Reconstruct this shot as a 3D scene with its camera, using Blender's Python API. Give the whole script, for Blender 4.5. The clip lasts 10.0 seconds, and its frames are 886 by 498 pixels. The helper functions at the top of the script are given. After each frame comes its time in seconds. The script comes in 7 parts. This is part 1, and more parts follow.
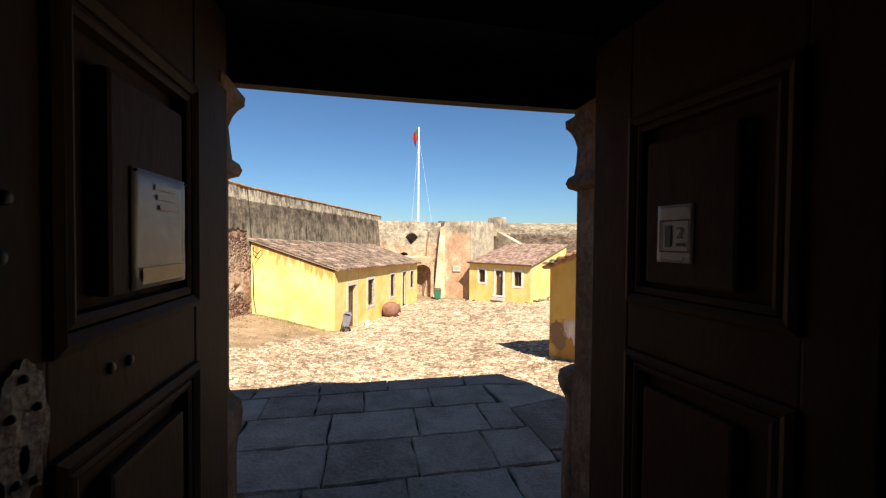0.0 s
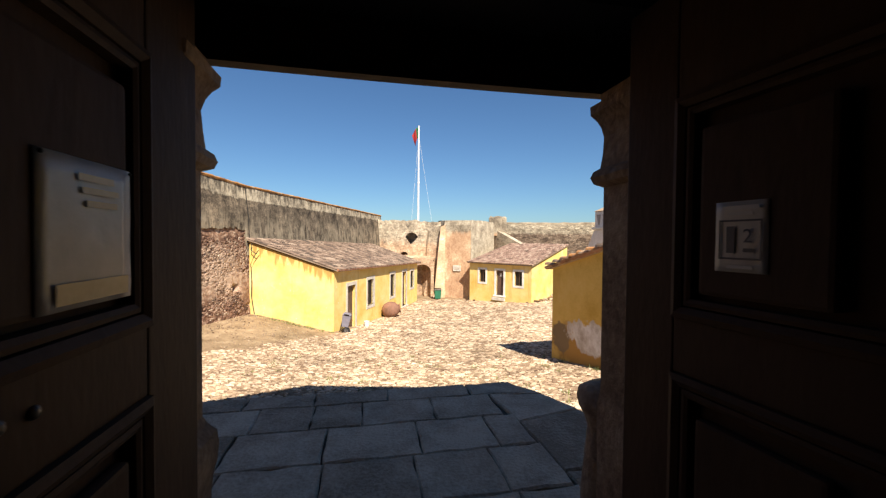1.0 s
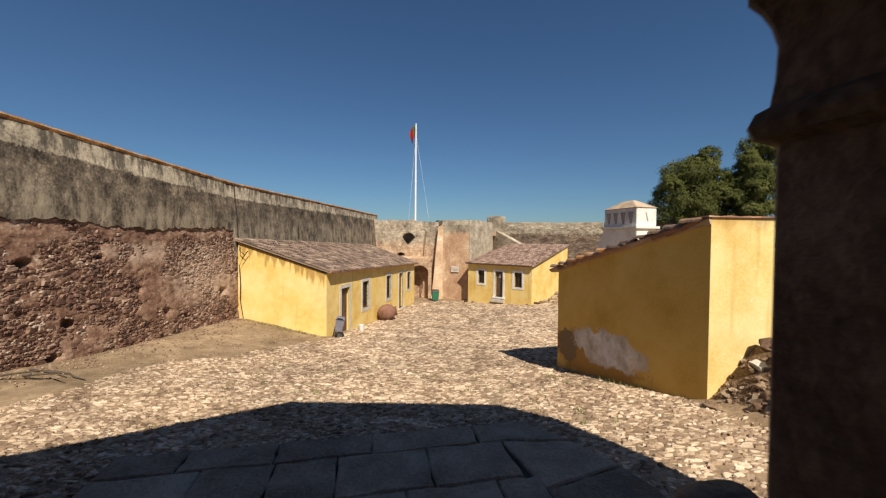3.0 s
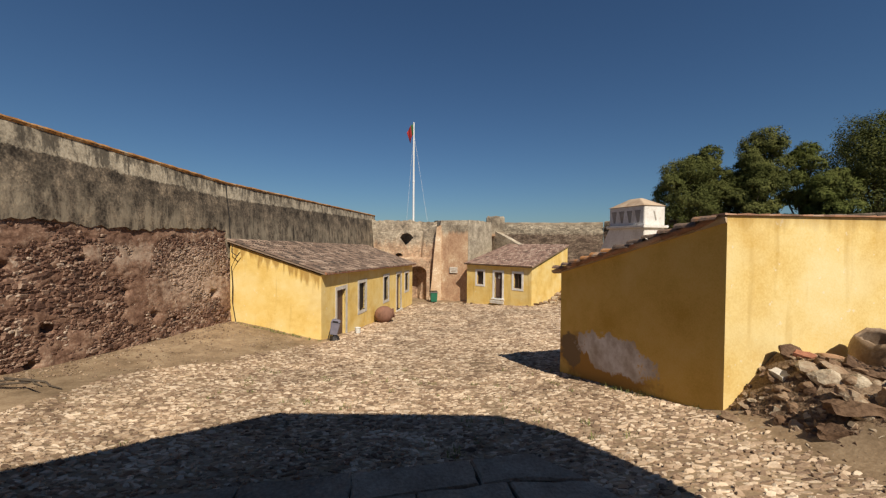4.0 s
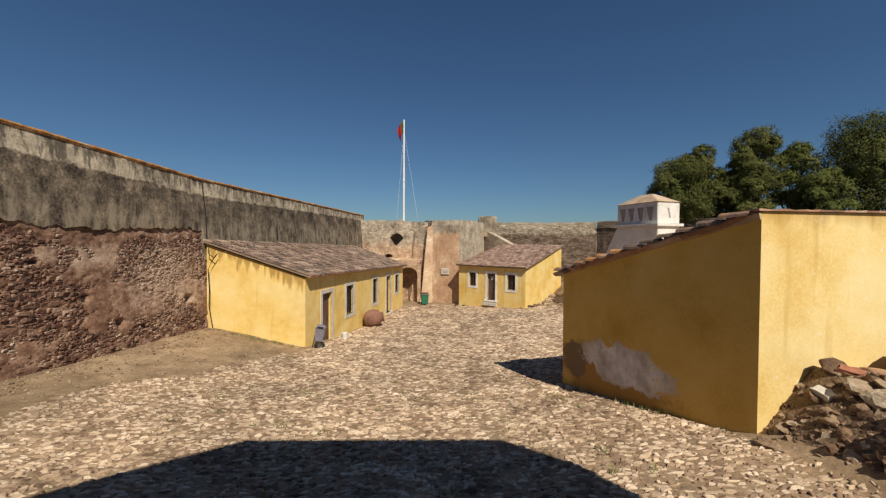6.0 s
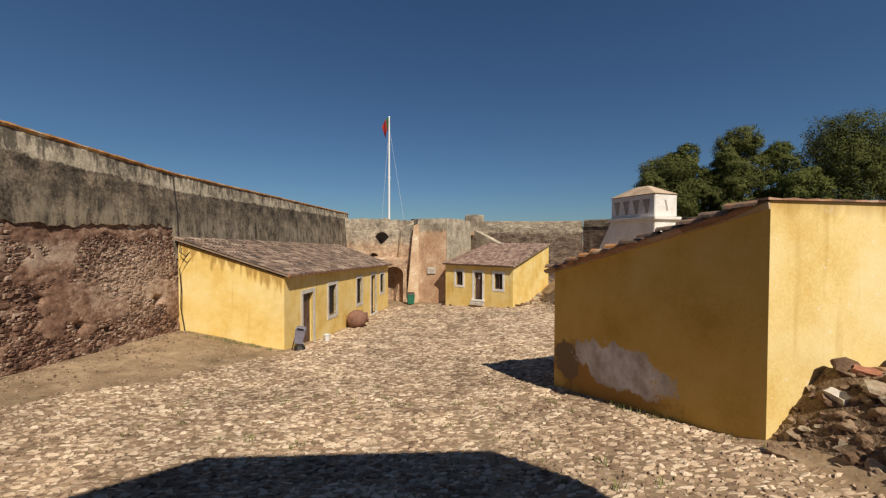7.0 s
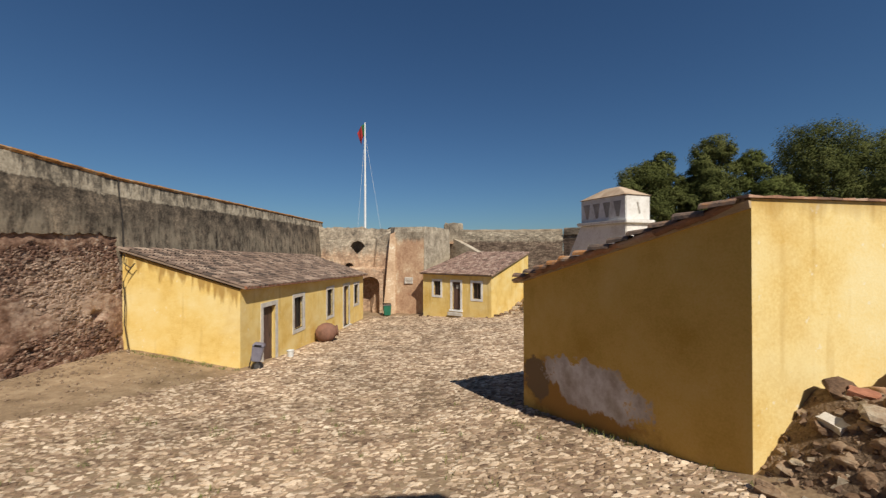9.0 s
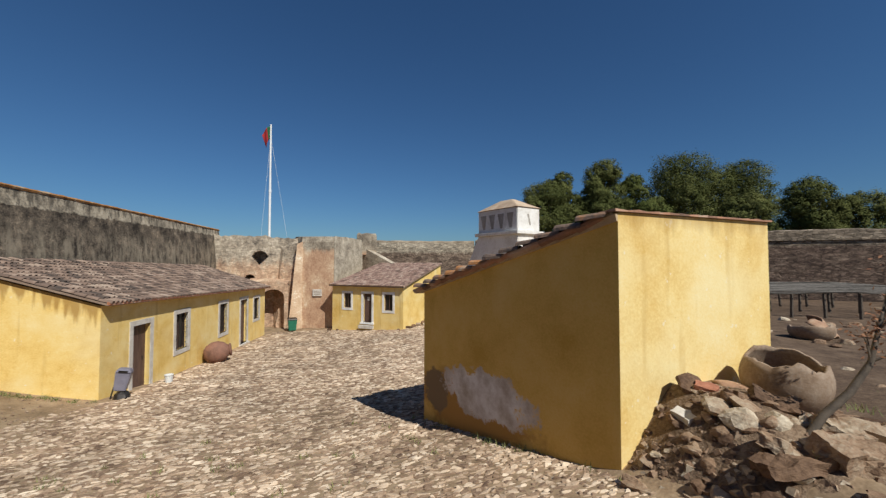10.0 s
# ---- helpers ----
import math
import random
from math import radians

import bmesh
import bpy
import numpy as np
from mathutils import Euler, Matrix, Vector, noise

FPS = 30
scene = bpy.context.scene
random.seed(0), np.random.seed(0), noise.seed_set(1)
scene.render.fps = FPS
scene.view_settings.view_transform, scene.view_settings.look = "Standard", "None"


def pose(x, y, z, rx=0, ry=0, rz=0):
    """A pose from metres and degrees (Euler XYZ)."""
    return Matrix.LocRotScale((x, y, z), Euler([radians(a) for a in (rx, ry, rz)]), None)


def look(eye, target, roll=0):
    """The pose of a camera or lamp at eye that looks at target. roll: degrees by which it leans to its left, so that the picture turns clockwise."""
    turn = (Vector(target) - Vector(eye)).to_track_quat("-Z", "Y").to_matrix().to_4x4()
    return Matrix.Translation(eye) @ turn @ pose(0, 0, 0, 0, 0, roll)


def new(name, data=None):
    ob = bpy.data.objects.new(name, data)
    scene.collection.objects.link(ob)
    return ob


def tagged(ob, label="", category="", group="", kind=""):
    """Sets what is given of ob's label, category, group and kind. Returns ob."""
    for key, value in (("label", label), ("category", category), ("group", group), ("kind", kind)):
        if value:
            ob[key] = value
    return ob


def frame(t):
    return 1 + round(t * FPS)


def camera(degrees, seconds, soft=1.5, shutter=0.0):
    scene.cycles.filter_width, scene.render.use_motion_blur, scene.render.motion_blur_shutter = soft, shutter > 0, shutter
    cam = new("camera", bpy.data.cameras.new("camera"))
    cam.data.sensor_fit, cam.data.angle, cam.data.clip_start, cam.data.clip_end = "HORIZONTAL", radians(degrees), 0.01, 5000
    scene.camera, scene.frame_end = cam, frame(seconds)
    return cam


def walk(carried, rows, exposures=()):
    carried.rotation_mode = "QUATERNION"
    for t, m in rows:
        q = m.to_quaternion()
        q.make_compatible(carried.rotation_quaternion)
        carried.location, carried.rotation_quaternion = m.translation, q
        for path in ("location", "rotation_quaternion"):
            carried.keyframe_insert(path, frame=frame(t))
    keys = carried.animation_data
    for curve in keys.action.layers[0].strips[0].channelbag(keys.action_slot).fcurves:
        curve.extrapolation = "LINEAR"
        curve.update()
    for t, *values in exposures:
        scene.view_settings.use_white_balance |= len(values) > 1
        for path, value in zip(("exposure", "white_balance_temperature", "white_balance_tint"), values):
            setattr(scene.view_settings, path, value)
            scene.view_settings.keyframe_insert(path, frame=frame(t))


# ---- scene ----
cam = camera(97.4, 10.0, soft=1.25, shutter=0.5)
PATH = [
    (0, (0.031, 0.005, 1.48), (-0.007, 2.004, 1.436), 0.5),
    (0.5, (0.003, 0.111, 1.492), (-0.034, 2.11, 1.447), 0.5),
    (1, (-0.007, 0.235, 1.493), (-0.044, 2.234, 1.446), 0.5),
    (1.5, (-0.012, 0.42, 1.502), (-0.047, 2.419, 1.453), 0.5),
    (2, (-0.022, 0.611, 1.506), (-0.053, 2.61, 1.456), 0.4),
    (2.5, (-0.054, 0.825, 1.518), (-0.081, 2.824, 1.47), 0.5),
    (4, (-0.018, 1.581, 1.508), (-0.036, 3.581, 1.464), 0.4),
    (4.5, (-0.045, 1.803, 1.499), (-0.057, 3.803, 1.459), 0.4),
    (5, (-0.053, 2.069, 1.516), (-0.057, 4.068, 1.471), 0.3),
    (5.5, (-0.077, 2.289, 1.529), (-0.074, 4.289, 1.488), 0.3),
    (7, (-0.028, 3.152, 1.386), (0.07, 5.149, 1.345), 0.2),
    (7.5, (0.061, 3.395, 1.374), (0.173, 5.391, 1.338), 0.1),
    (8, (0.197, 3.61, 1.371), (0.326, 5.606, 1.334), -0.0),
    (8.5, (0.413, 3.812, 1.37), (0.558, 5.806, 1.354), -0.2),
    (9, (0.643, 3.976, 1.342), (0.819, 5.968, 1.349), -0.2),
    (9.5, (0.879, 4.092, 1.317), (1.333, 6.039, 1.378), 0.0),
    (10, (1.088, 4.137, 1.304), (1.676, 6.047, 1.369), 0.0),
]
walk(cam, [(t, look(eye, target, roll)) for t, eye, target, roll in PATH],
     exposures=[(0.0, 1.05, 6400, 10), (1.0, 0.95, 6400, 10), (2.0, 0.65, 6400, 10), (2.5, 0.45, 6400, 10), (3.2, 0.2, 6400, 10), (4.5, 0.0, 6400, 10), (8.0, 0.0, 6350, 10), (9.0, 0.0, 6100, 9), (9.5, 0.0, 5850, 8), (10.0, 0.0, 5650, 7)])

# ---- daylight ----
SUN_AZ = math.atan2(0.36, -0.93)
SUN_EL = radians(47)
world = bpy.data.worlds.new("sky_world")
scene.world = world
world.use_nodes = True
wn = world.node_tree.nodes
wl = world.node_tree.links
sky = wn.new("ShaderNodeTexSky")
sky.sky_type = "NISHITA"
sky.sun_disc = False
sky.sun_elevation = SUN_EL
sky.sun_rotation = SUN_AZ
sky.air_density = 1.0
sky.dust_density = 0.3
sky.ozone_density = 1.8
wn["Background"].inputs["Strength"].default_value = 0.043
tint = wn.new("ShaderNodeMix")
tint.data_type = "RGBA"
tint.blend_type = "MULTIPLY"
tint.inputs["Factor"].default_value = 1.0
tint.inputs["B"].default_value = (0.73, 1.0, 1.24, 1)
wl.new(sky.outputs[0], tint.inputs["A"])
wl.new(tint.outputs["Result"], wn["Background"].inputs["Color"])
sun = new("sun", bpy.data.lights.new("sun", "SUN"))
sun.data.energy = 5.0
sun.data.angle = radians(0.5)
sun.data.color = (1.0, 0.89, 0.73)
to_sun = Vector((math.sin(SUN_AZ) * math.cos(SUN_EL), math.cos(SUN_AZ) * math.cos(SUN_EL), math.sin(SUN_EL)))
sun.matrix_world = look(to_sun * 60, (0, 0, 0))


# ---- helpers for building ----
def link(name, bm, material=None, parent=None, label="", smooth=False, world_space=False):
    """A mesh object from a bmesh, in world coordinates or its parent's."""
    me = bpy.data.meshes.new(name)
    bmesh.ops.recalc_face_normals(bm, faces=bm.faces)
    bm.normal_update()
    bm.to_mesh(me)
    bm.free()
    if material:
        me.materials.append(material)
    if smooth:
        me.shade_smooth()
    ob = new(name, me)
    if parent:
        ob.parent = parent
        if world_space:
            ob.matrix_parent_inverse = parent.matrix_world.inverted()
    if label:
        ob["label"] = label
    return ob


def part(name, bm, material, parent, label="", smooth=False, world_space=False):
    return link(name, bm, material, parent, label, smooth, world_space)


def mesh_from(name, verts, faces, material):
    me = bpy.data.meshes.new(name)
    me.from_pydata(verts, [], faces)
    me.materials.append(material)
    return me


def child(name, me, parent, m):
    """A piece of its parent on a shared mesh, at the world pose m."""
    ob = new(name, me)
    ob.parent = parent
    ob.matrix_parent_inverse = parent.matrix_world.inverted()
    ob.matrix_basis = m
    return ob


def thing(name, place, label, category, group="", kind="", turn=0.0):
    ob = new(name)
    ob.empty_display_size = 0.2
    ob.matrix_world = pose(*place, 0, 0, turn)
    return tagged(ob, label, category, group, kind)


def hexa(bm, c):
    """A solid from eight corners: four below and four above, both anticlockwise."""
    v = [bm.verts.new(p) for p in c]
    for f in ((3, 2, 1, 0), (4, 5, 6, 7), (0, 1, 5, 4), (1, 2, 6, 5), (2, 3, 7, 6), (3, 0, 4, 7)):
        bm.faces.new([v[i] for i in f])
    return v


def box(bm, lo, hi):
    (a, b, c), (d, e, f) = lo, hi
    return hexa(bm, [(a, b, c), (d, b, c), (d, e, c), (a, e, c), (a, b, f), (d, b, f), (d, e, f), (a, e, f)])


def prism(bm, outline, z0, z1):
    """An upright solid on a plan outline (anticlockwise)."""
    lo = [bm.verts.new((x, y, z0)) for x, y in outline]
    hi = [bm.verts.new((x, y, z1)) for x, y in outline]
    n = len(outline)
    bm.faces.new(lo[::-1])
    bm.faces.new(hi)
    for i in range(n):
        bm.faces.new((lo[i], lo[(i + 1) % n], hi[(i + 1) % n], hi[i]))


def lathe(bm, profile, n=24, centre=(0, 0, 0), axis="Z"):
    """A turned solid from (radius, height) pairs."""
    rings = []
    for r, h in profile:
        ring = []
        for i in range(n):
            a = 2 * math.pi * i / n
            p = (r * math.cos(a), r * math.sin(a), h)
            ring.append(bm.verts.new((p[0] + centre[0], p[1] + centre[1], p[2] + centre[2])))
        rings.append(ring)
    for a, b in zip(rings, rings[1:]):
        for i in range(n):
            bm.faces.new((a[i], a[(i + 1) % n], b[(i + 1) % n], b[i]))
    return rings


def tube(bm, points, radii, n=8):
    """A round bar along points."""
    rings = []
    pts = [Vector(p) for p in points]
    for i, p in enumerate(pts):
        d = (pts[min(i + 1, len(pts) - 1)] - pts[max(i - 1, 0)]).normalized()
        s = d.orthogonal().normalized() if abs(d.z) > 0.99 else d.cross(Vector((0, 0, 1))).normalized()
        u = d.cross(s).normalized()
        r = radii[i] if isinstance(radii, (list, tuple)) else radii
        rings.append([bm.verts.new(p + r * (math.cos(2 * math.pi * k / n) * s + math.sin(2 * math.pi * k / n) * u)) for k in range(n)])
    for a, b in zip(rings, rings[1:]):
        for k in range(n):
            bm.faces.new((a[k], a[(k + 1) % n], b[(k + 1) % n], b[k]))
    bm.faces.new(rings[0][::-1])
    bm.faces.new(rings[-1])


# ---- materials ----
def mat(name, rough=0.8, metal=0.0):
    m = bpy.data.materials.new(name)
    m.use_nodes = True
    b = m.node_tree.nodes["Principled BSDF"]
    b.inputs["Roughness"].default_value = rough
    b.inputs["Metallic"].default_value = metal
    return m


def mottled(name, stops, scale=3.0, rough=0.85, bump=0.3, fine=60.0, metal=0.0, stretch=(1, 1, 1), vary=0.0, island=False, bump_dist=0.02, gritty=0.62, shine=0.5):
    """A surface whose colour wanders through the stops (position, r, g, b) at two scales, with fine relief."""
    m = mat(name, rough, metal)
    n, l = m.node_tree.nodes, m.node_tree.links
    tc = n.new("ShaderNodeTexCoord")
    mp = n.new("ShaderNodeMapping")
    mp.inputs["Scale"].default_value = stretch
    geo = n.new("ShaderNodeNewGeometry")
    l.new(geo.outputs["Position"], mp.inputs["Vector"])
    big = n.new("ShaderNodeTexNoise")
    big.inputs["Scale"].default_value = scale
    big.inputs["Detail"].default_value = 6
    big.inputs["Roughness"].default_value = gritty
    l.new(mp.outputs[0], big.inputs["Vector"])
    small = n.new("ShaderNodeTexNoise")
    small.inputs["Scale"].default_value = fine
    small.inputs["Detail"].default_value = 4
    l.new(mp.outputs[0], small.inputs["Vector"])
    mix = n.new("ShaderNodeMath")
    mix.operation = "MULTIPLY_ADD"
    mix.inputs[1].default_value = 0.35
    l.new(small.outputs["Fac"], mix.inputs[0])
    shift = n.new("ShaderNodeMath")
    shift.operation = "ADD"
    shift.inputs[1].default_value = -0.175
    l.new(big.outputs["Fac"], shift.inputs[0])
    l.new(shift.outputs[0], mix.inputs[2])
    fac = mix.outputs[0]
    if vary:
        rnd = geo.outputs["Random Per Island"] if island else n.new("ShaderNodeObjectInfo").outputs["Random"]
        add = n.new("ShaderNodeMath")
        add.operation = "MULTIPLY_ADD"
        add.inputs[1].default_value = vary
        l.new(rnd, add.inputs[0])
        sub = n.new("ShaderNodeMath")
        sub.operation = "ADD"
        sub.inputs[1].default_value = -vary / 2
        l.new(fac, sub.inputs[0])
        l.new(sub.outputs[0], add.inputs[2])
        fac = add.outputs[0]
    ramp = n.new("ShaderNodeValToRGB")
    el = ramp.color_ramp.elements
    while len(el) < len(stops):
        el.new(0.5)
    for e, (p, r, g, b) in zip(el, stops):
        e.position = p
        e.color = (r, g, b, 1)
    l.new(fac, ramp.inputs["Fac"])
    bsdf = n["Principled BSDF"]
    bsdf.inputs["Specular IOR Level"].default_value = shine
    l.new(ramp.outputs["Color"], bsdf.inputs["Base Color"])
    if bump:
        bp = n.new("ShaderNodeBump")
        bp.inputs["Strength"].default_value = bump
        bp.inputs["Distance"].default_value = bump_dist
        l.new(mix.outputs[0], bp.inputs["Height"])
        l.new(bp.outputs[0], bsdf.inputs["Normal"])
    return m



def zoned(name, low, high, edge, blur, wander, scale=0.5, fine=10.0, stretch=(1, 1, 0.3), rough=0.9, bump=0.5, fall=0.0):
    """Two weathered coats, one above the other, that meet along a ragged line near the height edge."""
    m = mottled(name, low, scale, rough, bump, fine, stretch=stretch, gritty=0.74, shine=0.2)
    n, l = m.node_tree.nodes, m.node_tree.links
    bsdf = n["Principled BSDF"]
    first = bsdf.inputs["Base Color"].links[0].from_node
    second = n.new("ShaderNodeValToRGB")
    el = second.color_ramp.elements
    while len(el) < len(high):
        el.new(0.5)
    for e, (p, r, g, b) in zip(el, high):
        e.position = p
        e.color = (r, g, b, 1)
    l.new(first.inputs["Fac"].links[0].from_socket, second.inputs["Fac"])
    geo = n.new("ShaderNodeNewGeometry")
    sep = n.new("ShaderNodeSeparateXYZ")
    l.new(geo.outputs["Position"], sep.inputs[0])
    mp = n.new("ShaderNodeMapping")
    mp.inputs["Scale"].default_value = (1.6, 1.6, 0.35)
    l.new(geo.outputs["Position"], mp.inputs["Vector"])
    rag = n.new("ShaderNodeTexNoise")
    rag.inputs["Scale"].default_value = 2.0
    rag.inputs["Detail"].default_value = 7
    rag.inputs["Roughness"].default_value = 0.7
    l.new(mp.outputs[0], rag.inputs["Vector"])
    add = n.new("ShaderNodeMath")
    add.operation = "MULTIPLY_ADD"
    add.inputs[1].default_value = wander
    l.new(rag.outputs["Fac"], add.inputs[0])
    slope = n.new("ShaderNodeMath")
    slope.operation = "MULTIPLY_ADD"
    slope.inputs[1].default_value = fall
    l.new(sep.outputs["Y"], slope.inputs[0])
    l.new(sep.outputs["Z"], slope.inputs[2])
    l.new(slope.outputs[0], add.inputs[2])
    rng = n.new("ShaderNodeMapRange")
    rng.inputs["From Min"].default_value = edge + wander / 2 - blur
    rng.inputs["From Max"].default_value = edge + wander / 2 + blur
    l.new(add.outputs[0], rng.inputs["Value"])
    mix = n.new("ShaderNodeMix")
    mix.data_type = "RGBA"
    l.new(rng.outputs[0], mix.inputs["Factor"])
    l.new(first.outputs["Color"], mix.inputs["A"])
    l.new(second.outputs["Color"], mix.inputs["B"])
    l.new(mix.outputs["Result"], bsdf.inputs["Base Color"])
    return m


def peeling(name, stops):
    """Yellow limewash that has come off in a ragged grey patch low on the wall."""
    m = mottled(name, stops, 0.9, 0.9, 0.25, 30)
    n, l = m.node_tree.nodes, m.node_tree.links
    bsdf = n["Principled BSDF"]
    paint = bsdf.inputs["Base Color"].links[0].from_socket
    geo = n.new("ShaderNodeNewGeometry")
    rag = n.new("ShaderNodeTexNoise")
    rag.inputs["Scale"].default_value = 2.6
    rag.inputs["Detail"].default_value = 8
    rag.inputs["Roughness"].default_value = 0.66
    l.new(geo.outputs["Position"], rag.inputs["Vector"])

    def blob(place, size, lo, hi):
        mp = n.new("ShaderNodeMapping")
        mp.vector_type = "TEXTURE"
        mp.inputs["Location"].default_value = place
        mp.inputs["Scale"].default_value = size
        l.new(geo.outputs["Position"], mp.inputs["Vector"])
        ln = n.new("ShaderNodeVectorMath")
        ln.operation = "LENGTH"
        l.new(mp.outputs[0], ln.inputs[0])
        ad = n.new("ShaderNodeMath")
        ad.operation = "MULTIPLY_ADD"
        ad.inputs[1].default_value = 1.5
        l.new(rag.outputs["Fac"], ad.inputs[0])
        l.new(ln.outputs["Value"], ad.inputs[2])
        mr = n.new("ShaderNodeMapRange")
        mr.inputs["From Min"].default_value = hi + 0.75
        mr.inputs["From Max"].default_value = lo + 0.75
        l.new(ad.outputs[0], mr.inputs["Value"])
        return mr.outputs[0]

    def lay(under, mask, colour):
        mix = n.new("ShaderNodeMix")
        mix.data_type = "RGBA"
        l.new(mask, mix.inputs["Factor"])
        l.new(under, mix.inputs["A"])
        if isinstance(colour, tuple):
            mix.inputs["B"].default_value = (*colour, 1)
        else:
            l.new(colour, mix.inputs["B"])
        return mix.outputs["Result"]

    grey = n.new("ShaderNodeValToRGB")
    grey.color_ramp.elements[0].position = 0.35
    grey.color_ramp.elements[0].color = (0.50, 0.42, 0.33, 1)
    grey.color_ramp.elements[1].position = 0.62
    grey.color_ramp.elements[1].color = (0.84, 0.80, 0.75, 1)
    l.new(rag.outputs["Fac"], grey.inputs["Fac"])
    out = lay(paint, blob((3.9, 11.7, -1.7), (3.0, 1.7, 0.7), 0.8, 1.1), (0.46, 0.25, 0.055))
    out = lay(out, blob((3.55, 12.7, -1.6), (3.0, 0.5, 0.55), 0.8, 0.92), (0.25, 0.17, 0.085))
    out = lay(out, blob((4.2, 11.2, -1.29), (3.0, 1.4, 0.55), 0.8, 0.9), grey.outputs["Color"])
    l.new(out, bsdf.inputs["Base Color"])
    return m


def limewash(name, stops, streak_line=None, reach=0.9):
    """Old limewash: washed-out clouds, rain streaks, specks, and run-off stains below a sloping edge (height at x = 0, fall per metre)."""
    m = mottled(name, stops, 0.8, 0.9, 0.4, 26, gritty=0.68, shine=0.2)
    n, l = m.node_tree.nodes, m.node_tree.links
    bsdf = n["Principled BSDF"]
    out = bsdf.inputs["Base Color"].links[0].from_socket
    geo = n.new("ShaderNodeNewGeometry")

    def spots(scale, stretch, lo, hi, amount, detail=5):
        mp = n.new("ShaderNodeMapping")
        mp.inputs["Scale"].default_value = stretch
        l.new(geo.outputs["Position"], mp.inputs["Vector"])
        t = n.new("ShaderNodeTexNoise")
        t.inputs["Scale"].default_value = scale
        t.inputs["Detail"].default_value = detail
        l.new(mp.outputs[0], t.inputs["Vector"])
        r = n.new("ShaderNodeMapRange")
        r.inputs["From Min"].default_value = lo
        r.inputs["From Max"].default_value = hi
        r.inputs["To Max"].default_value = amount
        l.new(t.outputs["Fac"], r.inputs["Value"])
        return r.outputs[0], t.outputs["Fac"]

    def lay(mask, colour):
        nonlocal out
        mix = n.new("ShaderNodeMix")
        mix.data_type = "RGBA"
        l.new(mask, mix.inputs["Factor"])
        l.new(out, mix.inputs["A"])
        mix.inputs["B"].default_value = (*colour, 1)
        out = mix.outputs["Result"]

    lay(spots(0.55, (1, 1, 1.4), 0.5, 0.75, 0.6)[0], (0.84, 0.72, 0.40))
    lay(spots(2.4, (1.5, 1.5, 0.14), 0.58, 0.74, 0.5)[0], (0.50, 0.30, 0.07))
    lay(spots(7.0, (1, 1, 0.8), 0.68, 0.73, 0.7, 3)[0], (0.82, 0.74, 0.55))
    lay(spots(6.0, (1, 1, 1.6), 0.75, 0.79, 0.6, 3)[0], (0.36, 0.22, 0.09))
    if streak_line:
        sep = n.new("ShaderNodeSeparateXYZ")
        l.new(geo.outputs["Position"], sep.inputs[0])
        line = n.new("ShaderNodeMath")
        line.operation = "MULTIPLY_ADD"
        line.inputs[1].default_value = streak_line[1]
        l.new(sep.outputs["X"], line.inputs[0])
        l.new(sep.outputs["Z"], line.inputs[2])
        wander = spots(3.0, (1.6, 1.6, 0.25), 0.3, 0.7, reach)[0]
        total = n.new("ShaderNodeMath")
        total.operation = "ADD"
        l.new(line.outputs[0], total.inputs[0])
        l.new(wander, total.inputs[1])
        r = n.new("ShaderNodeMapRange")
        r.inputs["From Min"].default_value = streak_line[0] - 0.1
        r.inputs["From Max"].default_value = streak_line[0] + 0.25
        r.inputs["To Max"].default_value = 0.8
        l.new(total.outputs[0], r.inputs["Value"])
        lay(r.outputs[0], (0.36, 0.205, 0.05))
    l.new(out, bsdf.inputs["Base Color"])
    return m


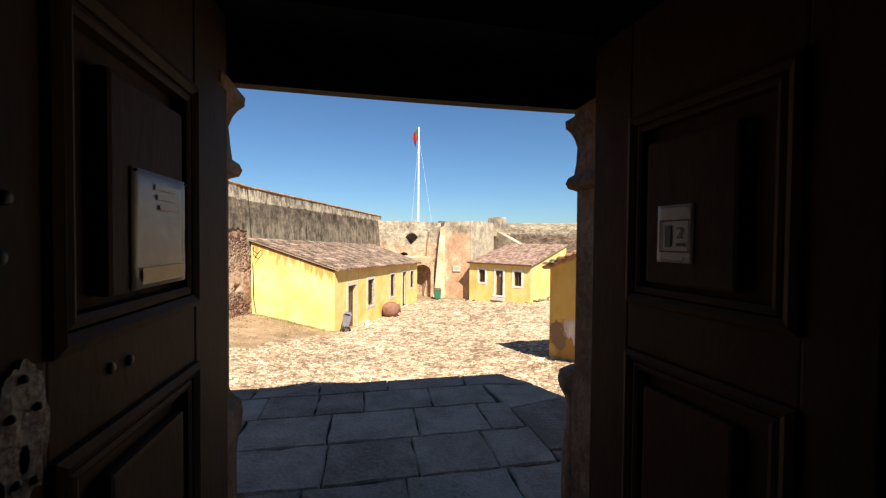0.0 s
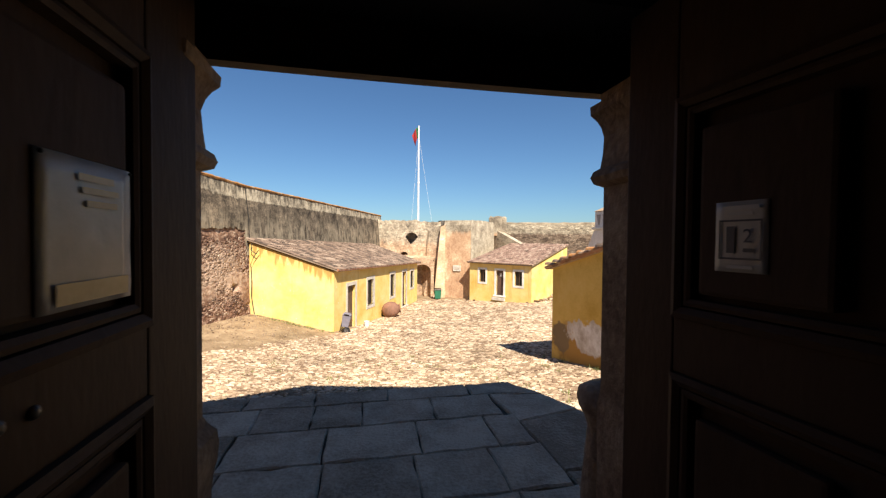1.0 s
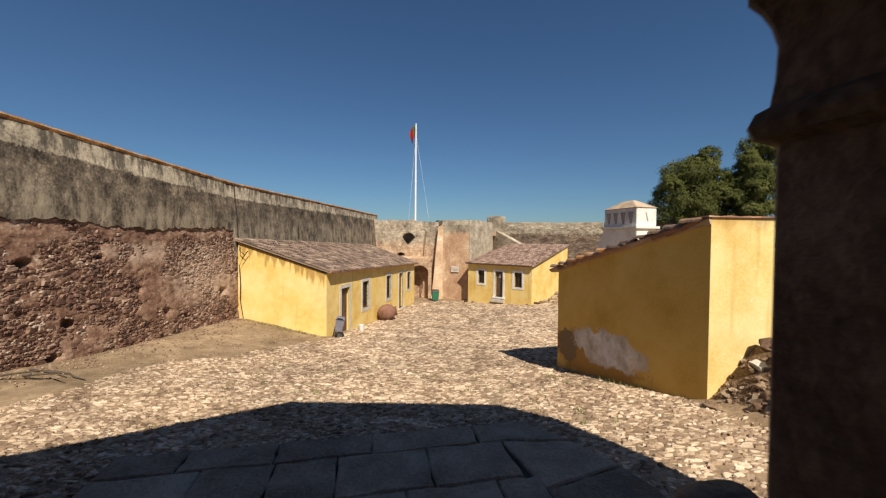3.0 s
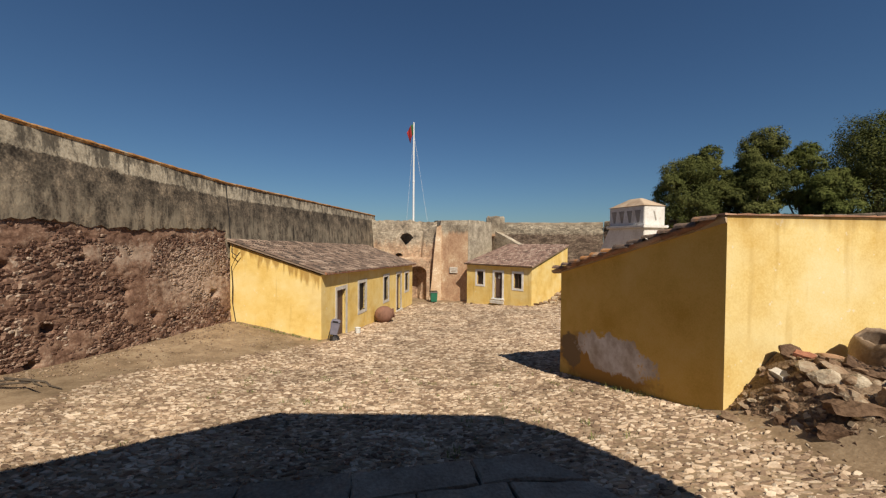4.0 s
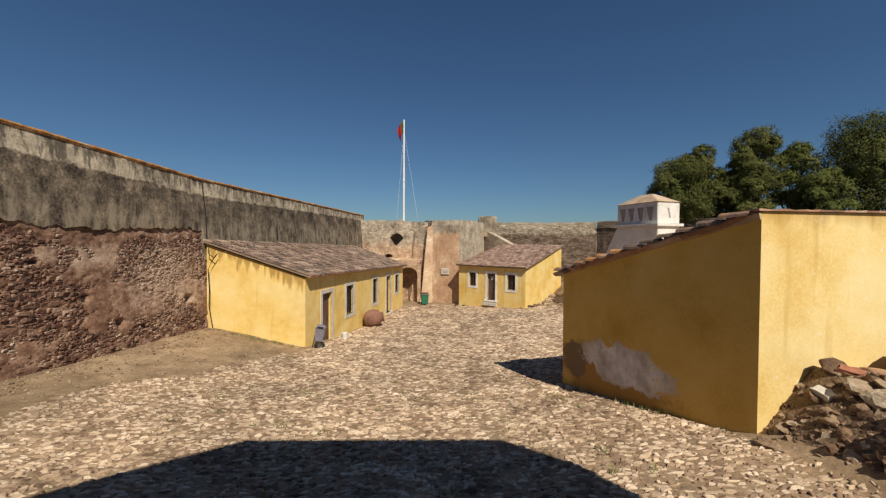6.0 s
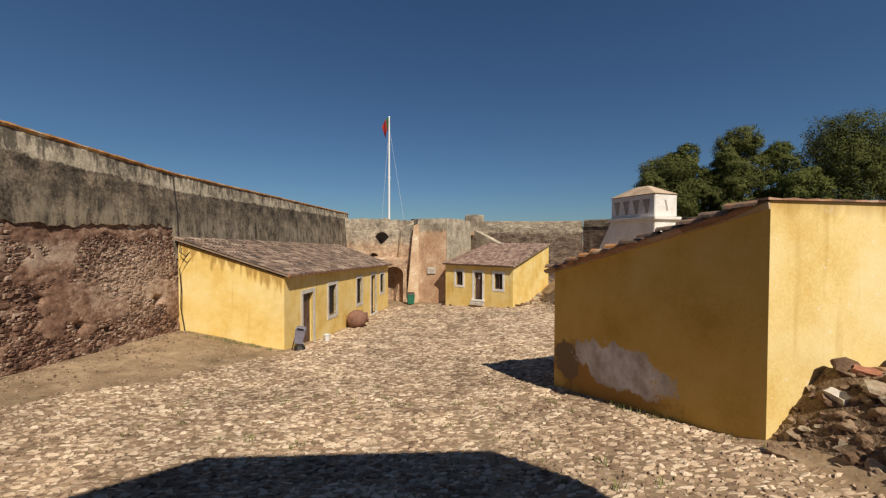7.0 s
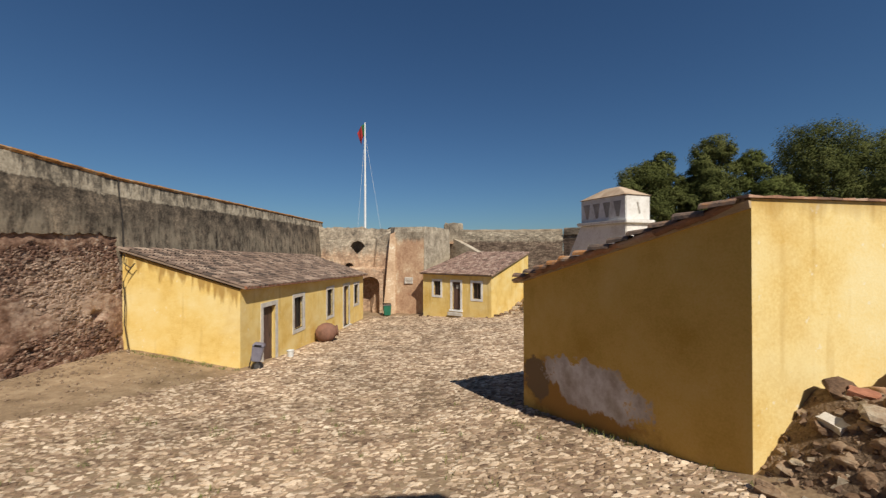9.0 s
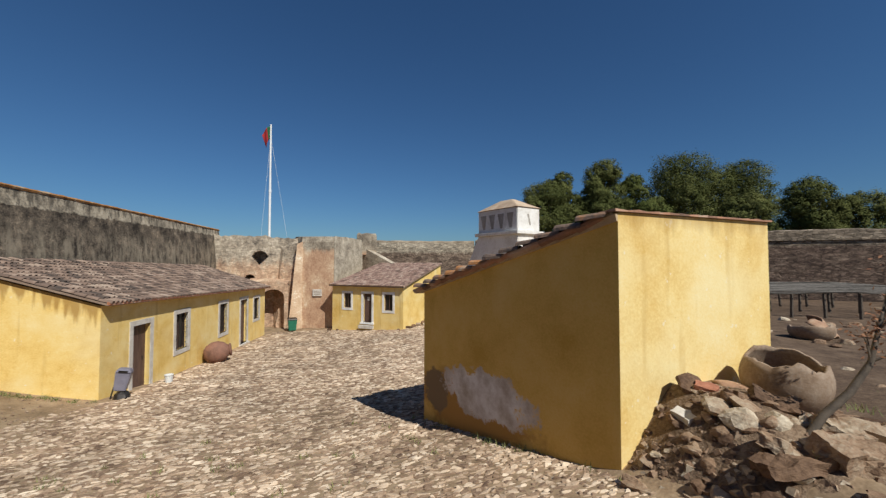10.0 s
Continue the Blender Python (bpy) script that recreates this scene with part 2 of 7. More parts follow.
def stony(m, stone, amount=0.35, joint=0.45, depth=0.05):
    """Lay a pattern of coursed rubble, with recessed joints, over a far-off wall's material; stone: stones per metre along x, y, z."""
    n, l = m.node_tree.nodes, m.node_tree.links
    bsdf = n["Principled BSDF"]
    base = bsdf.inputs["Base Color"].links[0].from_socket
    geo = n.new("ShaderNodeNewGeometry")
    mp = n.new("ShaderNodeMapping")
    mp.inputs["Scale"].default_value = stone
    l.new(geo.outputs["Position"], mp.inputs["Vector"])
    wob = n.new("ShaderNodeTexNoise")
    wob.inputs["Scale"].default_value = 2.2
    wob.inputs["Detail"].default_value = 3
    l.new(geo.outputs["Position"], wob.inputs["Vector"])
    add = n.new("ShaderNodeVectorMath")
    add.operation = "MULTIPLY_ADD"
    add.inputs[1].default_value = (1.2, 1.2, 1.2)
    l.new(wob.outputs["Color"], add.inputs[0])
    l.new(mp.outputs[0], add.inputs[2])
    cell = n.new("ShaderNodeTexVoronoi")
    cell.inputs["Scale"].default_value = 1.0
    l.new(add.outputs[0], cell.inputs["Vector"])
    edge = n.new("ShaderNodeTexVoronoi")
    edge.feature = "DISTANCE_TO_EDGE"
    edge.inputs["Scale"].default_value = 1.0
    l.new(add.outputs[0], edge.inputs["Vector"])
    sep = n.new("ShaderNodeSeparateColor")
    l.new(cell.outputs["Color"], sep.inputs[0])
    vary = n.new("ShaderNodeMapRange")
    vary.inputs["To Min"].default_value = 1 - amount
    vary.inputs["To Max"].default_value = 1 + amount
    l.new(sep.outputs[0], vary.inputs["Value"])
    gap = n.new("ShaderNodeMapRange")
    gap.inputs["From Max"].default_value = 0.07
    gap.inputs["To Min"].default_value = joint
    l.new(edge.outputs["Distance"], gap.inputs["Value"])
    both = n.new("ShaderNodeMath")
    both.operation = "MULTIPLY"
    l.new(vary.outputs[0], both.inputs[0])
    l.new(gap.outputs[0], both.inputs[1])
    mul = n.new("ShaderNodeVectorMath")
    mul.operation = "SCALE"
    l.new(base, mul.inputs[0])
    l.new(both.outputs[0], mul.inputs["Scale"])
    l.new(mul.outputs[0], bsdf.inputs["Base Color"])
    bp = n.new("ShaderNodeBump")
    bp.inputs["Strength"].default_value = 1.0
    bp.inputs["Distance"].default_value = depth
    l.new(both.outputs[0], bp.inputs["Height"])
    if bsdf.inputs["Normal"].links:
        l.new(bsdf.inputs["Normal"].links[0].from_socket, bp.inputs["Normal"])
    l.new(bp.outputs[0], bsdf.inputs["Normal"])
    return m


def patchy(m, scale, lo, hi):
    """Trodden and dusty areas: the colour is multiplied by tints that wander over metres."""
    n, l = m.node_tree.nodes, m.node_tree.links
    bsdf = n["Principled BSDF"]
    base = bsdf.inputs["Base Color"].links[0].from_socket
    geo = n.new("ShaderNodeNewGeometry")
    t = n.new("ShaderNodeTexNoise")
    t.inputs["Scale"].default_value = scale
    t.inputs["Detail"].default_value = 4
    t.inputs["Roughness"].default_value = 0.6
    l.new(geo.outputs["Position"], t.inputs["Vector"])
    ramp = n.new("ShaderNodeValToRGB")
    ramp.color_ramp.elements[0].position = 0.36
    ramp.color_ramp.elements[0].color = (*lo, 1)
    ramp.color_ramp.elements[1].position = 0.62
    ramp.color_ramp.elements[1].color = (*hi, 1)
    l.new(t.outputs["Fac"], ramp.inputs["Fac"])
    mul = n.new("ShaderNodeVectorMath")
    mul.operation = "MULTIPLY"
    l.new(base, mul.inputs[0])
    l.new(ramp.outputs["Color"], mul.inputs[1])
    l.new(mul.outputs[0], bsdf.inputs["Base Color"])
    return m


def limed(m, place, size, colour, amount):
    """A stretch where pale lime mortar still clings to the wall, with a ragged outline."""
    n, l = m.node_tree.nodes, m.node_tree.links
    bsdf = n["Principled BSDF"]
    base = bsdf.inputs["Base Color"].links[0].from_socket
    geo = n.new("ShaderNodeNewGeometry")
    mp = n.new("ShaderNodeMapping")
    mp.vector_type = "TEXTURE"
    mp.inputs["Location"].default_value = place
    mp.inputs["Scale"].default_value = size
    l.new(geo.outputs["Position"], mp.inputs["Vector"])
    ln = n.new("ShaderNodeVectorMath")
    ln.operation = "LENGTH"
    l.new(mp.outputs[0], ln.inputs[0])
    t = n.new("ShaderNodeTexNoise")
    t.inputs["Scale"].default_value = 3.5
    t.inputs["Detail"].default_value = 7
    t.inputs["Roughness"].default_value = 0.72
    l.new(geo.outputs["Position"], t.inputs["Vector"])
    ad = n.new("ShaderNodeMath")
    ad.operation = "MULTIPLY_ADD"
    ad.inputs[1].default_value = 3.2
    l.new(t.outputs["Fac"], ad.inputs[0])
    l.new(ln.outputs["Value"], ad.inputs[2])
    mr = n.new("ShaderNodeMapRange")
    mr.inputs["From Min"].default_value = 2.55
    mr.inputs["From Max"].default_value = 2.05
    mr.inputs["To Max"].default_value = amount
    l.new(ad.outputs[0], mr.inputs["Value"])
    mix = n.new("ShaderNodeMix")
    mix.data_type = "RGBA"
    l.new(mr.outputs[0], mix.inputs["Factor"])
    l.new(base, mix.inputs["A"])
    mix.inputs["B"].default_value = (*colour, 1)
    l.new(mix.outputs["Result"], bsdf.inputs["Base Color"])
    return m


def old_plaster(name):
    """Fort plaster: a paler band below the coping with dark drips, a sharp edge, then blackened coat that grows paler again lower down."""
    m = mottled(name, [(0.36, 0.036, 0.029, 0.023), (0.46, 0.092, 0.075, 0.057), (0.56, 0.18, 0.143, 0.104), (0.68, 0.37, 0.295, 0.205)], 1.5, 0.95, 1.2, 16, stretch=(1.0, 1.0, 0.8), gritty=0.8, shine=0.15)
    n, l = m.node_tree.nodes, m.node_tree.links
    bsdf = n["Principled BSDF"]
    dark = bsdf.inputs["Base Color"].links[0].from_node
    fac = dark.inputs["Fac"].links[0].from_socket
    geo = n.new("ShaderNodeNewGeometry")
    sep = n.new("ShaderNodeSeparateXYZ")
    l.new(geo.outputs["Position"], sep.inputs[0])

    def calc(op, a, b, c=None):
        q = n.new("ShaderNodeMath")
        q.operation = op
        for k, v in enumerate((a, b, c)):
            if isinstance(v, (int, float)):
                q.inputs[k].default_value = v
            elif v is not None:
                l.new(v, q.inputs[k])
        return q.outputs[0]

    def cloud(scale, stretch, detail=5, rough=0.65):
        mp = n.new("ShaderNodeMapping")
        mp.inputs["Scale"].default_value = stretch
        l.new(geo.outputs["Position"], mp.inputs["Vector"])
        t = n.new("ShaderNodeTexNoise")
        t.inputs["Scale"].default_value = scale
        t.inputs["Detail"].default_value = detail
        t.inputs["Roughness"].default_value = rough
        l.new(mp.outputs[0], t.inputs["Vector"])
        return t.outputs["Fac"]

    def ease(v, a, b, to=1.0):
        r = n.new("ShaderNodeMapRange")
        r.interpolation_type = "SMOOTHSTEP"
        r.inputs["From Min"].default_value = a
        r.inputs["From Max"].default_value = b
        r.inputs["To Max"].default_value = to
        l.new(v, r.inputs["Value"])
        return r.outputs[0]

    def blend(f, a, b):
        x = n.new("ShaderNodeMix")
        x.data_type = "RGBA"
        l.new(f, x.inputs["Factor"])
        l.new(a, x.inputs["A"])
        if isinstance(b, tuple):
            x.inputs["B"].default_value = (*b, 1)
        else:
            l.new(b, x.inputs["B"])
        return x.outputs["Result"]

    # depth below the top of the wall
    north = calc("MAXIMUM", calc("SUBTRACT", 20.0, sep.outputs["Y"]), 0.0)
    down = calc("SUBTRACT", calc("MULTIPLY_ADD", north, 0.07, 4.19), sep.outputs["Z"])
    pale = n.new("ShaderNodeValToRGB")
    el = pale.color_ramp.elements
    el.new(0.5)
    for e, (p, c) in zip(el, ((0.36, (0.17, 0.145, 0.11)), (0.50, (0.40, 0.34, 0.25)), (0.64, (0.60, 0.52, 0.39)))):
        e.position, e.color = p, (*c, 1)
    l.new(fac, pale.inputs["Fac"])
    ragged = calc("MULTIPLY_ADD", cloud(2.6, (1, 1, 0.8), 6, 0.7), 0.55, down)
    streak = cloud(2.6, (1.3, 1.3, 0.30), 7, 0.72)
    # drips from the coping over the paler band
    drip = calc("MULTIPLY", ease(calc("SUBTRACT", streak, calc("MULTIPLY", down, 0.16)), 0.40, 0.52), 0.85)
    upper = blend(drip, pale.outputs["Color"], (0.085, 0.073, 0.058))
    # paler runs low down
    low = calc("MULTIPLY", ease(down, 1.0, 2.3), ease(streak, 0.42, 0.62, 0.75))
    lower = blend(low, dark.outputs["Color"], (0.34, 0.285, 0.205))
    out = blend(ease(ragged, 1.0, 1.06), upper, lower)
    l.new(out, bsdf.inputs["Base Color"])
    return m


YELLOW = [(0.28, 0.66, 0.42, 0.10), (0.5, 0.79, 0.57, 0.19), (0.72, 0.83, 0.66, 0.30)]
OCHRE = [(0.28, 0.60, 0.37, 0.06), (0.5, 0.73, 0.48, 0.11), (0.72, 0.78, 0.55, 0.17)]
M_COBBLE_BED = patchy(mottled("dusty_earth", [(0.3, 0.17, 0.12, 0.074), (0.5, 0.29, 0.212, 0.136), (0.7, 0.42, 0.325, 0.218)], 1.2, fine=22, bump=1.0, gritty=0.72, shine=0.2), 0.33, (0.84, 0.82, 0.77), (1.20, 1.16, 1.10))
COBBLE = [(0.1, 0.12, 0.08, 0.056), (0.36, 0.275, 0.196, 0.136), (0.60, 0.45, 0.35, 0.255), (0.92, 0.70, 0.60, 0.475)]
M_COBBLE = patchy(mottled("cobble_stone", COBBLE, 1.3, fine=35, bump=1.0, vary=0.62, gritty=0.7, shine=0.25, island=True), 0.33, (0.84, 0.81, 0.77), (1.20, 1.16, 1.10))
M_YELLOW = limewash("yellow_limewash", YELLOW)
M_GABLE = limewash("stained_yellow_limewash", YELLOW, (-2.05, 0.334))
M_FRONT = limewash("rain_stained_limewash", [(0.28, 0.68, 0.45, 0.13), (0.5, 0.80, 0.61, 0.25), (0.72, 0.84, 0.70, 0.37)], (1.99, 0.0), 0.28)
M_PEELING = peeling("peeling_limewash", OCHRE)
TILE_GREY = [(0.15, 0.06, 0.045, 0.035), (0.4, 0.145, 0.098, 0.072), (0.6, 0.225, 0.152, 0.11), (0.85, 0.37, 0.28, 0.21)]
TILE = [(0.15, 0.15, 0.095, 0.065), (0.4, 0.31, 0.165, 0.10), (0.6, 0.43, 0.225, 0.13), (0.85, 0.50, 0.37, 0.27)]
M_TILE = mottled("clay_tile", TILE, 2.0, fine=25, bump=0.4, vary=0.6)
M_TILE_MASS = mottled("clay_tile_mass", TILE_GREY, 2.0, fine=25, bump=0.4, vary=0.6, island=True)
M_TILE_RED = mottled("red_tile_mass", [(0.15, 0.12, 0.08, 0.062), (0.4, 0.25, 0.155, 0.118), (0.6, 0.35, 0.235, 0.18), (0.85, 0.46, 0.36, 0.285)], 2.0, fine=25, bump=0.4, vary=0.5, island=True)
M_TILE_GREY = mottled("lichened_tile", TILE_GREY, 2.0, fine=25, bump=0.5, vary=0.6)
M_TILE_LICHEN = mottled("lichened_clay_tile", [(0.2, 0.10, 0.075, 0.06), (0.42, 0.24, 0.16, 0.11), (0.55, 0.36, 0.20, 0.11), (0.66, 0.48, 0.20, 0.05), (0.85, 0.50, 0.38, 0.27)], 5.0, gritty=0.72, fine=25, bump=0.8, vary=0.5)
M_EAVE = mottled("red_clay_eave", [(0.3, 0.26, 0.10, 0.05), (0.5, 0.42, 0.18, 0.09), (0.66, 0.62, 0.46, 0.33)], 5.0, fine=25, bump=0.4)
M_ROOF_BED = mottled("roof_bed", [(0.3, 0.20, 0.135, 0.095), (0.7, 0.32, 0.235, 0.165)], 2.0)
M_BED_MORTAR = mottled("pale_bed_mortar", [(0.3, 0.42, 0.30, 0.17), (0.7, 0.58, 0.45, 0.28)], 2.0)
M_MORTAR = mottled("reddish_mortar", [(0.28, 0.07, 0.04, 0.028), (0.42, 0.165, 0.092, 0.062), (0.55, 0.27, 0.165, 0.112), (0.63, 0.38, 0.26, 0.185), (0.72, 0.60, 0.49, 0.38)], 1.3, gritty=0.76, fine=12, bump=1.0, bump_dist=0.05, shine=0.15)
RUBBLE = [(0.12, 0.07, 0.042, 0.032), (0.38, 0.15, 0.083, 0.058), (0.60, 0.235, 0.14, 0.098), (0.80, 0.33, 0.225, 0.165), (0.95, 0.50, 0.40, 0.31)]
M_RUBBLE = mottled("rubble_stone", RUBBLE, 1.0, fine=22, bump=1.0, vary=0.7, shine=0.2)
M_RUBBLE_MASS = mottled("rubble_stone_mass", RUBBLE, 1.0, fine=22, bump=1.0, vary=0.7, island=True, shine=0.2)
for m in (M_MORTAR, M_RUBBLE_MASS):
    limed(m, (-10.6, 17.9, -0.1), (3.0, 2.2, 1.6), (0.56, 0.43, 0.325), 0.5)
    limed(m, (-11.2, 15.0, 1.0), (3.0, 1.5, 0.45), (0.52, 0.41, 0.31), 0.5)
M_PLASTER = old_plaster("streaked_plaster")
M_COPING = mottled("lichened_coping", [(0.3, 0.10, 0.06, 0.035), (0.42, 0.26, 0.115, 0.03), (0.53, 0.40, 0.19, 0.05), (0.62, 0.40, 0.31, 0.20), (0.75, 0.50, 0.43, 0.32)], 1.5, gritty=0.72, fine=20, bump=1.0)
M_BASTION = zoned("ochre_wall", [(0.3, 0.30, 0.165, 0.10), (0.5, 0.47, 0.30, 0.185), (0.62, 0.57, 0.41, 0.265), (0.74, 0.70, 0.60, 0.44)],
                  [(0.3, 0.09, 0.075, 0.06), (0.48, 0.25, 0.205, 0.15), (0.66, 0.47, 0.41, 0.31)], 2.25, 0.2, 1.3, 0.9, 9, (1, 1, 0.8), bump=1.0)
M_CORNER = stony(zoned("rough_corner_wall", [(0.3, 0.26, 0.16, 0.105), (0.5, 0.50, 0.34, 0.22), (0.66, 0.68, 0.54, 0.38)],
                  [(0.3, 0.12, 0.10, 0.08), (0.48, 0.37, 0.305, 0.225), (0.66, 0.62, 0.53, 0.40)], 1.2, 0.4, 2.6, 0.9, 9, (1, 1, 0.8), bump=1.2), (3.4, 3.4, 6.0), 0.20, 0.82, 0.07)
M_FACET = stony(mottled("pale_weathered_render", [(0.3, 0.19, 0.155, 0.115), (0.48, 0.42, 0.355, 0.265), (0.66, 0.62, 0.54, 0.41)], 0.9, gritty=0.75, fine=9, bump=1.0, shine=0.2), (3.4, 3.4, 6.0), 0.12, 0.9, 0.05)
# white flakes are real; the facet's brighter light is in the paler ochre
M_BUTTRESS = mottled("pale_ochre_render", [(0.3, 0.46, 0.29, 0.18), (0.5, 0.62, 0.44, 0.28), (0.60, 0.70, 0.53, 0.36), (0.66, 0.84, 0.78, 0.62)], 0.8, gritty=0.68, fine=9, bump=0.8, shine=0.2)
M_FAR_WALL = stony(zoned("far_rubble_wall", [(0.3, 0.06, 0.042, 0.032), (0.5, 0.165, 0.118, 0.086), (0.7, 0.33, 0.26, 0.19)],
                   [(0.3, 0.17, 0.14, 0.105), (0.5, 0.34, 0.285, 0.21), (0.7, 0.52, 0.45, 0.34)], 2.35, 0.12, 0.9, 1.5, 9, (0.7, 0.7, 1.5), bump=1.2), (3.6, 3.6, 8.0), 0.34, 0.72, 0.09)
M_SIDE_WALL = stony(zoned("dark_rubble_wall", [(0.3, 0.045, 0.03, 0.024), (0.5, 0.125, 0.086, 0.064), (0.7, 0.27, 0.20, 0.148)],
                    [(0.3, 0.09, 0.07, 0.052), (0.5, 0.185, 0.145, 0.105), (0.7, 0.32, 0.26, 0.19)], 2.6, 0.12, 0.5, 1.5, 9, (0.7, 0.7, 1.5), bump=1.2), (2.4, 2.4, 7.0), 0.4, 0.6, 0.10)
M_CREST = mottled("worn_crest", [(0.3, 0.14, 0.11, 0.078), (0.5, 0.27, 0.215, 0.15), (0.7, 0.44, 0.365, 0.265)], 1.2, gritty=0.74, fine=12, bump=1.0, shine=0.2)
M_SLAB = mottled("worn_paving_stone", [(0.3, 0.22, 0.16, 0.108), (0.5, 0.36, 0.275, 0.195), (0.7, 0.49, 0.39, 0.285)], 2.5, fine=40, bump=1.0, vary=0.3, gritty=0.72, shine=0.25)
M_JOINT = mottled("joint_earth", [(0.3, 0.05, 0.042, 0.03), (0.7, 0.10, 0.085, 0.06)], 4)
M_DARK_WOOD = mottled("dark_painted_wood", [(0.3, 0.034, 0.018, 0.011), (0.6, 0.060, 0.033, 0.02)], 3, shine=0.15, rough=0.7, fine=60, bump=0.2, stretch=(1, 1, 0.25))
M_DOOR = mottled("brown_door_wood", [(0.3, 0.065, 0.035, 0.026), (0.6, 0.12, 0.068, 0.05)], 4, rough=0.6, fine=50, bump=0.3, stretch=(1, 1, 0.2))
M_WHITE = mottled("whitewash", [(0.3, 0.60, 0.56, 0.50), (0.55, 0.80, 0.78, 0.74)], 2.0, fine=25, bump=0.25)
M_SURROUND = mottled("pale_stone_surround", [(0.3, 0.45, 0.40, 0.34), (0.6, 0.64, 0.60, 0.53)], 3.0, fine=30, bump=0.3)
M_GATE_STONE = mottled("gate_stone", [(0.3, 0.10, 0.064, 0.042), (0.5, 0.20, 0.135, 0.09), (0.7, 0.32, 0.235, 0.16)], 3.0, fine=30, bump=1.0, gritty=0.72, shine=0.2)
# near-black: the darkness of the unlit passage is put into this colour
M_PASSAGE = mottled("passage_shade_plaster", [(0.3, 0.02, 0.016, 0.013), (0.6, 0.035, 0.028, 0.022)], 2.0, fine=20, bump=0.5)
M_LEAF = mottled("leaf", [(0.3, 0.050, 0.058, 0.016), (0.5, 0.092, 0.102, 0.03), (0.7, 0.15, 0.152, 0.05)], 0.30, rough=0.9, fine=4, bump=0, vary=0.22, island=True, shine=0.08)
M_LEAF_LIGHT = mottled("light_leaf", [(0.3, 0.066, 0.08, 0.02), (0.5, 0.11, 0.125, 0.034), (0.7, 0.16, 0.165, 0.052)], 0.30, rough=0.9, fine=4, bump=0, vary=0.22, island=True, shine=0.08)
M_BARK = mottled("bark", [(0.3, 0.05, 0.038, 0.028), (0.6, 0.11, 0.085, 0.06)], 5, bump=0.6)
M_POLE = mottled("white_painted_steel", [(0.3, 0.72, 0.72, 0.70), (0.6, 0.82, 0.82, 0.80)], 3, rough=0.4, bump=0.05)
M_IRON = mottled("dark_iron", [(0.3, 0.03, 0.027, 0.025), (0.6, 0.06, 0.052, 0.047)], 6, rough=0.5, metal=0.6)
# near-black that stands in for the shade inside rooms and openings
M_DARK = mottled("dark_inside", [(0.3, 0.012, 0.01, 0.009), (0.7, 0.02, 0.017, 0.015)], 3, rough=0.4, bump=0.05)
M_RED = mottled("red_cloth", [(0.3, 0.24, 0.012, 0.014), (0.6, 0.33, 0.018, 0.018)], 3, fine=80, bump=0.1)
M_GREEN_CLOTH = mottled("green_cloth", [(0.3, 0.01, 0.07, 0.025), (0.6, 0.015, 0.10, 0.035)], 3, fine=80, bump=0.1)
M_GREEN_BIN = mottled("green_plastic", [(0.3, 0.02, 0.12, 0.07), (0.6, 0.03, 0.17, 0.10)], 3, rough=0.45, bump=0.05)
M_GREY_BIN = mottled("grey_plastic", [(0.3, 0.16, 0.15, 0.19), (0.6, 0.23, 0.22, 0.27)], 4, rough=0.5, bump=0.08)
M_BUCKET = mottled("white_plastic", [(0.3, 0.66, 0.66, 0.62), (0.6, 0.78, 0.78, 0.75)], 4, rough=0.45, bump=0.05)
M_CLAY = mottled("old_terracotta", [(0.28, 0.19, 0.11, 0.07), (0.5, 0.35, 0.205, 0.12), (0.72, 0.46, 0.33, 0.22)], 1.8, fine=25, bump=0.5)
M_JAR = mottled("weathered_jar_clay", [(0.28, 0.15, 0.095, 0.06), (0.46, 0.235, 0.16, 0.10), (0.60, 0.29, 0.215, 0.15), (0.74, 0.38, 0.29, 0.20)], 2.4, gritty=0.7, fine=25, bump=0.6)
M_PIT_CLAY = mottled("brown_terracotta", [(0.3, 0.14, 0.07, 0.045), (0.6, 0.26, 0.13, 0.085)], 2.5, fine=25, bump=0.4)
ROCK = [(0.12, 0.08, 0.047, 0.029), (0.38, 0.185, 0.115, 0.07), (0.58, 0.29, 0.195, 0.122), (0.74, 0.38, 0.30, 0.21), (0.92, 0.63, 0.54, 0.40)]
M_ROCK = mottled("loose_stone", ROCK, 2.2, fine=24, bump=1.0, vary=0.6, bump_dist=0.04, gritty=0.74, shine=0.2)
M_BRICK = mottled("red_brick", [(0.3, 0.26, 0.10, 0.055), (0.6, 0.40, 0.17, 0.10)], 8, fine=40, bump=0.6)
M_ROCK_MASS = mottled("small_loose_stone", ROCK, 2.2, fine=30, bump=0.7, vary=0.6, island=True)
M_SOIL = mottled("brown_soil", [(0.3, 0.06, 0.039, 0.025), (0.5, 0.125, 0.083, 0.053), (0.7, 0.20, 0.14, 0.09)], 1.6, shine=0.2, gritty=0.74, fine=22, bump=1.0, bump_dist=0.04)
M_BANK = mottled("crumbly_bank_earth", [(0.3, 0.10, 0.066, 0.041), (0.5, 0.20, 0.136, 0.086), (0.7, 0.31, 0.225, 0.147)], 3.0, shine=0.2, gritty=0.76, fine=24, bump=1.0, bump_dist=0.05)
M_GRASS = mottled("dry_weed", [(0.3, 0.10, 0.13, 0.03), (0.6, 0.22, 0.22, 0.07)], 2, bump=0, vary=0.3, island=True)
M_PAPER = mottled("printed_paper", [(0.3, 0.33, 0.315, 0.30), (0.6, 0.46, 0.44, 0.42)], 4, rough=0.35, fine=20, bump=0.15)
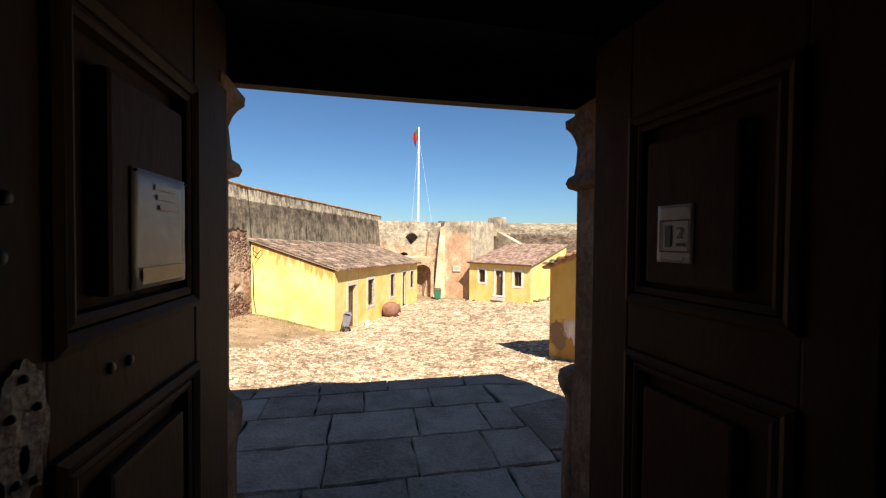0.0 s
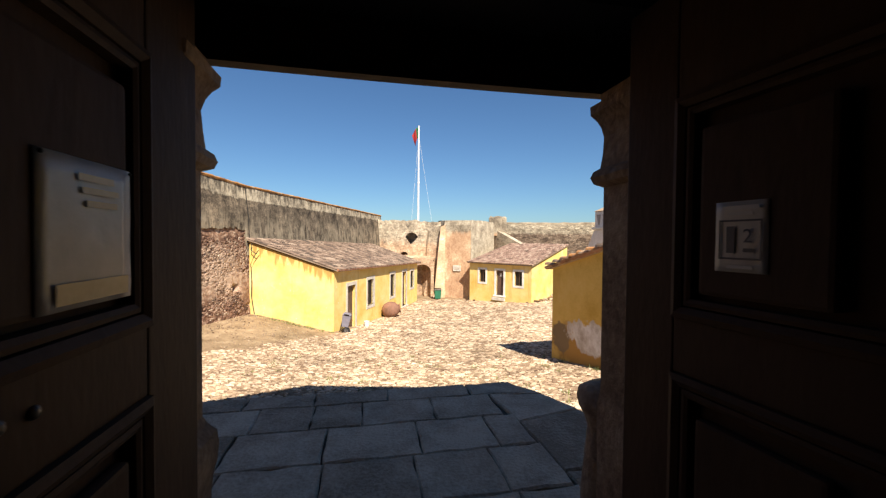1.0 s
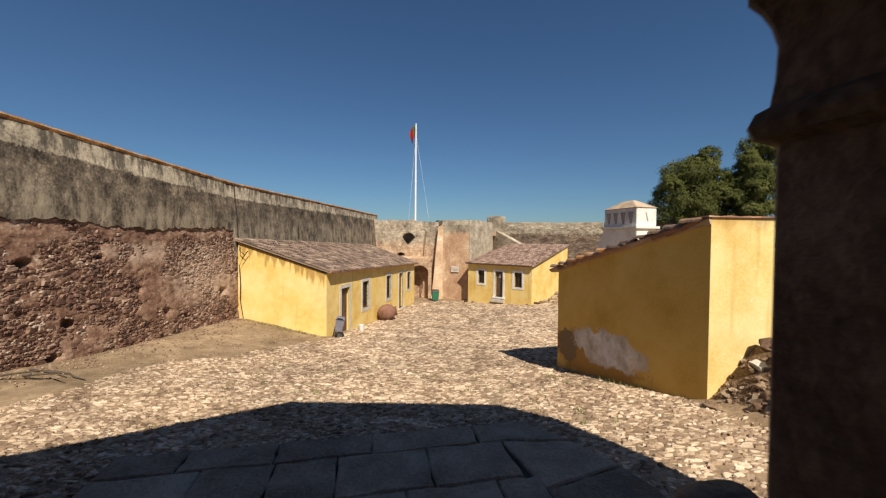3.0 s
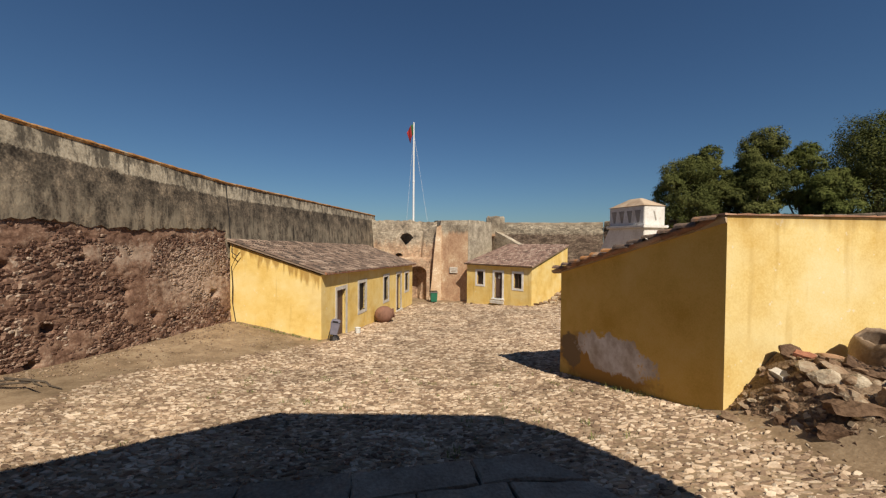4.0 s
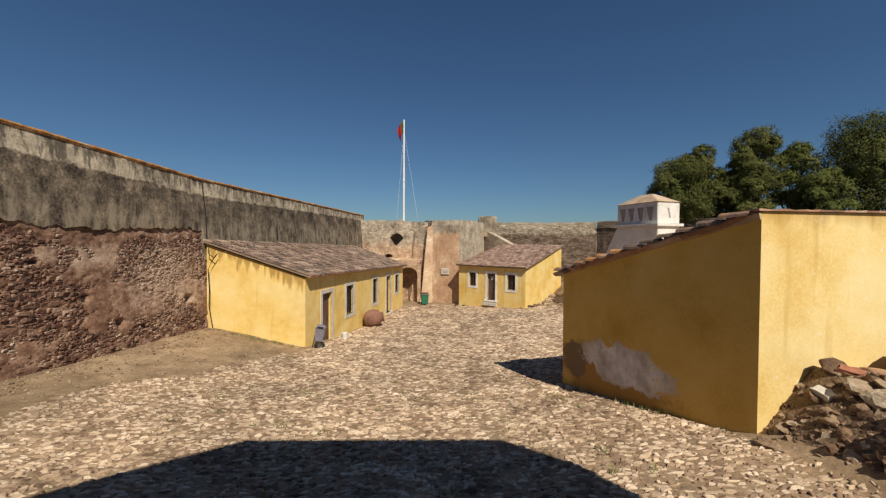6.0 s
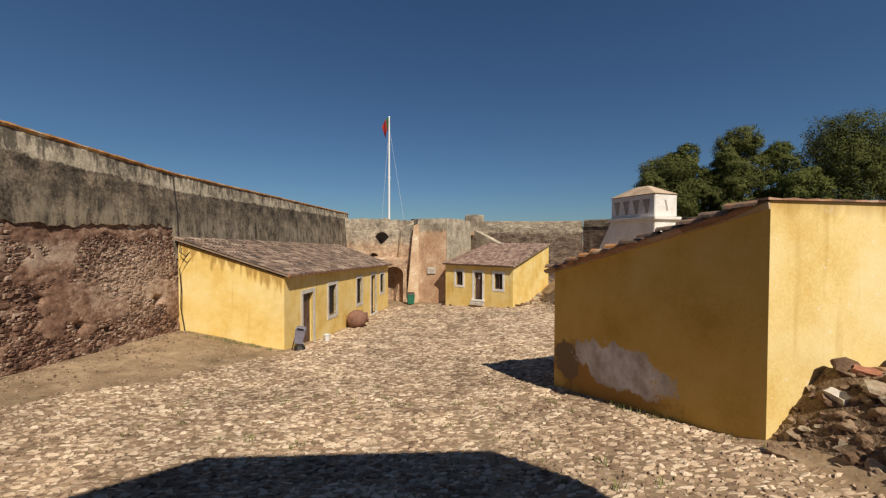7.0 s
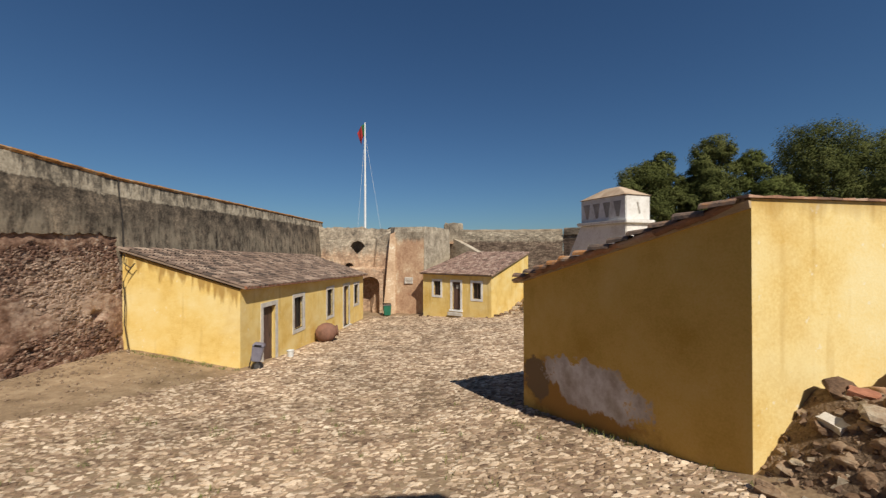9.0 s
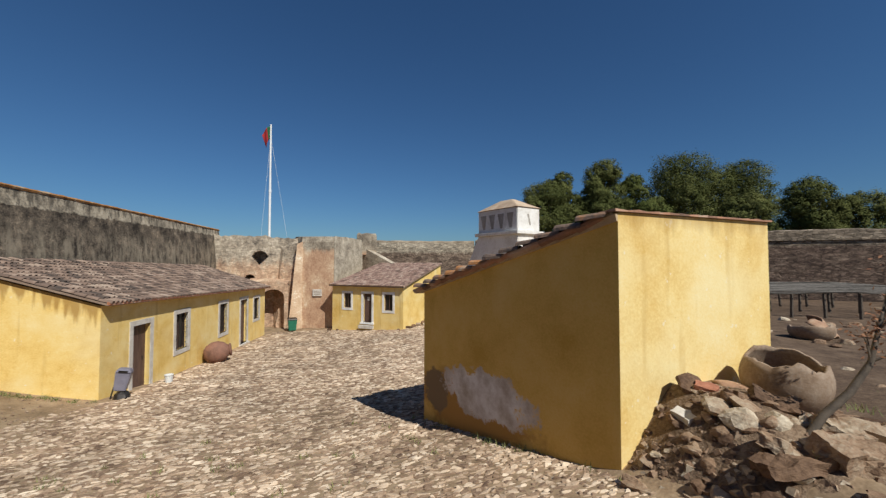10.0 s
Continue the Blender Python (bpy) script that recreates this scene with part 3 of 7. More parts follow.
M_INK = mottled("black_ink", [(0.3, 0.03, 0.03, 0.04), (0.7, 0.05, 0.05, 0.06)], 4, rough=0.5, bump=0)
M_GOLD = mottled("faded_yellow_print", [(0.3, 0.45, 0.33, 0.14), (0.7, 0.58, 0.45, 0.22)], 8, rough=0.4, bump=0)
M_GREY_PRINT = mottled("grey_print", [(0.3, 0.36, 0.36, 0.38), (0.7, 0.47, 0.47, 0.48)], 6, rough=0.4, bump=0)
M_CANE = mottled("weathered_cane", [(0.3, 0.06, 0.052, 0.044), (0.6, 0.13, 0.115, 0.098)], 4, bump=0.3)

# ---- ground ----
PROFILE = ((-60, -0.4), (2, -0.85), (4, -1.15), (7, -1.6), (9.2, -1.97), (12.4, -2.48), (14.4, -2.75), (16, -2.9), (20, -3.25), (23, -3.58), (28, -3.82), (36, -4.08), (60, -4.3), (3000, -6))
PY = [p[0] for p in PROFILE]
PZ = [p[1] for p in PROFILE]


def smooth(t):
    t = max(0.0, min(1.0, t))
    return t * t * (3 - 2 * t)


def ground_z(x, y):
    z = float(np.interp(y, PY, PZ))
    z += 0.07 * max(0.0, min(x - 1, 7.0)) * max(0.0, min(1.0, (45 - y) / 15))
    z += 0.85 * max(0.0, min(1.0, (-x - 5.9) / 3.9)) * max(0.0, min(1.0, (y - 8) / 11))
    garden = smooth((x - 8.2) / 5.0) * max(0.0, min(1.0, (44 - y) / 8))
    target = -1.05 - 0.03 * max(0.0, x - 9)
    z = z + (max(target, -1.9) - z) * garden
    # heap of earth against the small house
    heap = smooth((x - 4.75) / 1.3) * smooth((y - 4.6) / 3.6) * smooth((9.4 - x) / 3.2) * (1.0 if y < 9.2 else max(0.0, 1 - (y - 9.2) / 2))
    z += 0.72 * heap
    return z


def build_ground():
    xs = [-3000, -600, -150, -60, -30] + [-16 + 0.4 * i for i in range(106)] + [30, 40, 60, 150, 600, 3000]
    ys = [-3000, -600, -100, -30, -10] + [-2 + 0.4 * i for i in range(118)] + [48, 55, 80, 150, 600, 3000]
    bm = bmesh.new()
    grid = [[bm.verts.new((x, y, ground_z(x, y) + 0.025 * noise.noise((x * 0.9, y * 0.9, 0)))) for x in xs] for y in ys]
    for r0, r1 in zip(grid, grid[1:]):
        for i in range(len(xs) - 1):
            bm.faces.new((r0[i], r0[i + 1], r1[i + 1], r1[i]))
    ob = link("ground", bm, M_COBBLE_BED, smooth=True)
    return tagged(ob, "dusty sloping courtyard ground of sandy earth and worn cobbles", "ground", kind="structure")


GROUND = build_ground()

# ---- gate house: all of it lies along a line turned by GATE_TURN about GATE_MID ----
GATE_TURN = 12.2
GATE_MID = (-0.1, 1.8)
GATE = pose(GATE_MID[0], GATE_MID[1], 0, 0, 0, GATE_TURN)
JAMB_L, JAMB_R, LINTEL = -0.80, 0.742, 2.125


def slab_v(bm, pts, v0, v1):
    """An upright plate with the outline (u, z), from v0 to v1."""
    lo = [bm.verts.new((u, v0, z)) for u, z in pts]
    hi = [bm.verts.new((u, v1, z)) for u, z in pts]
    n = len(pts)
    bm.faces.new(lo)
    bm.faces.new(hi[::-1])
    for i in range(n):
        bm.faces.new((lo[i], hi[i], hi[(i + 1) % n], lo[(i + 1) % n]))


def gate_house():
    root = new("wall_gate")
    root.matrix_world = GATE
    tagged(root, "tall stone gate wall with a pillared doorway and a gabled top", "wall", kind="structure")
    bm = bmesh.new()
    slab_v(bm, [(-16, -3), (-1.25, -3), (-1.25, 2.5), (-16, 2.5)], -0.3, 0.0)
    slab_v(bm, [(1.2, -3), (4.2, -3), (4.2, 2.5), (1.2, 2.5)], -0.3, 0.0)
    part("masonry", bm, M_GATE_STONE, root)
    bm = bmesh.new()
    slab_v(bm, [(-16, 2.5), (4.2, 2.5), (4.2, 4.2), (3.8, 5.48), (-0.4, 6.48), (-4.5, 4.05), (-7.0, 2.55), (-16, 2.52)], -0.3, 0.22)
    bmesh.ops.recalc_face_normals(bm, faces=bm.faces)
    part("gable", bm, M_GATE_STONE, root)
    # stone over the doorway, its shade painted with the passage's near-black
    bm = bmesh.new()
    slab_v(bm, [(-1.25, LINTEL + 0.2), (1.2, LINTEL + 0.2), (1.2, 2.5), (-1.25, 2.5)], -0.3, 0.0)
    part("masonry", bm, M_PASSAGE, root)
    # wooden lintel, a little sagged
    bm = bmesh.new()
    rows = []
    for i in range(9):
        u = -1.25 + 2.45 * i / 8
        sag = 0.012 * math.cos((i / 8 - 0.5) * math.pi)
        rows.append([bm.verts.new(p) for p in ((u, -0.04, LINTEL - sag), (u, 0.02, LINTEL - sag), (u, 0.02, LINTEL + 0.2), (u, -0.04, LINTEL + 0.2))])
    for a, b in zip(rows, rows[1:]):
        for k in range(4):
            bm.faces.new((a[k], a[(k + 1) % 4], b[(k + 1) % 4], b[k]))
    bm.faces.new(rows[0][::-1])
    bm.faces.new(rows[-1])
    bmesh.ops.recalc_face_normals(bm, faces=bm.faces)
    part("lintel", bm, M_DARK_WOOD, root, "dark sagging wooden lintel")
    # pillars with capital and pedestal
    for side, face in ((-1, JAMB_L), (1, JAMB_R)):
        bm = bmesh.new()
        # profile of projection from the jamb face against height
        prof = [(0.0, 0.06), (0.60, 0.055), (0.66, 0.07), (0.70, 0.095), (0.76, 0.105), (0.81, 0.09), (0.84, 0.03), (0.87, 0.0),
                (1.72, 0.0), (1.735, 0.035), (1.76, 0.045), (1.785, 0.035), (1.80, 0.012), (1.86, 0.006), (1.93, 0.002), (1.97, 0.012), (2.0, 0.028), (2.025, 0.05), (2.06, 0.052), (2.065, 0.015), (LINTEL - 0.014, 0.015)]
        rings = []
        for k, (z, out) in enumerate(prof):
            wob = 0.006 * noise.noise((z * 7, side * 3.1, 0))
            o = (out if z > 1 else out * (0.12 if side > 0 else 0.4)) + wob
            inner = face - side * o
            outer = face + side * 0.45
            ring = [(outer, -0.30 - 0.4 * o), (inner + side * 0.02, -0.30 - 0.4 * o), (inner, -0.28 - 0.4 * o), (inner, -0.065 + 0.6 * o), (inner + side * 0.02, -0.045 + 0.6 * o), (outer, -0.045 + 0.6 * o)]
            rings.append([bm.verts.new((u, v, z)) for u, v in ring])
        for a, b in zip(rings, rings[1:]):
            for i in range(6):
                bm.faces.new((a[i], a[(i + 1) % 6], b[(i + 1) % 6], b[i]))
        bm.faces.new(rings[0])
        bm.faces.new(rings[-1])
        bmesh.ops.recalc_face_normals(bm, faces=bm.faces)
        part("pillar", bm, M_GATE_STONE, root, "worn stone pillar with a moulded capital")
    # guard stone with a rounded head at the foot of one pillar
    bm = bmesh.new()
    lathe(bm, [(0.0, -0.6), (0.11, -0.6), (0.10, 0.2), (0.085, 0.54), (0.10, 0.60), (0.125, 0.645), (0.135, 0.69), (0.12, 0.74), (0.08, 0.77), (0.0, 0.78)], 18, (0.955, 0.22, 0))
    for v in bm.verts:
        v.co += Vector((noise.noise(v.co * 6), noise.noise(v.co * 6 + Vector((3, 0, 0))), 0.5 * noise.noise(v.co * 6 + Vector((0, 5, 0))))) * 0.025
    part("guard_stone", bm, M_GATE_STONE, root, "round-headed worn stone post", smooth=True)
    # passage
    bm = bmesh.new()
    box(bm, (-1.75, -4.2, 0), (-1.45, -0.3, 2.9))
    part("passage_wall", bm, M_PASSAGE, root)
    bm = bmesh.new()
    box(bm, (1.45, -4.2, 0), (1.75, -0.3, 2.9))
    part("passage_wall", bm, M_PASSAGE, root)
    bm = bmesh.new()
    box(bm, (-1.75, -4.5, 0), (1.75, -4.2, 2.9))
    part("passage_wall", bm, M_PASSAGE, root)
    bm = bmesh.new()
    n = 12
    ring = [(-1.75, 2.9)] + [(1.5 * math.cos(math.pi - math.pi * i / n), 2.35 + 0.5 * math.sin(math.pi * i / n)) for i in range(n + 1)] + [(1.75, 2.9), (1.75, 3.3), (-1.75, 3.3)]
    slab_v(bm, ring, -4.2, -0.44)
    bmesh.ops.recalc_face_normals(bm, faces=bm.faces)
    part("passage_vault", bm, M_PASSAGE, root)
    return root


GATE_HOUSE = gate_house()


def landing():
    outline = [(-1.75, -4.2), (1.6, -4.2), (1.6, 0.3), (1.7, 1.1), (1.6, 1.62), (1.42, 1.95), (1.18, 2.3), (-1.75, 2.3)]
    bm = bmesh.new()
    prism(bm, outline, -2.2, -0.035)
    ob = link("landing", bm, M_JOINT)
    ob.matrix_world = GATE
    tagged(ob, "raised landing of worn grey flagstones before the gate", "landing", kind="structure")
    rows = [(2.05, 2.33, [-1.78, -1.3, -0.70, -0.03, 0.757, 1.2]), (1.6, 2.05, [-1.78, -1.13, -0.68, -0.27, 0.345, 0.93]), (1.11, 1.6, [-1.78, -1.2, -0.53, 0.155, 0.73, 1.02]),
            (0.61, 1.11, [-1.78, -1.15, -0.515, 0.085, 0.62, 1.03]), (0.12, 0.61, [-1.78, -1.25, -0.62, 0.0, 0.66, 1.05]), (-0.4, 0.12, [-1.78, -1.1, -0.3, 0.3, 1.05]),
            (-1.0, -0.4, [-1.45, -0.7, 0.1, 0.8, 1.45]), (-1.7, -1.0, [-1.45, -0.5, 0.4, 1.45]), (-2.6, -1.7, [-1.45, -0.4, 0.6, 1.45])]
    rnd = random.Random(4)

    def slab(pts):
        bm = bmesh.new()
        tilt = (rnd.uniform(-0.006, 0.006), rnd.uniform(-0.006, 0.006))
        cu, cv = sum(p[0] for p in pts) / len(pts), sum(p[1] for p in pts) / len(pts)
        # uneven outline with points along each side
        ring = []
        for i, (a, b) in enumerate(zip(pts, pts[1:] + pts[:1])):
            for k in range(4):
                f = k / 4
                u, v = a[0] + (b[0] - a[0]) * f, a[1] + (b[1] - a[1]) * f
                j = 0.011 if k else 0.006
                ring.append((u + rnd.uniform(-j, j), v + rnd.uniform(-j, j)))
        def lev(shrink, z):
            out = []
            for u, v in ring:
                d = Vector((cu - u, cv - v))
                d = d.normalized() * min(shrink, d.length * 0.5)
                out.append(bm.verts.new((u + d.x, v + d.y, z + tilt[0] * (u - cu) + tilt[1] * (v - cv))))
            return out
        r = [lev(0.005, -0.06), lev(0.005, -0.012), lev(0.02, 0.0)]
        for a, b in zip(r, r[1:]):
            for i in range(len(a)):
                bm.faces.new((a[i], a[(i + 1) % len(a)], b[(i + 1) % len(a)], b[i]))
        bm.faces.new(r[-1])
        part("flagstone", bm, M_SLAB, ob)

    for v0, v1, us in rows:
        for u0, u1 in zip(us, us[1:]):
            slab([(u0, v0), (u1, v0), (u1, v1), (u0, v1)])
    for pts in ([(1.05, -0.4), (1.62, -0.4), (1.62, 0.12), (1.05, 0.12)], [(1.05, 0.12), (1.64, 0.12), (1.7, 0.75), (1.04, 0.75)], [(1.04, 0.75), (1.7, 0.75), (1.72, 1.15), (1.62, 1.6), (1.0, 1.45)],
                [(1.0, 1.45), (1.62, 1.6), (1.46, 1.96), (0.93, 2.05)], [(0.93, 2.06), (1.46, 1.96), (1.22, 2.33), (1.2, 2.33)]):
        slab(pts)
    return ob


LANDING = landing()


def gate_leaf(u_hinge, u_free, v_hinge, side, w, stile, rail):
    """One leaf of the gate, standing open into the passage; side is the way its panelled face looks."""
    root = thing("gate_leaf", (0, 0, 0), "dark brown panelled wooden gate leaf standing open", "door", group="gate leaves")
    a, b = Vector((u_hinge, v_hinge)), Vector((u_free, v_hinge - 0.9))
    d = (b - a).normalized()
    nrm = Vector((d.y, -d.x)) * (1 if Vector((d.y, -d.x)).x * side > 0 else -1)
    root.matrix_world = GATE @ Matrix(((d.x, nrm.x, 0, a.x), (d.y, nrm.y, 0, a.y), (0, 0, 1, 0), (0, 0, 0, 1)))
    h = 2.28
    r0, r1 = rail
    far = 0.17 if w > 0.95 else 0.14

    def piece(name, x0, x1, z0, z1, y0, y1, bev=0.006, label="", material=M_DARK_WOOD):
        bm = bmesh.new()
        box(bm, (x0, y0, z0), (x1, y1, z1))
        bmesh.ops.recalc_face_normals(bm, faces=bm.faces)
        if bev:
            bmesh.ops.bevel(bm, geom=bm.edges[:], offset=bev, segments=2, affect="EDGES", profile=0.6)
        return part(name, bm, material, root, label)

    piece("stile", 0.0, stile, 0.02, h, -0.04, 0.0)
    piece("stile", w - far, w, 0.02, h, -0.04, 0.0)
    for z0, z1 in ((0.02, 0.22), (r0, r1), (1.93, h)):
        piece("rail", stile, w - far, z0, z1, -0.04, -0.002)
    for z0, z1 in ((0.22, r0), (r1, 1.93)):
        piece("panel", stile, w - far, z0, z1, -0.038, -0.03, 0)
        piece("raised_panel", stile + 0.085, w - far - 0.15, z0 + 0.08, z1 - 0.11, -0.03, 0.004, 0.012)
        # mouldings round the panel
        for k, (inset, width, high) in enumerate(((0.0, 0.035, 0.018), (0.04, 0.022, 0.008))):
            bm = bmesh.new()
            x0, x1, p, q = stile + inset, w - far - inset, z0 + inset, z1 - inset
            outer = [(x0, p), (x1, p), (x1, q), (x0, q)]
            mid = [(x0 + width / 2, p + width / 2), (x1 - width / 2, p + width / 2), (x1 - width / 2, q - width / 2), (x0 + width / 2, q - width / 2)]
            inner = [(x0 + width, p + width), (x1 - width, p + width), (x1 - width, q - width), (x0 + width, q - width)]
            loops = [[bm.verts.new((x, y, z)) for x, z in ring] for ring, y in ((outer, -0.031), (outer, high * 0.6), (mid, high), (inner, high * 0.4), (inner, -0.031))]
            for l0, l1 in zip(loops, loops[1:]):
                for i in range(4):
                    bm.faces.new((l0[i], l0[(i + 1) % 4], l1[(i + 1) % 4], l1[i]))
            bmesh.ops.recalc_face_normals(bm, faces=bm.faces)
            part("moulding", bm, M_DARK_WOOD, root)
    return root


def flat_box(name, root, material, x0, x1, z0, z1, y0, y1, label=""):
    bm = bmesh.new()
    box(bm, (x0, y0, z0), (x1, y1, z1))
    bmesh.ops.recalc_face_normals(bm, faces=bm.faces)
    return part(name, bm, material, root, label)


def words(name, text, size, root, m, material):
    cu = bpy.data.curves.new(name, "FONT")
    cu.body = text
    cu.size = size
    cu.align_x = "CENTER"
    cu.align_y = "CENTER"
    cu.extrude = 0.0004
    tmp = bpy.data.objects.new(name + "_source", cu)
    scene.collection.objects.link(tmp)
    me = bpy.data.meshes.new_from_object(tmp.evaluated_get(bpy.context.evaluated_depsgraph_get()))
    bpy.data.objects.remove(tmp)
    bpy.data.curves.remove(cu)
    me.materials.clear()
    me.materials.append(material)
    ob = new(name, me)
    ob.parent = root
    ob.matrix_basis = m
    return ob


LEAF_L = gate_leaf(-0.755, -0.755, -0.22, 1, 1.0, 0.275, (1.11, 1.28))
LEAF_R = gate_leaf(0.68, 0.755, -0.30, -1, 0.9, 0.205, (1.09, 1.262))
for place in ((0.607, 1.214), (0.67, 1.217), (0.90, 1.535), (0.91, 1.45)):
    bm = bmesh.new()
    bmesh.ops.create_uvsphere(bm, u_segments=10, v_segments=6, radius=0.012)
    for v in bm.verts:
        v.co = Vector((v.co.x + place[0], v.co.y * 0.6, v.co.z + place[1]))
    part("stud", bm, M_IRON, LEAF_L, "round iron stud", smooth=True)


def lock_plate():
    """A wrought plate with a scrolled outline and pierced holes."""
    bm = bmesh.new()
    n = 40
    ring = []
    for i in range(n):
        a = 2 * math.pi * i / n
        r = 1.0 + 0.30 * noise.noise((math.cos(a) * 2.3, math.sin(a) * 2.3, 4)) + 0.12 * noise.noise((math.cos(a) * 7, math.sin(a) * 7, 2))
        ring.append((0.885 + 0.045 * r * math.cos(a), 1.19 + 0.105 * r * math.sin(a)))
    hole = [(0.885 + 0.010 * math.cos(2 * math.pi * i / 10), 1.15 + 0.022 * math.sin(2 * math.pi * i / 10)) for i in range(10)]
    edges = []
    for loop in (ring, hole):
        vs = [bm.verts.new((x, 0.001, z)) for x, z in loop]
        edges += [bm.edges.new((vs[i], vs[(i + 1) % len(vs)])) for i in range(len(vs))]
    bmesh.ops.triangle_fill(bm, edges=edges, use_beauty=True)
    ext = bmesh.ops.extrude_face_region(bm, geom=bm.faces[:])
    bmesh.ops.translate(bm, verts=[v for v in ext["geom"] if isinstance(v, bmesh.types.BMVert)], vec=(0, 0.007, 0))
    plate = part("lock_plate", bm, M_PLATE, LEAF_L, "pale worn wrought-iron lock plate")
    for x, z in ((0.885, 1.27), (0.862, 1.22), (0.908, 1.22), (0.87, 1.11), (0.90, 1.12)):
        bm = bmesh.new()
        bmesh.ops.create_uvsphere(bm, u_segments=8, v_segments=5, radius=0.007)
        bmesh.ops.translate(bm, verts=bm.verts, vec=(x, 0.009, z))
        part("rivet", bm, M_IRON, plate, smooth=True)


M_PLATE = mottled("worn_plate", [(0.35, 0.05, 0.04, 0.035), (0.5, 0.13, 0.11, 0.085), (0.65, 0.30, 0.26, 0.20)], 26, rough=0.6, fine=80, bump=0.6)
lock_plate()


def notice(leaf, x0, x1, z0, z1, y, label):
    root = thing("notice", (0, 0, 0), label, "notice")
    root.matrix_world = leaf.matrix_world @ Matrix.Translation((0, y, 0))
    bm = bmesh.new()
    n = 8
    rows = []
    for j in range(n + 1):
        z = z0 + (z1 - z0) * j / n
        rows.append([bm.verts.new((x0 + (x1 - x0) * i / n, 0.002 + 0.003 * noise.noise((i * 0.5, j * 0.35, x0 * 9)), z)) for i in range(n + 1)])
    for a, b in zip(rows, rows[1:]):
        for i in range(n):
            bm.faces.new((a[i], a[i + 1], b[i + 1], b[i]))
    sheet = part("sheet", bm, M_PAPER, root, smooth=True)
    mod = sheet.modifiers.new("thick", "SOLIDIFY")
    mod.thickness = 0.001
    return root


# pocketed poster on one leaf, pictogram notice on the other
POSTER = notice(LEAF_L, 0.360, 0.612, 1.365, 1.635, 0.005, "creased paper poster in a clear sleeve pinned to a door panel")
flat_box("print_band", POSTER, M_GOLD, 0.375, 0.575, 1.375, 1.412, 0.0055, 0.0062)
for z0, z1, x0, x1 in ((1.595, 1.608, 0.420, 0.520), (1.572, 1.584, 0.405, 0.510), (1.548, 1.560, 0.410, 0.500)):
    flat_box("print_bar", POSTER, M_GOLD, x0, x1, z0, z1, 0.0055, 0.0062)
for x in (0.368, 0.604):
    bm = bmesh.new()
    bmesh.ops.create_uvsphere(bm, u_segments=8, v_segments=5, radius=0.004)
    bmesh.ops.translate(bm, verts=bm.verts, vec=(x, 0.007, 1.628))
    part("pin", bm, M_IRON, POSTER, smooth=True)
SIGN = notice(LEAF_R, 0.345, 0.480, 1.415, 1.60, 0.005, "white printed notice with a framed pictogram and the number two")
for z0, z1, x0, x1 in ((1.578, 1.588, 0.365, 0.460), (1.564, 1.572, 0.380, 0.445), (1.425, 1.433, 0.380, 0.445)):
    flat_box("print_bar", SIGN, M_GREY_PRINT, x0, x1, z0, z1, 0.0055, 0.0062)
for x0, x1, z0, z1 in ((0.357, 0.468, 1.547, 1.552), (0.357, 0.468, 1.448, 1.453), (0.357, 0.362, 1.453, 1.547), (0.463, 0.468, 1.453, 1.547)):
    flat_box("frame_line", SIGN, M_INK, x0, x1, z0, z1, 0.0055, 0.0062)
flat_box("pictogram_bar", SIGN, M_INK, 0.378, 0.400, 1.465, 1.535, 0.0055, 0.0062)
words("numeral", "2", 0.05, SIGN, Matrix.Translation((0.433, 0.0062, 1.508)) @ pose(0, 0, 0, 90, 0, 0), M_INK)
flat_box("print_bar", SIGN, M_INK, 0.422, 0.450, 1.468, 1.478, 0.0055, 0.0062)


# ---- fort walls ----
def west_x(y, z):
    return -10.45 + 0.16 * (y - 20) + 0.08 * (2.0 - z)


def west_top(y):
    return 4.19 + (0.07 * (20 - y) if y < 20 else -0.0115 * (y - 20))


def west_edge(y):
    """The ragged height at which the plaster has come off."""
    base = 1.98 if y < 19.9 else 0.7
    return base + 0.22 * noise.noise((y * 0.35, 1.7, 0)) + 0.12 * noise.noise((y * 1.7, 4.1, 0)) + 0.10 * noise.noise((y * 5.3, 2.2, 0)) + 0.05 * noise.noise((y * 13, 6.2, 0))


# hollows where stones have fallen out: place along the wall, height, size
HOLLOWS = ((18.9, -0.95, 0.3), (12.6, -1.1, 0.26), (15.9, -1.35, 0.22), (11.6, 0.75, 0.22), (13.6, 0.85, 0.18), (14.9, -0.35, 0.16), (16.8, -1.7, 0.18), (12.1, -2.0, 0.22))


def mortar_cover(y, z):
    """How far the stones are smeared over with mortar, 0 to 1."""
    c = noise.noise((y * 0.42, z * 0.6, 21)) + 0.5 * noise.noise((y * 1.3, z * 1.5, 31)) + 0.25 * noise.noise((y * 3.6, z * 3.6, 5))
    c += 0.55 * smooth((z - 1.2) / 0.6) - 0.12
    return smooth((c + 0.02) / 0.25)


def hollow(y, z):
    return max(smooth(1.35 - math.hypot((y - a) * 0.75, z - b) / (r * 0.62)) for a, b, r in HOLLOWS)


def west_face(y, z):
    x = west_x(y, z) + 0.05 * noise.noise((y * 0.8, z * 0.8, 3)) + 0.03 * noise.noise((y * 2.6, z * 2.6, 7))
    if 8 < y < 20.2 and z < 2.3:
        x += -0.035 + 0.05 * mortar_cover(y, z) + 0.03 * noise.noise((y * 5.5, z * 8.5, 9)) + 0.025 * noise.noise((y * 11, z * 15, 12)) - 0.3 * hollow(y, z)
    return x


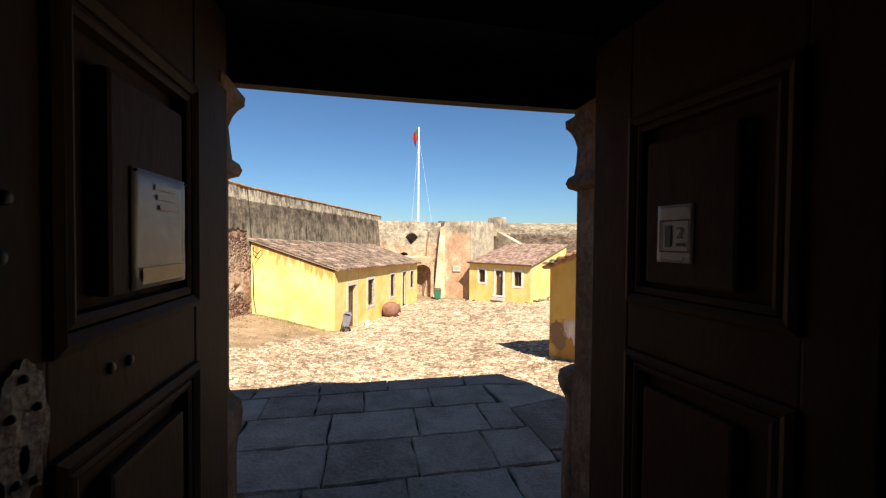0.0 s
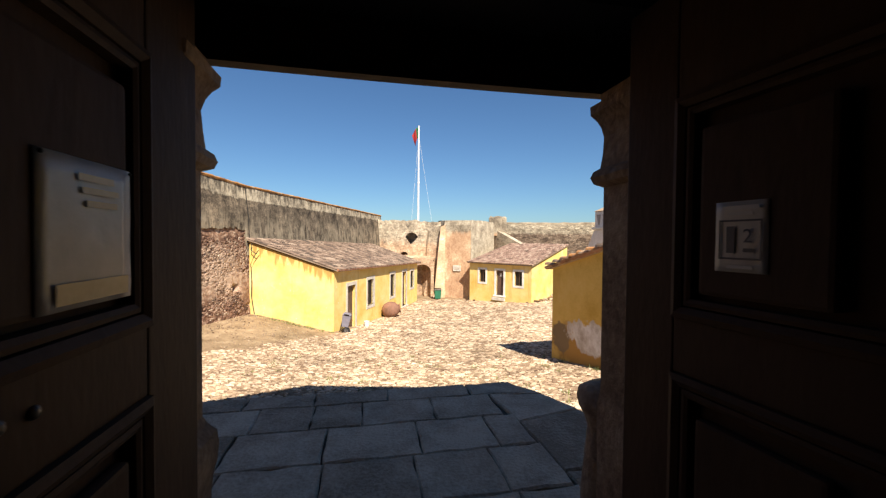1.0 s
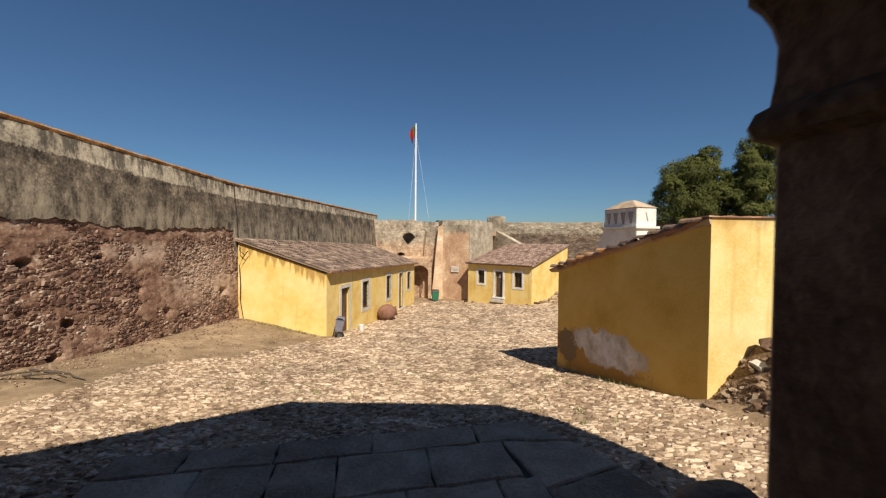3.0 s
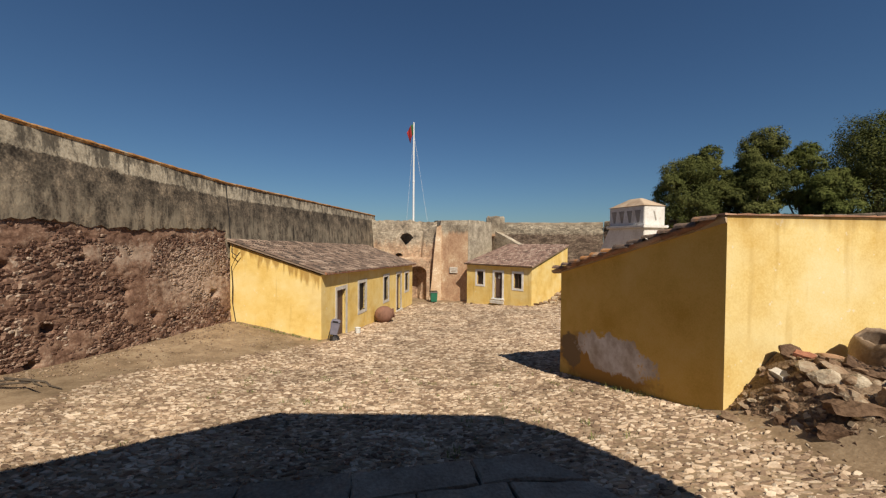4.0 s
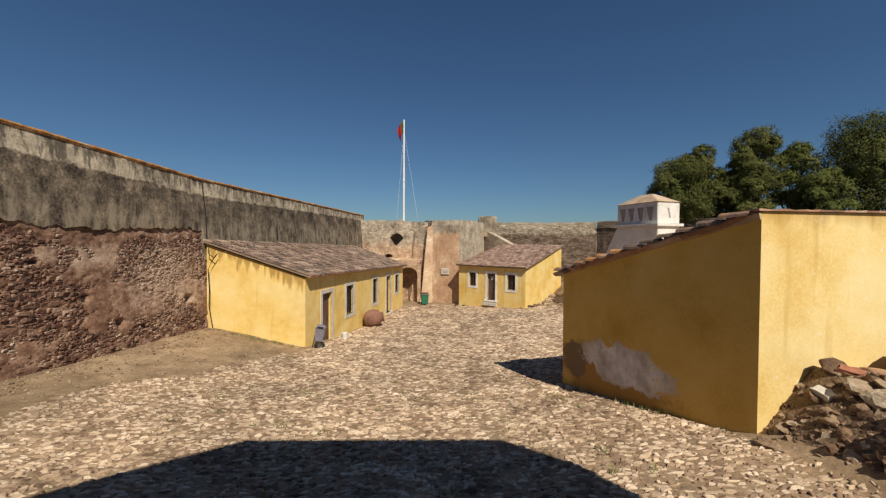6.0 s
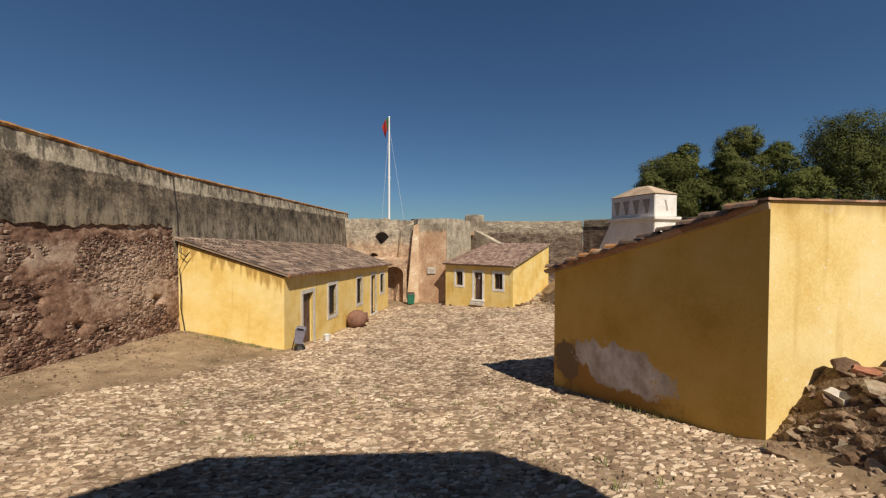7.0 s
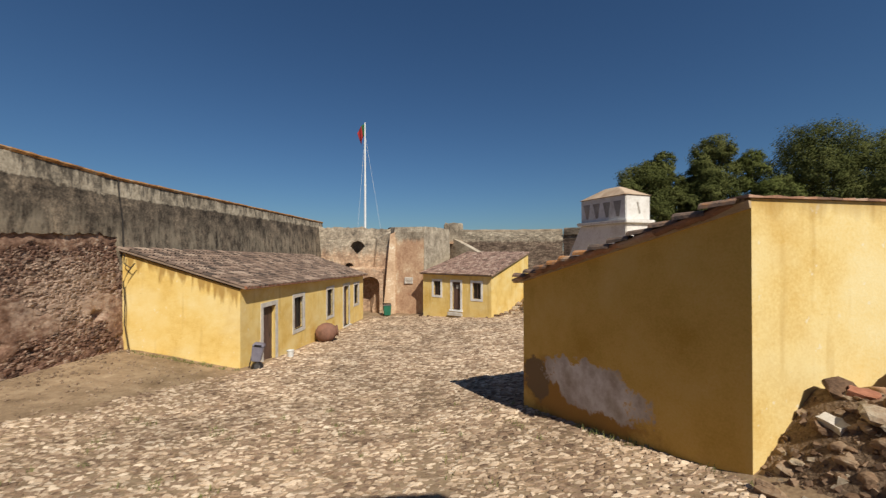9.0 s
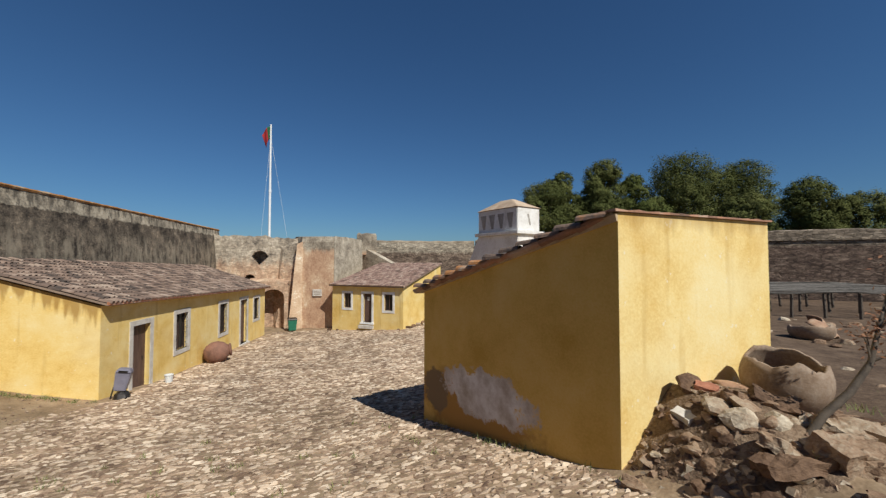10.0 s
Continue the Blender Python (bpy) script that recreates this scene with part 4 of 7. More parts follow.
def west_wall():
    root = new("wall_west")
    tagged(root, "long weathered fort wall of rubble stone under streaked grey plaster", "wall", kind="structure")
    fine = [8 + 0.065 * i for i in range(185)]
    bm = bmesh.new()
    rows = []
    for y in [-8, -2, 2, 5, 7] + fine + [20.25 + 0.5 * i for i in range(41)]:
        zs = [-5.0] + [-3.1 + 0.065 * i for i in range(84)] + [west_top(y) - 0.1]
        rows.append([bm.verts.new((west_face(y, z), y, z)) for z in zs] + [bm.verts.new((west_x(y, 4) - 3.0, y, west_top(y) - 0.1))])
    for a, b in zip(rows, rows[1:]):
        for i in range(len(a) - 1):
            bm.faces.new((a[i], b[i], b[i + 1], a[i + 1]))
    part("masonry", bm, M_MORTAR, root, "red-brown mortar and rubble core", smooth=True)
    ys = [-8, -2, 2, 5, 7] + [8 + 0.1 * i for i in range(120)] + [20 + 0.25 * i for i in range(83)]
    bm = bmesh.new()
    rows = []
    for y in ys:
        e, t = west_edge(y), west_top(y) - 0.08
        out = 0.085
        line = [(west_x(y, e) - 0.1, e)]
        for k in range(8):
            z = e + (t - e) * k / 7
            line.append((west_x(y, z) + out + (0.02 if k else 0.0) + 0.03 * noise.noise((y * 0.7, z * 0.9, 11)) + 0.012 * noise.noise((y * 4, z * 4, 13)), z))
        rows.append([bm.verts.new((x, y, z)) for x, z in line])
    for a, b in zip(rows, rows[1:]):
        for i in range(len(a) - 1):
            bm.faces.new((a[i], b[i], b[i + 1], a[i + 1]))
    bmesh.ops.recalc_face_normals(bm, faces=bm.faces)
    part("plaster", bm, M_PLASTER, root, "streaked grey plaster with black runs")
    bm = bmesh.new()
    rows = []
    for y in ys:
        t = west_top(y)
        j = 0.03 * noise.noise((y * 1.3, 0, 5)) + 0.025 * noise.noise((y * 4.3, 0, 9))
        x = west_x(y, t) + 0.1
        rows.append([bm.verts.new(p) for p in ((x - 0.05, y, t - 0.11), (x + 0.04 + j, y, t - 0.10 + j), (x + 0.07 + j, y, t - 0.03), (x + 0.02, y, t + 0.03 + j), (x - 0.9, y, t + 0.16 + j), (x - 3.0, y, t + 0.05))])
    for a, b in zip(rows, rows[1:]):
        for i in range(5):
            bm.faces.new((a[i], b[i], b[i + 1], a[i + 1]))
    bmesh.ops.recalc_face_normals(bm, faces=bm.faces)
    part("coping", bm, M_COPING, root, "rounded coping with orange lichen")
    bm = bmesh.new()
    pts = [(west_x(20, z) + 0.13, 20.0 + 0.03 * math.sin(z * 3), z) for z in [4.2 - 0.2 * i for i in range(16)]]
    tube(bm, pts, 0.022, 6)
    part("cable", bm, M_IRON, root, "dark cable fixed down the wall")
    return root


WEST_WALL = west_wall()


def north_wall():
    root = new("wall_north")
    tagged(root, "far fort wall of grey and ochre stone with a plastered bastion and arched niches", "wall", kind="structure")

    def ragged(bm, outline, z0, z1, amp=0.22, step=0.5):
        """An upright mass whose top line is broken and uneven."""
        pts = []
        for a, b in zip(outline, outline[1:] + outline[:1]):
            n = max(1, int(math.dist(a, b) / step))
            pts += [(a[0] + (b[0] - a[0]) * i / n, a[1] + (b[1] - a[1]) * i / n) for i in range(n)]
        zs = [z0] + [z0 + (z1 - z0) * f for f in (0.4, 0.6, 0.75, 0.88, 0.95)] + [z1]
        rows = []
        cx, cy = sum(p[0] for p in pts) / len(pts), sum(p[1] for p in pts) / len(pts)
        for k, z in enumerate(zs):
            ring = []
            for x, y in pts:
                top = amp * (noise.noise((x * 0.7, y * 0.7, 2)) + 0.6 * noise.noise((x * 2.3, y * 2.3, 5))) if k == len(zs) - 1 else 0
                bulge = 0.07 * noise.noise((x * 0.6, y * 0.6, z * 0.6)) * (k > 0)
                d = Vector((x - cx, y - cy)).normalized()
                shrink = -0.15 if k == len(zs) - 1 else 0
                ring.append(bm.verts.new((x + d.x * (bulge + shrink), y + d.y * (bulge + shrink), z + top)))
            rows.append(ring)
        for a, b in zip(rows, rows[1:]):
            for i in range(len(a)):
                bm.faces.new((a[i], a[(i + 1) % len(a)], b[(i + 1) % len(a)], b[i]))
        bm.faces.new(rows[-1])
        bmesh.ops.recalc_face_normals(bm, faces=bm.faces)

    bm = bmesh.new()
    ragged(bm, [(-0.6, 38.1), (1.95, 37.3), (4.6, 42.5), (4.0, 49.0), (-0.95, 49.0), (-1.35, 40.4)], -6, 3.4)
    part("bastion", bm, M_BASTION, root, "ochre plastered bastion with a broken grey top", smooth=False)
    # weathered return of the bastion
    bm = bmesh.new()
    ragged(bm, [(1.97, 37.25), (4.72, 42.45), (4.4, 42.6), (1.75, 37.7)], -6, 3.42, 0.15)
    part("bastion_return", bm, M_FACET, root, "pale grey weathered render")
    # pale rendered buttress beside the bastion face, its brighter light painted in
    bm = bmesh.new()
    hexa(bm, [(-1.75, 37.75, -6), (-0.5, 37.75, -6), (-0.5, 39.6, -6), (-1.6, 39.6, -6), (-0.95, 38.0, 2.75), (-0.52, 37.95, 2.95), (-0.5, 39.6, 2.95), (-0.9, 39.6, 2.75)])
    bmesh.ops.subdivide_edges(bm, edges=bm.edges[:], cuts=5, use_grid_fill=True)
    for v in bm.verts:
        v.co += Vector((noise.noise(v.co * 1.1), noise.noise(v.co * 1.1 + Vector((4, 0, 0))), 0)) * 0.06
    part("buttress", bm, M_BUTTRESS, root, "pale ochre rendered buttress with flaking patches")

    def holed(bm, outline, holes, y0, y1):
        """An upright plate with openings right through it; outline and holes in (x, z)."""
        edges = []
        for loop in [outline] + holes:
            vs = [bm.verts.new((x, y0, z)) for x, z in loop]
            edges += [bm.edges.new((vs[i], vs[(i + 1) % len(vs)])) for i in range(len(vs))]
        bmesh.ops.triangle_fill(bm, edges=edges, use_beauty=True)
        ext = bmesh.ops.extrude_face_region(bm, geom=bm.faces[:])
        bmesh.ops.translate(bm, verts=[v for v in ext["geom"] if isinstance(v, bmesh.types.BMVert)], vec=(0, y1 - y0, 0))

    def arch(a0, a1, foot, spring, rise, n=9):
        mid, r = (a0 + a1) / 2, (a1 - a0) / 2
        return [(a0, foot)] + [(mid - r * math.cos(math.pi * i / n), spring + rise * math.sin(math.pi * i / n)) for i in range(n + 1)] + [(a1, foot)]

    # rough wall with two niches between the long wall and the bastion
    top = [(-0.55 - 0.3 * i, 3.28 + 0.22 * noise.noise((i * 0.55, 0, 3)) + 0.12 * noise.noise((i * 2.1, 4, 3)) + 0.16 * smooth((i - 6) / 4)) for i in range(26)]
    bm = bmesh.new()
    holed(bm, [(-8.05, -6), (-0.55, -6)] + top, [[(-4.05, 0.98), (-4.38, 1.42), (-4.56, 1.76), (-4.34, 2.08), (-3.9, 2.24), (-3.5, 2.08), (-3.28, 1.74), (-3.62, 1.36)], arch(-5.05, -4.28, -0.9, -0.1, 0.36)], 39.5, 40.3)
    part("masonry", bm, M_CORNER, root, "rough grey and ochre rubble wall")
    bm = bmesh.new()
    ragged(bm, [(-8, 41.0), (-0.8, 41.0), (-0.8, 43), (-8, 43)], -6, 3.3)
    part("backing", bm, M_CORNER, root)
    # broken grey rubble climbing beside the buttress
    bm = bmesh.new()
    hexa(bm, [(-2.6, 38.6, -6), (-1.2, 38.4, -6), (-0.9, 39.6, -6), (-2.6, 39.6, -6), (-2.2, 39.25, 2.4), (-0.95, 38.75, 3.0), (-0.9, 39.6, 3.1), (-2.5, 39.6, 2.7)])
    bmesh.ops.subdivide_edges(bm, edges=bm.edges[:], cuts=7, use_grid_fill=True)
    for v in bm.verts:
        v.co += Vector((noise.noise(v.co * 1.3), noise.noise(v.co * 1.3 + Vector((4, 0, 0))), noise.noise(v.co * 1.3 + Vector((0, 7, 0))))) * 0.22
    part("broken_core", bm, M_CORNER, root, "broken grey rubble core")
    # low block with the arched gateway and its splayed passage
    bm = bmesh.new()
    holed(bm, [(-4.6, -6), (-1.6, -6), (-1.55, -0.62), (-1.9, -0.38), (-2.6, -0.28), (-3.4, -0.25), (-4.6, -0.3)], [arch(-3.5, -1.86, -5.9, -1.55, 0.66)], 37.7, 38.1)
    part("gateway", bm, M_CORNER, root, "low arched gateway of rough masonry")
    bm = bmesh.new()
    hexa(bm, [(-1.86, 38.1, -6), (-1.6, 38.1, -6), (-1.6, 39.5, -6), (-2.85, 39.5, -6), (-1.86, 38.1, -0.5), (-1.6, 38.1, -0.5), (-1.6, 39.5, -0.5), (-2.85, 39.5, -0.5)])
    part("passage_wall", bm, M_CORNER, root)
    bm = bmesh.new()
    hexa(bm, [(-4.6, 38.1, -0.75), (-1.6, 38.1, -0.75), (-1.6, 39.5, -0.6), (-4.6, 39.5, -0.6), (-4.6, 38.1, -0.3), (-1.6, 38.1, -0.4), (-1.6, 39.5, -0.1), (-4.6, 39.5, -0.05)])
    part("gateway_top", bm, M_CORNER, root)
    # sloping stair wall behind the far house
    bm = bmesh.new()
    hexa(bm, [(4.9, 44.0, 0), (7.4, 39.9, 0), (7.9, 40.2, 0), (5.4, 44.3, 0), (4.9, 44.0, 2.75), (7.4, 39.9, 1.0), (7.9, 40.2, 1.0), (5.4, 44.3, 2.75)])
    part("stair_wall", bm, M_FACET, root, "sloping pale masonry stair wall")
    # walls beyond, towards the garden
    for a, b, top in (((3.8, 48.8), (18.2, 47.0), 3.75), ((18.2, 47.0), (34.0, 30.0), 3.85), ((34.0, 30.0), (50.0, 17.0), 3.95), ((50, 17), (52, -14), 4.0)):
        bm = bmesh.new()
        d = (Vector(b) - Vector(a)).normalized()
        nrm = Vector((-d.y, d.x)) * 2.5
        ragged(bm, [a, b, (b[0] + nrm.x, b[1] + nrm.y), (a[0] + nrm.x, a[1] + nrm.y)], -6, top - 0.28, 0.06, 0.8)
        part("masonry", bm, M_SIDE_WALL if a[0] > 18 else M_FAR_WALL, root, "rubble masonry with a paler upper course")
        bm = bmesh.new()
        off = Vector((d.y, -d.x)) * 0.14
        for z, hgt in ((3.05, 0.1),):
            hexa(bm, [(a[0] + off.x, a[1] + off.y, z), (b[0] + off.x, b[1] + off.y, z), (b[0], b[1], z), (a[0], a[1], z),
                      (a[0] + off.x, a[1] + off.y, z + hgt), (b[0] + off.x, b[1] + off.y, z + hgt), (b[0], b[1], z + hgt), (a[0], a[1], z + hgt)])
        if a[0] > 10:
            part("ledge", bm, M_SIDE_WALL, root)
        else:
            bm.free()
        # rounded earth-and-stone crest, set back a little
        bm = bmesh.new()
        steps = max(2, int(math.dist(a, b) / 0.7))
        rows = []
        for i in range(steps + 1):
            p = Vector(a).lerp(Vector(b), i / steps)
            q = Vector((-d.y, d.x))
            j = 0.10 * noise.noise((p.x * 0.5, p.y * 0.5, 3)) + 0.06 * noise.noise((p.x * 2.1, p.y * 2.1, 8))
            rows.append([bm.verts.new((p.x + q.x * o, p.y + q.y * o, z)) for o, z in ((0.12, top - 0.6), (0.16, top - 0.12 + j), (0.5, top + j), (1.6, top + 0.05 + j), (2.4, top - 0.6))])
        for r0, r1 in zip(rows, rows[1:]):
            for i in range(4):
                bm.faces.new((r0[i], r1[i], r1[i + 1], r0[i + 1]))
        part("crest", bm, M_SIDE_WALL if a[0] > 18 else M_CREST, root, "pale worn crest of the wall")
    # broken stump of masonry on top
    bm = bmesh.new()
    ragged(bm, [(4.3, 43.6), (6.2, 43.4), (6.4, 44.8), (4.4, 45)], 2.0, 4.1, 0.3, 0.3)
    part("stump", bm, M_BASTION, root)
    # inscribed stone on the bastion face
    return root


NORTH_WALL = north_wall()


# ---- houses ----
def tile_mesh(name, material):
    """A half-round clay roof tile, its lower open end at the origin, running up along +y."""
    verts, faces = [], []
    n = 6
    for y, ro in ((0.0, 0.098), (0.44, 0.078)):
        for r in (ro, ro - 0.016):
            for i in range(n + 1):
                a = math.pi * i / n
                verts.append((-r * math.cos(a), y, r * math.sin(a) * 0.85 + (0.0 if y else 0.022)))
    k = n + 1
    for i in range(n):
        faces.append((i, i + 1, 2 * k + i + 1, 2 * k + i))
        faces.append((k + i + 1, k + i, 3 * k + i, 3 * k + i + 1))
        faces.append((i + 1, i, k + i, k + i + 1))
    return mesh_from(name, verts, faces, material)


TILE_MESH = tile_mesh("roof_tile", M_TILE)
TILE_OLD = tile_mesh("old_roof_tile", M_TILE_GREY)
TILE_LICHEN = tile_mesh("lichened_verge_tile", M_TILE_LICHEN)


def roof_tiles(root, roof, e0, e1, r0, r1, singles, seed, out=0.0, me=None, pitch=0.212, mass=None):
    """Rows of tiles on the slope from the eave e0-e1 up to r0-r1; the first columns, up to about singles tiles, are pieces of their own."""
    rnd = random.Random(seed)
    e0, e1, r0, r1 = map(Vector, (e0, e1, r0, r1))
    across = (e1 - e0)
    cols = max(1, round(across.length / pitch))
    verts, faces, count = [], [], 0
    tv = [Vector(v.co) for v in TILE_MESH.vertices]
    tf = [tuple(p.vertices) for p in TILE_MESH.polygons]
    for c in range(cols):
        f = (c + 0.5) / cols
        foot, head = e0.lerp(e1, f), r0.lerp(r1, f)
        up = (head - foot)
        length = up.length
        up.normalize()
        ex = across.normalized()
        nz = ex.cross(up).normalized()
        ex = up.cross(nz).normalized()
        rows = max(1, round(length / 0.36))
        sway = rnd.uniform(-0.012, 0.012)
        for k in range(rows):
            p = foot + up * (k * length / rows - out * (k == 0)) + nz * (0.012 + rnd.uniform(0, 0.012)) + ex * (sway + rnd.uniform(-0.012, 0.012))
            m = Matrix(((ex.x, up.x, nz.x, p.x), (ex.y, up.y, nz.y, p.y), (ex.z, up.z, nz.z, p.z), (0, 0, 0, 1))) @ pose(0, 0, 0, rnd.uniform(-1.8, 1.8), rnd.uniform(-5, 5), rnd.uniform(-4, 4))
            if count < singles:
                child("tile", me or TILE_MESH, roof, m)
                count += 1
            else:
                b = len(verts)
                verts += [m @ v for v in tv]
                faces += [tuple(i + b for i in fc) for fc in tf]
    if verts:
        ob = new("tiling", mesh_from("tiling", verts, faces, mass or M_TILE_MASS))
        ob.parent = root
        ob.matrix_parent_inverse = root.matrix_world.inverted()
        tagged(ob, kind="stuff")
    return None


def house(name, label, corners, base, tops, holes, materials, depth=0.4):
    """A house on four plan corners, anticlockwise; tops: the wall tops at the corners; holes: for each wall its openings."""
    root = thing(name, (*corners[0], base), label, "house")
    pts = [Vector(c) for c in corners]
    dirs = [(pts[(i + 1) % 4] - pts[i]).normalized() for i in range(4)]
    ins = [Vector((-d.y, d.x)) * depth for d in dirs]
    inner = []
    for i in range(4):
        p, d = pts[i - 1] + ins[i - 1], dirs[i - 1]
        q, e = pts[i] + ins[i], dirs[i]
        s = ((q.x - p.x) * e.y - (q.y - p.y) * e.x) / (d.x * e.y - d.y * e.x)
        inner.append(p + d * s)
    for i in range(4):
        bm = bmesh.new()
        a, b = pts[i], pts[(i + 1) % 4]
        length = (b - a).length
        t0, t1 = tops[i], tops[(i + 1) % 4]
        top = lambda u: t0 + (t1 - t0) * u / length
        fine = [length * k / 8 for k in range(1, 8)]
        cuts = sorted({0.0, length, *[h[0] for h in holes[i]], *[h[1] for h in holes[i]], *[f for f in fine if not any(h[0] - 0.1 < f < h[1] + 0.1 for h in holes[i])]})

        def rim(u):
            o = a + dirs[i] * u
            n = inner[i] if u == 0.0 else inner[(i + 1) % 4] if u == length else o + ins[i]
            return o, n

        for u0, u1 in zip(cuts, cuts[1:]):
            (o0, n0), (o1, n1) = rim(u0), rim(u1)
            spans = [(base - 1.2, base - 1.2, top(u0), top(u1))]
            for h in holes[i]:
                if h[0] <= u0 + 1e-6 and h[1] >= u1 - 1e-6:
                    spans = [(base - 1.2, base - 1.2, h[2], h[2]), (h[3], h[3], top(u0), top(u1))]
            for z0, z1, y0, y1 in spans:
                hexa(bm, [(o0.x, o0.y, z0), (o1.x, o1.y, z1), (n1.x, n1.y, z1), (n0.x, n0.y, z0), (o0.x, o0.y, y0), (o1.x, o1.y, y1), (n1.x, n1.y, y1), (n0.x, n0.y, y0)])
        bmesh.ops.remove_doubles(bm, verts=bm.verts, dist=0.0005)
        bmesh.ops.recalc_face_normals(bm, faces=bm.faces)
        part("wall", bm, materials[i], root, world_space=True)
    return root


def roof_bed(root, quad, thick, label="", material=None):
    """The sloping bed below the tiles; quad: eave start, eave end, ridge end, ridge start."""
    bm = bmesh.new()
    q = [Vector(p) for p in quad]
    hexa(bm, [p - Vector((0, 0, thick)) for p in q] + q)
    bmesh.ops.recalc_face_normals(bm, faces=bm.faces)
    return part("roof", bm, material or M_ROOF_BED, root, label, world_space=True)


def wall_pose(p0, p1, u, z):
    """The pose of a thing set in a wall: x along it, y into it."""
    d = (Vector(p1) - Vector(p0)).normalized()
    p = Vector(p0) + d * u
    return Matrix(((d.x, -d.y, 0, p.x), (d.y, d.x, 0, p.y), (0, 0, 1, z), (0, 0, 0, 1)))


def set_in(root, m, name, material, lo, hi, bev=0.0, label="", under=None):
    bm = bmesh.new()
    box(bm, lo, hi)
    bmesh.ops.recalc_face_normals(bm, faces=bm.faces)
    if bev:
        bmesh.ops.bevel(bm, geom=bm.edges[:], offset=bev, segments=2, affect="EDGES")
    bmesh.ops.transform(bm, matrix=m, verts=bm.verts)
    return part(name, bm, material, under or root, label, world_space=True)


def hollow_frame(bm, w, h, t, y0, y1, foot=True):
    """A rectangular surround of width t round an opening w by h; without a foot it stands open below."""
    box(bm, (-t, y0, 0 if not foot else -t), (0, y1, h + t))
    box(bm, (w, y0, 0 if not foot else -t), (w + t, y1, h + t))
    box(bm, (0, y0, h), (w, y1, h + t))
    if foot:
        box(bm, (0, y0, -t), (w, y1, 0))


def window(root, p0, p1, u0, u1, z0, z1, t, grille, surround):
    m = wall_pose(p0, p1, u0, z0)
    w, h = u1 - u0, z1 - z0
    bm = bmesh.new()
    hollow_frame(bm, w, h, t, -0.025, 0.1)
    bmesh.ops.recalc_face_normals(bm, faces=bm.faces)
    bmesh.ops.transform(bm, matrix=m, verts=bm.verts)
    win = part("window", bm, surround, root, "pale stone window surround", world_space=True)
    # opaque sheet with the unlit room painted into its colour
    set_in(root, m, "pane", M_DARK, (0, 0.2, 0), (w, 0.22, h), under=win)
    bm = bmesh.new()
    hollow_frame(bm, w - 0.12, h - 0.12, 0.06, 0.14, 0.19)
    box(bm, ((w - 0.12) / 2 - 0.025, 0.145, 0), ((w - 0.12) / 2 + 0.025, 0.185, h - 0.12))
    bmesh.ops.translate(bm, verts=bm.verts, vec=(0.06, 0, 0.06))
    bmesh.ops.transform(bm, matrix=m, verts=bm.verts)
    part("casement", bm, M_DOOR, win, world_space=True)
    if grille:
        for k in range(1, 5):
            set_in(root, m, "grille_bar", M_IRON, (w * k / 5 - 0.012, 0.06, 0), (w * k / 5 + 0.012, 0.084, h), under=win)
        for k in range(1, 7):
            set_in(root, m, "grille_bar", M_IRON, (0, 0.068, h * k / 7 - 0.01), (w, 0.078, h * k / 7 + 0.01), under=win)
    return win


def door(root, p0, p1, u0, u1, z0, z1, t, surround):
    m = wall_pose(p0, p1, u0, z0)
    w, h = u1 - u0, z1 - z0
    bm = bmesh.new()
    hollow_frame(bm, w, h, t, -0.025, 0.12, foot=False)
    box(bm, (-t - 0.05, -0.12, -0.12), (w + t + 0.05, 0.3, 0.0))
    bmesh.ops.transform(bm, matrix=m, verts=bm.verts)
    bmesh.ops.recalc_face_normals(bm, faces=bm.faces)
    dr = part("door", bm, surround, root, "pale stone door surround with a worn sill", world_space=True)
    n = 5
    for k in range(n):
        set_in(root, m, "plank", M_DOOR, (w * k / n + 0.004, 0.17, 0.01), (w * (k + 1) / n - 0.004, 0.21, h), 0.004, under=dr)
    set_in(root, m, "latch", M_IRON, (w * 0.8, 0.145, h * 0.45), (w * 0.8 + 0.04, 0.17, h * 0.45 + 0.14), 0.005, under=dr)
    return dr


# long house against the fort wall
LA, LB, LC, LD = (-5.86, 19.69), (-2.99, 35.5), (-7.5, 36.2), (-10.2, 19.8)
LONG = house("long_house", "long low yellow limewashed house with a mossy clay tile roof", [LA, LB, LC, LD], -3.3, [-0.15, -0.62, 0.75, 1.3],
             [[(1.6, 2.62, -3.62, -1.08), (4.42, 5.42, -2.62, -1.02), (8.7, 9.62, -2.66, -1.05), (11.6, 12.65, -3.85, -1.1), (13.85, 14.85, -2.62, -1.2)], [], [], []], [M_YELLOW, M_YELLOW, M_YELLOW, M_GABLE])
door(LONG, LA, LB, 1.6, 2.62, -3.62, -1.08, 0.19, M_SURROUND)
window(LONG, LA, LB, 4.42, 5.42, -2.62, -1.02, 0.19, True, M_SURROUND)
window(LONG, LA, LB, 8.7, 9.62, -2.66, -1.05, 0.19, True, M_SURROUND)
door(LONG, LA, LB, 11.6, 12.65, -3.85, -1.1, 0.19, M_SURROUND)
window(LONG, LA, LB, 13.85, 14.85, -2.62, -1.2, 0.18, True, M_SURROUND)
lq = [(-5.60, 19.56, -0.09), (-2.68, 35.75, -0.60), (-7.2, 36.2, 0.98), (-10.25, 19.66, 1.44)]
LONG_ROOF = roof_bed(LONG, lq, 0.06, "old clay tiles greyed by lichen")
roof_tiles(LONG, LONG_ROOF, *lq[:2], lq[3], lq[2], 290, 11, 0.05, TILE_OLD)

